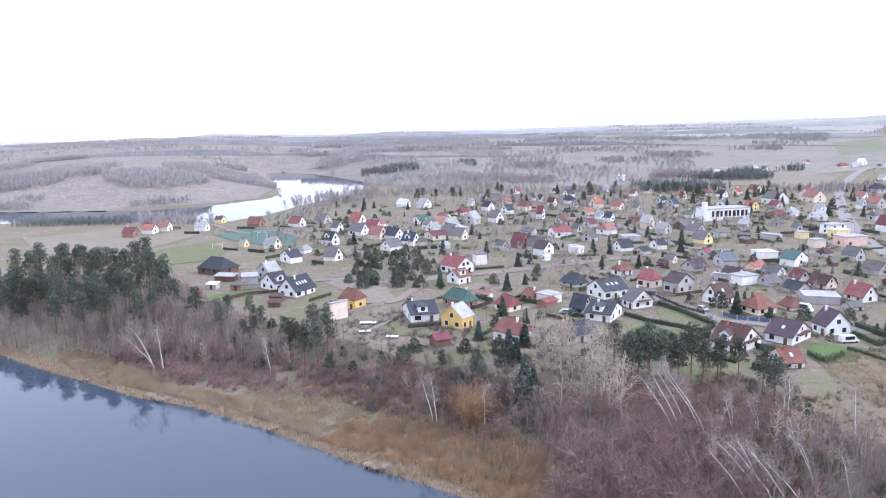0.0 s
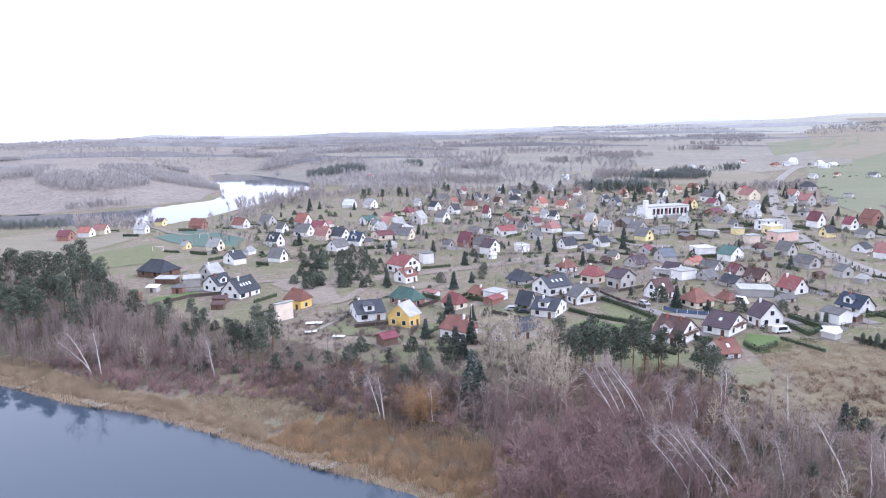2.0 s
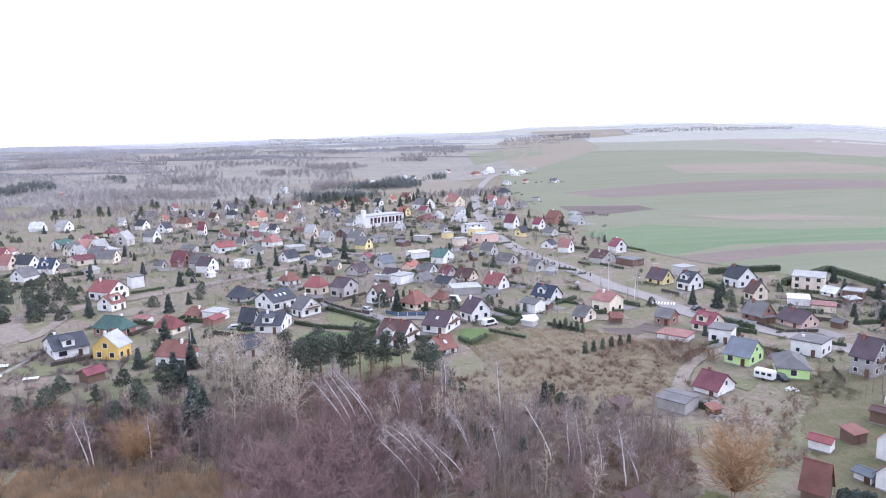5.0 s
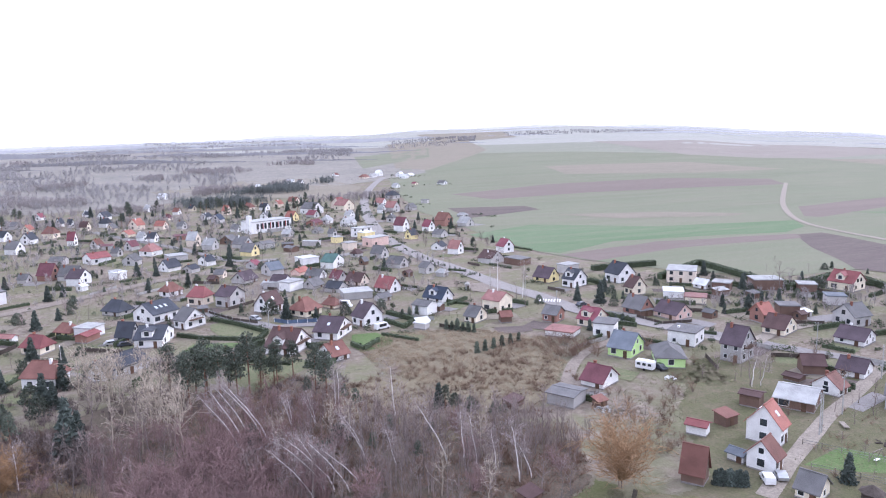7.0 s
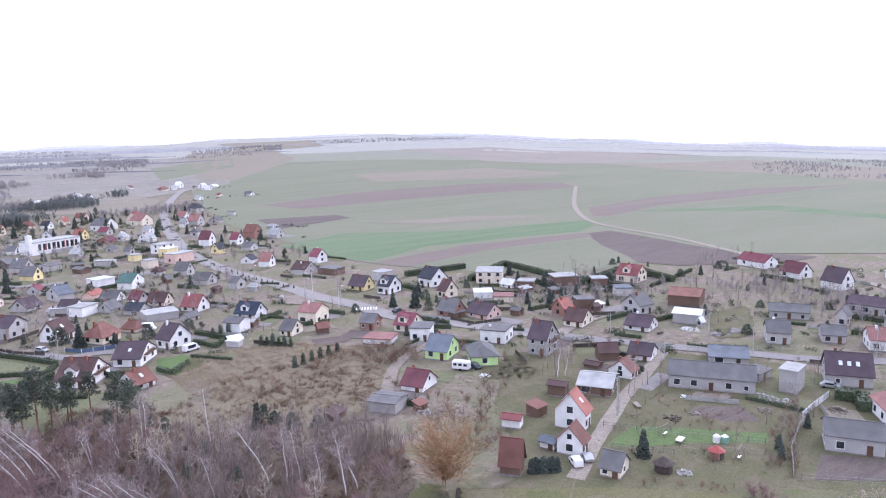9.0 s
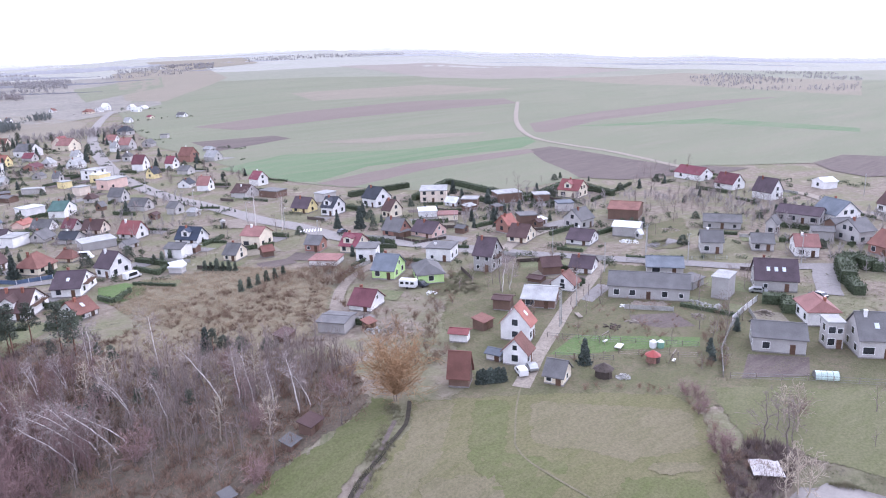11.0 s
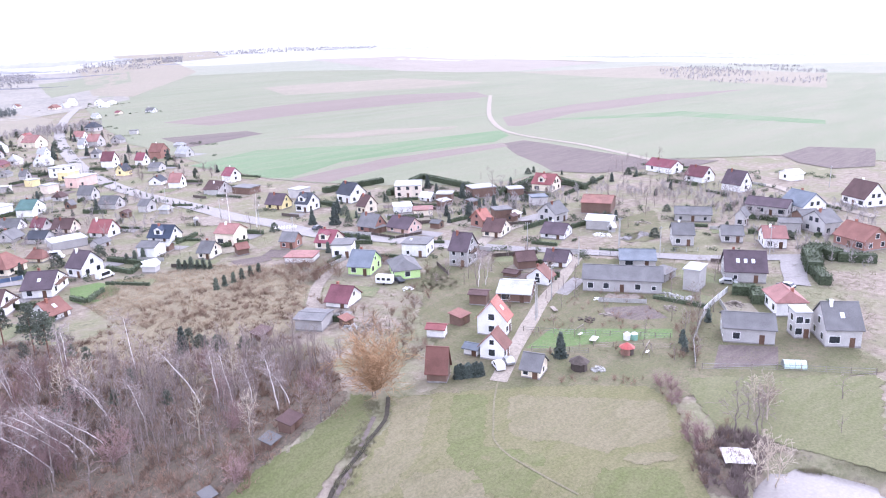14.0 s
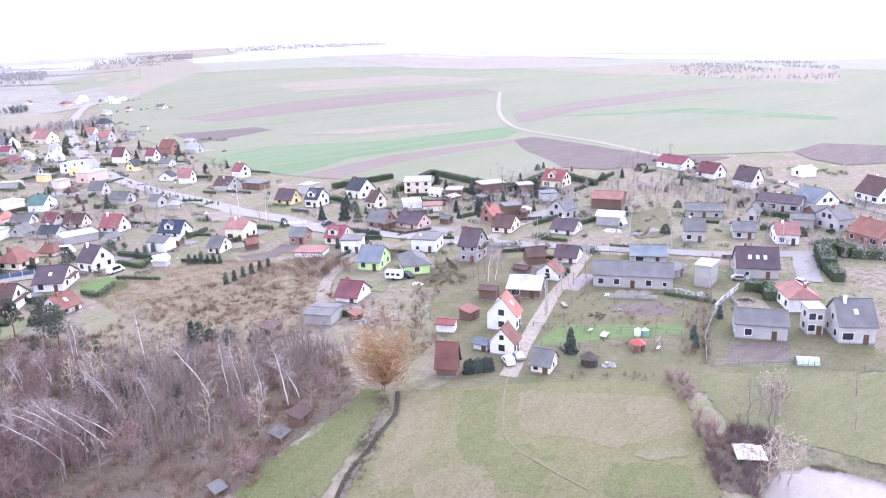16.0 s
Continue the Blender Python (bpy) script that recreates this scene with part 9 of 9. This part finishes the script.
def pier(pts, width, label, bench=False):
    """A plank walkway on piles over the water."""
    ob = new("pier")
    ob.location = (pts[0][0], pts[0][1], LAKE_Z + 0.55)
    tagged(ob, label, "pier")
    bmp = bmesh.new()
    box(bmp, -0.12, -width / 2, -0.03, 0.12, width / 2, 0.03)
    pm = mesh_of("plank", bmp, PALE_WOOD)
    bmq = bmesh.new()
    tube(bmq, 0, 0, -2.2, 0.25, 0.09, 0.08, 7)
    qm = mesh_of("pile", bmq, DARK_WOOD)
    for (ax, ay), (bx, by) in zip(pts, pts[1:]):
        L = math.hypot(bx - ax, by - ay)
        rot = math.degrees(math.atan2(by - ay, bx - ax))
        n = max(2, int(L / 0.3))
        m = Matrix.Translation((ax - pts[0][0], ay - pts[0][1], 0)) @ pose(0, 0, 0, 0, 0, rot)
        for i in range(n):
            p = new("plank", pm)
            p.parent = ob
            p.matrix_basis = m @ pose((i + 0.5) * L / n, 0, 0.004 * (i % 3))
        for i in range(max(2, int(L / 3)) + 1):
            for s in (-1, 1):
                q = new("pile", qm)
                q.parent = ob
                q.matrix_basis = m @ pose(L * i / max(2, int(L / 3)), s * (width / 2 - 0.1), 0)
        bm = bmesh.new()
        box(bm, 0, -width / 2 + 0.1, -0.18, L, -width / 2 + 0.25, -0.034)
        b = part("beam", bm, DARK_WOOD, ob)
        b.matrix_basis = m
    return ob


def school(x, y, rot):
    """The long white public building with a tower and tall red-framed windows."""
    ob = new("school_building")
    ob.matrix_world = pose(x, y, terr(x, y), 0, 0, rot)
    tagged(ob, "long white public building with a square tower", "building")
    bm = bmesh.new()
    box(bm, -15, -6, -1, 15, 6, 7)
    part("body", bm, WALLS["white"], ob)
    bm = bmesh.new()
    box(bm, -15.3, -6.3, 7.003, 15.3, 6.3, 7.5)
    part("roof", bm, ROOFS["light"], ob)
    bm = bmesh.new()
    box(bm, -17.2, -6, -1, -15.003, -3, 11.5)
    part("tower", bm, WALLS["white"], ob)
    for i in range(9):
        bm = bmesh.new()
        xx = -11 + 2.9 * i
        box(bm, xx - 0.8, -6.07, 2.4, xx + 0.8, -5.98, 6.0)
        w = part("window", bm, GLASS, ob)
        bm = bmesh.new()
        box(bm, xx + 0.9, -6.12, 2.3, xx + 1.4, -5.98, 6.2)
        part("pilaster", bm, RED_PAINT if i % 2 else WALLS["white"], ob)
    bm = bmesh.new()
    box(bm, -4, -9, -1, 7, -6.01, 2.0)
    part("porch", bm, WALLS["concrete"], ob)
    return ob


def tank(x, y, paint, label, r=0.75, h=1.6):
    ob = new("water_tank")
    ob.location = (x, y, terr(x, y))
    tagged(ob, label, "tank")
    bm = bmesh.new()
    tube(bm, 0, 0, 0, h, r, r * 1.02, 18)
    part("drum", bm, paint, ob)
    bm = bmesh.new()
    tube(bm, 0, 0, h, h + 0.35, r * 0.98, r * 0.35, 18)
    part("lid", bm, WHITE_PAINT, ob)
    bm = bmesh.new()
    box(bm, -r, -r, -0.2, r, r, 0.004)
    part("base", bm, CONCRETE, ob)
    return ob


def round_hut(x, y, r, h, wall, roof, label, name="gazebo", sides=8):
    """A small many-sided hut with a pointed roof."""
    ob = new(name)
    ob.location = (x, y, terr(x, y))
    tagged(ob, label, name.replace("_", " "))
    bm = bmesh.new()
    tube(bm, 0, 0, -0.3, h, r, r, sides)
    part("body", bm, wall, ob)
    bm = bmesh.new()
    tube(bm, 0, 0, h + 0.003, h + r * 0.75, r * 1.3, 0.08, sides)
    part("roof", bm, roof, ob)
    bm = bmesh.new()
    box(bm, -0.45, -r - 0.03, 0, 0.45, -r * 0.85, min(h - 0.2, 1.9))
    part("door", bm, DARK_WOOD, ob)
    return ob


def polytunnel(x, y, rot, L=6.0, r=1.5):
    ob = new("greenhouse")
    ob.matrix_world = pose(x, y, terr(x, y), 0, 0, rot)
    tagged(ob, "small arched greenhouse of pale green film", "greenhouse")
    bm = bmesh.new()
    prism(bm, [(r * math.cos(math.pi * i / 10), 1.25 * r * math.sin(math.pi * i / 10)) for i in range(11)], -L / 2, L / 2)
    part("cover", bm, FILM, ob)
    for i in range(5):
        bm = bmesh.new()
        xx = -L / 2 + L * i / 4
        prism(bm, [((r + 0.04) * math.cos(math.pi * j / 10), 1.25 * (r + 0.04) * math.sin(math.pi * j / 10)) for j in range(11)], xx - 0.03, xx + 0.03)
        part("hoop", bm, WIRE, ob)
    return ob


def slab_table(x, y, rot, L, W, h, paint, label, name="table"):
    """A board on legs."""
    ob = new(name)
    ob.matrix_world = pose(x, y, terr(x, y), 0, 0, rot)
    tagged(ob, label, name.replace("_", " "))
    bm = bmesh.new()
    box(bm, -L / 2, -W / 2, h - 0.12, L / 2, W / 2, h)
    part("top", bm, paint, ob)
    for i in (-1, 1):
        for j in (-1, 1):
            bm = bmesh.new()
            box(bm, i * (L / 2 - 0.2) - 0.06, j * (W / 2 - 0.15) - 0.06, -0.3, i * (L / 2 - 0.2) + 0.06, j * (W / 2 - 0.15) + 0.06, h - 0.123)
            part("leg", bm, PALE_WOOD, ob)
    return ob


def swing(x, y, rot, label="wooden garden swing frame"):
    ob = new("swing_frame")
    ob.matrix_world = pose(x, y, terr(x, y), 0, 0, rot)
    tagged(ob, label, "swing")
    for s in (-1, 1):
        for q in (-1, 1):
            V, F = [], []
            stick(V, F, (s * 1.3, q * 0.8, -0.1), (s * 1.3, 0, 2.2), 0.06, 0.06, 5)
            p = new("leg", raw_mesh("leg", V, F, PALE_WOOD))
            p.parent = ob
    bm = bmesh.new()
    box(bm, -1.5, -0.06, 2.15, 1.5, 0.06, 2.3)
    part("beam", bm, PALE_WOOD, ob)
    bm = bmesh.new()
    box(bm, -0.7, -0.25, 0.5, 0.7, 0.25, 0.58)
    part("seat", bm, WHITE_PAINT, ob)
    return ob


def goal(x, y, rot):
    ob = new("football_goal")
    ob.matrix_world = pose(x, y, terr(x, y) + 0.1, 0, 0, rot)
    tagged(ob, "white tubular football goal frame", "goal")
    for s in (-1, 1):
        bm = bmesh.new()
        box(bm, s * 2.5 - 0.07, -0.07, 0, s * 2.5 + 0.07, 0.07, 2.1)
        part("upright", bm, WHITE_PAINT, ob)
    bm = bmesh.new()
    box(bm, -2.57, -0.07, 2.1, 2.57, 0.07, 2.24)
    part("crossbar", bm, WHITE_PAINT, ob)
    return ob


def pile_of(name, x, y, r, h, n, mat, label, category, seed):
    """A heap of loose pieces lying on one another."""
    rng = random.Random(seed)
    ob = new(name)
    ob.location = (x, y, terr(x, y))
    tagged(ob, label, category)
    bm = bmesh.new()
    for i in range(n):
        a, d = rng.uniform(0, 6.28), r * rng.random() ** 0.6
        s = rng.uniform(0.15, 0.5)
        vs = box(bm, -s, -s * rng.uniform(0.2, 0.6), -0.1, s, s * rng.uniform(0.2, 0.6), rng.uniform(0.05, 0.25))
        m = pose(math.cos(a) * d, math.sin(a) * d, h * (1 - d / r) * rng.random() + 0.05, rng.uniform(-20, 20), rng.uniform(-20, 20), rng.uniform(0, 360))
        bmesh.ops.transform(bm, matrix=m, verts=vs)
    p = part("rubble", bm, mat, ob)
    tagged(p, kind="stuff")
    return ob


def tarp_roof(x, y, rot):
    """A sagging white patched canopy on posts above the pond."""
    ob = new("canopy")
    ob.matrix_world = pose(x, y, terr(x, y), 0, 0, rot)
    tagged(ob, "collapsed white patched canopy on short posts", "canopy")
    bm = bmesh.new()
    g = bmesh.ops.create_grid(bm, x_segments=10, y_segments=10, size=2.1)
    for v in bm.verts:
        v.co.z = 1.0 - 0.02 * (v.co.x ** 2 + v.co.y ** 2) + 0.22 * noise.noise((v.co.x, v.co.y, 3.0))
    bmesh.ops.solidify(bm, geom=bm.faces[:], thickness=0.06)
    part("cover", bm, material("patched_tarp", (0.50, 0.48, 0.47), 0.7, 0.3, 0.8, 3.0, 0.3, 0.0, second=(0.35, 0.31, 0.31)), ob)
    for i in (-1, 1):
        for j in (-1, 1):
            bm = bmesh.new()
            tube(bm, i * 1.8, j * 1.8, -0.3, 0.82, 0.06, 0.06, 6)
            part("post", bm, PALE_WOOD, ob)
    return ob


def crosswalk(x, y, rot, n, label):
    for i in range(n):
        bm = bmesh.new()
        box(bm, -0.25, -2.0, 0.0, 0.25, 2.0, 0.02)
        ob = new("road_marking", mesh_of("road_marking", bm, WHITE_PAINT))
        d = (i - n / 2) * 1.0
        px, py = x + d * math.cos(radians(rot)), y + d * math.sin(radians(rot))
        ob.matrix_world = pose(px, py, terr(px, py) + 0.05 + math.hypot(px, py) * 0.0003 + 4 * (0.012 + math.hypot(px, py) * 0.00006), 0, 0, rot)
        tagged(ob, label, "road marking", "zebra crossing stripes", "structure")


for i, (p, q) in enumerate(PLOT_LINES):
    if i % 4 == 1 and math.hypot(*p) < 330:
        fence([p, q], 1.2, CONCRETE if i % 8 == 1 else PALE_WOOD, CONCRETE if i % 8 == 1 else DARK_WOOD, "low board fence along a garden plot", 4.5, True)
fence([(-88.3, 212.2), (-84.5, 220.0), (-81.1, 226.1)], 1.2, PALE_WOOD, PALE_WOOD, "pale wooden board fence by a yellow house", 2.5, True)
fence([(-75.0, 192.3), (-72.2, 203.1), (-70.5, 214.5)], 0.8, CONCRETE, CONCRETE, "low grey wall along a drive", 2.5, True)
fence([(-158.6, 217.7), (-141.6, 212.6), (-134.6, 229.1), (-125.3, 235.0)], 1.3, DARK_WOOD, DARK_WOOD, "long dark screen fence round a garden", 3, True)
fence([(28.0, 233.5), (31.7, 229.1), (40.8, 227.8)], 1.3, WHITE_PAINT, BLUE_PANEL, "blue panel fence with white posts", 3, True)
fence([(22.8, 170.3), (27.3, 174.1), (33.7, 178.6), (42.1, 186.6)], 1, PALE_WOOD, WIRE, "weathered wire fence on thin posts", 3, False)
fence([(108.5, 98.6), (112.1, 93.2), (117.1, 86.1), (126.2, 73.9)], 1.1, PALE_WOOD, WIRE, "weathered wire fence on thin posts", 3, False)
fence([(112.2, 82.9), (116.8, 76.7), (121.7, 71.2)], 1, PALE_WOOD, PALE_WOOD, "pale wooden rail fence", 3, False)
fence([(143.1, 76.0), (150.0, 77.4), (160.1, 79.0)], 1.6, PALE_WOOD, WHITE_PAINT, "white board fence beside a grass strip", 3, True)
fence([(116.7, 63.0), (127.3, 69.4), (139.7, 74.4), (155.6, 78.9)], 1.3, PALE_WOOD, CONCRETE, "grey board fence along a grass strip", 3, True)
fence([(101.0, 168.6), (107.6, 171.4), (114.2, 173.4)], 1.2, CONCRETE, CONCRETE, "grey concrete panel fence", 2.5, True)
fence([(99.8, 175.5), (101.0, 168.6)], 0.9, PALE_WOOD, WIRE, "weathered wire fence on thin posts", 3, False)
fence([(117.5, 62.1), (126.4, 52.1), (136.5, 38.7)], 1.1, PALE_WOOD, WIRE, "weathered wire fence on thin posts", 3.5, False)
fence([(102.0, 90.6), (108.9, 81.7)], 1, PALE_WOOD, WIRE, "weathered wire fence on thin posts", 3, False)
fence([(136.0, 194.7), (138.8, 180.9), (148.4, 179.1)], 1, PALE_WOOD, DARK_WOOD, "dark fence before brick houses", 3, True)
fence([(166.1, 120.7), (180.8, 108.9), (187.9, 102.2)], 1, CONCRETE, WIRE, "weathered wire fence on thin posts", 3, False)
fence([(8.7, 254.7), (15.5, 241.5), (22.8, 233.2)], 1, CONCRETE, DARK_WOOD, "dark low fence along the street", 3, True)
fence([(-68.2, 190.8), (-59.2, 192.4), (-46.4, 187.0)], 1.1, PALE_WOOD, WIRE, "weathered wire fence on thin posts", 3, False)
fence([(-55.6, 226.6), (-49.6, 225.5), (-45.5, 234.0)], 1.3, DARK_WOOD, DARK_WOOD, "dark board fence beside a lane", 3, True)
fence([(-231.3, 359.9), (-225.1, 395.4), (-179.0, 365.4)], 2.6, WIRE, WIRE, "tall mesh fence of a sports court", 5, False)
car(22.5, 238.7, -53, SILVER, "silver hatchback parked on the street")
car(57.8, 210.9, 22, CAR_WHITE, "white delivery van parked beside a house", 5.2, 2.0, True)
car(53.7, 244.1, -34, CAR_WHITE, "white camper van parked in a yard", 5.0, 2.4, True)
car(-15.8, 222.9, 10, CAR_DARK, "dark car parked in a drive")
car(-19.6, 225.9, 10, SILVER, "silver car parked in a drive")
car(166.1, 81.8, -62, SILVER, "silver car parked by the brick house")
car(172.5, 70.4, 80, CAR_DARK, "dark car in the side street")
car(94.4, 89.9, 62, SILVER, "grey car parked at the lane end", 3.6, 1.3)
car(91.4, 89.7, 62, CAR_WHITE, "white van at the lane end", 3.7, 1.5, True)
car(111.4, 145.7, -80, CAR_DARK, "dark car beside a caravan")
car(128.9, 211.9, 20, CAR_DARK, "dark car parked near the crossing")
caravan(108.1, 146.8, -57)
pier([(-44.3, 142.0), (-49.6, 132.4), (-53.7, 134.1)], 1.7, "L-shaped grey plank pier with a landing")
pier([(-117.4, 162.7), (-118.6, 155.8), (-126.2, 159.3)], 2.0, "grey plank landing stage in the reeds")
pier([(-80.2, 148.2), (-81.8, 144.8)], 1.6, "short plank fishing stage")
pier([(-148.8, 167.0), (-150.3, 164.1)], 1.6, "short plank fishing stage")
pole(154.4, 119.2, 8.5, False)
pole(127.7, 106.7, 8.5, False)
pole(116.1, 101.3, 8.5, False)
pole(179.3, 123.0, 8.5, False)
pole(177.4, 108.1, 8.5, False)
pole(177.4, 122.0, 8.5, False)
pole(25.6, 228.1, 7.5, True)
pole(114.5, 203.4, 8.5, False)
pole(113.4, 254.0, 7.5, True)
pole(117.8, 232.6, 7.5, True)
pole(114.8, 100.6, 8.5, False)
pole(-93.3, 259.9, 7.5, True)
pole(-29.2, 200.7, 7.5, True)
pole(109.8, 297.0, 7.5, True)
pole(107.6, 350.0, 7.5, True)
pole(111.1, 411.3, 7.5, True)
pole(303.6, 109.9, 8.5, False)
pole(196.7, 85.4, 8.5, False)
pole(157.2, 140.4, 8.5, False)
pole(11.2, 353.1, 8.5, False)
pole(-91.5, 260.3, 8.5, False)
school(53.8, 472.6, 29)
tank(119.6, 80.0, WHITE_PAINT, "white plastic water tank on a slab", 0.7, 1.35)
tank(120.6, 78.9, POLY_GREEN, "green plastic water tank on a slab", 0.7, 1.35)
round_hut(113.7, 76.0, 1.25, 1.5, WALLS["brick"], RED_PAINT, "round red summer house with a pointed roof", "summer_house")
round_hut(101.6, 78.4, 1.55, 1.7, DARK_WOOD, DARK_WOOD, "grey wooden gazebo with a pointed roof")
polytunnel(129.7, 50.4, -51, 4.0, 1.1)
slab_table(114.2, 84.3, 20, 2.4, 1.3, 0.8, WHITE_PAINT, "white tarpaulin over a garden bench", "covered_bench")
slab_table(122.6, 101.8, 60, 3.0, 1.0, 0.6, PALE_WOOD, "long weathered plank bench", "bench")
slab_table(-77.7, 201.3, 15, 5.0, 2.4, 0.7, WHITE_PAINT, "stack of white boards on trestles", "board_stack")
slab_table(-75.4, 192.6, 25, 3.5, 1.5, 0.6, WHITE_PAINT, "white covered timber stack on trestles", "board_stack")
slab_table(-65.6, 188.8, 5, 3.5, 1.5, 0.8, WHITE_PAINT, "white covered trailer in a garden", "garden_trailer")
swing(116.4, 73.1, 20)
swing(114.7, 88.2, 10, "rusty metal carpet-beating frame")
goal(-202.7, 318.7, 20)
goal(-201.1, 361.1, 20)
tarp_roof(92.8, 43.0, 40)
crosswalk(123.4, 223.0, -33, 8, "white zebra crossing stripe")
round_hut(103.1, 252.4, 0.9, 2.6, CONCRETE, CONCRETE, "grey stone monument on the village square", "monument", 6)
shed(51.6, 99.2, 25, 3.4, 2.4, 2.0, "wood", "brown", "weathered plank shed at the wood edge")
shed(47.0, 97.8, 25, 2.5, 1.9, 1.5, "wood", "grey", "small weathered grey plank shed")
shed(35.0, 95.6, 10, 1.8, 1.5, 1.4, "wood", "grey", "small hut among birches")
shed(67.1, 137.5, 30, 4.5, 2.6, 2.0, "wood", "brown", "tumbledown brown plank shed")
shed(-119.9, 223.2, 10, 4.5, 3, 2.4, "wood", "brown", "brown garden pergola shed")
shed(-116.7, 215.8, 15, 4, 3, 2.2, "wood", "brown", "low brown garden shed roof")
shed(-143.0, 236.1, 8, 4, 3, 2.6, "brick", "grey", "red-brown playhouse shed with a flat roof")
shed(-153.4, 236.3, 5, 4, 3, 2.4, "grey", "white", "small pale garden shed")
shed(-150.6, 222.0, 0, 2.5, 2.5, 2.6, "wood", "rust", "wooden play tower hut")
shed(-156.4, 250.6, 5, 8, 4, 2.6, "wood", "light", "low pale-roofed outbuilding with a flat roof")
shed(84.4, 130.3, 10, 2.5, 2, 2, "wood", "rust", "small rusty garden hut")
shed(102.5, 112.2, 10, 3.5, 3, 2.6, "wood", "rust", "red plank lean-to shed")
shed(70.6, 210.0, 0, 4, 2.6, 2.2, "grey", "white", "small garden shed with pale roof")
shed(140.3, 192.5, 5, 5, 3, 2.5, "wood", "grey", "low shed behind the houses")
shed(183.0, 206.3, 5, 5, 3, 2.5, "wood", "light", "low wooden garden shed")
shed(190.1, 197.7, 5, 4, 3, 2.4, "wood", "grey", "small plank shed behind houses")
shed(185.5, 170.8, 5, 3, 2.5, 2.2, "grey", "white", "small pale shed behind houses")
shed(159.6, 95.9, 5, 6, 3.5, 2.6, "concrete", "grey", "low concrete lean-to shed")
shed(157.6, 100.5, 10, 4, 3, 2.4, "wood", "grey", "low grey plank shed")
shed(16.8, 324.5, 5, 4, 3, 2.5, "wood", "grey", "small plank shed in a garden")
shed(55.8, 395.8, 5, 6, 3, 2.5, "wood", "grey", "dark weathered plank shed")
shed(6.8, 257.1, 5, 3, 2.5, 2.2, "wood", "grey", "small grey garden shed")
shed(-37.0, 432.1, 5, 6, 4, 2.8, "grey", "maroon", "small red-roofed outbuilding with a flat roof")
shed(1.5, 455.0, 5, 8, 4, 3, "brick", "maroon", "long red-roofed outbuilding with a flat roof")
pile_of("scrap_heap", 153.2, 73.8, 2.2, 1, 60, PALE_WOOD, "heap of split firewood", "heap", 1)
pile_of("scrap_heap", 135.6, 98.9, 1.2, 0.4, 18, WHITE_PAINT, "scattered pale boards on the grass", "heap", 2)
pile_of("scrap_heap", 122.8, 92.9, 2.2, 0.4, 26, DARK_WOOD, "scattered timber and scrap", "heap", 3)
pile_of("scrap_heap", 128.3, 91.2, 1.8, 0.3, 20, PALE_WOOD, "scattered planks on the grass", "heap", 4)
pile_of("scrap_heap", 86.6, 125.4, 2.5, 0.4, 30, PALE_WOOD, "scattered scrap in the garden", "heap", 5)
pile_of("scrap_heap", 84.0, 128.2, 2, 0.6, 26, CONCRETE, "rubble and scrap heap", "heap", 6)
pile_of("scrap_heap", 109.5, 139.4, 1.6, 0.4, 20, WHITE_PAINT, "scattered pale scrap on the grass", "heap", 7)
pile_of("scrap_heap", 149.0, 88.1, 2.5, 0.6, 36, CONCRETE, "rubble beside the barn", "heap", 8)
pile_of("scrap_heap", 149.3, 83.8, 2.2, 0.6, 34, CONCRETE, "rubble beside ruined walls", "heap", 9)
pile_of("scrap_heap", 185.3, 133.3, 3, 0.4, 36, WHITE_PAINT, "scattered pale rubble in the yard", "heap", 10)
pile_of("scrap_heap", 103.8, 75.7, 1.4, 0.5, 22, CONCRETE, "small stone heap on the grass", "heap", 11)
pile_of("scrap_heap", 206.0, 132.2, 3, 1, 40, PALE_WOOD, "stacked timber by the field", "heap", 12)
pile_of("scrap_heap", 121.6, 157.8, 2, 0.4, 20, CONCRETE, "scrap beside the garage", "heap", 13)
pile_of("scrap_heap", 141.5, 82.8, 2, 0.5, 26, PALE_WOOD, "scrap timber heap on the grass", "heap", 14)
strip("ditch", [(63.2, 91.7), (56.0, 85.8), (51.0, 82.5), (47.4, 80.4), (45.0, 79.0)], 0.8, PLOUGH_DARK, "dark ditch overgrown with weeds", 4)
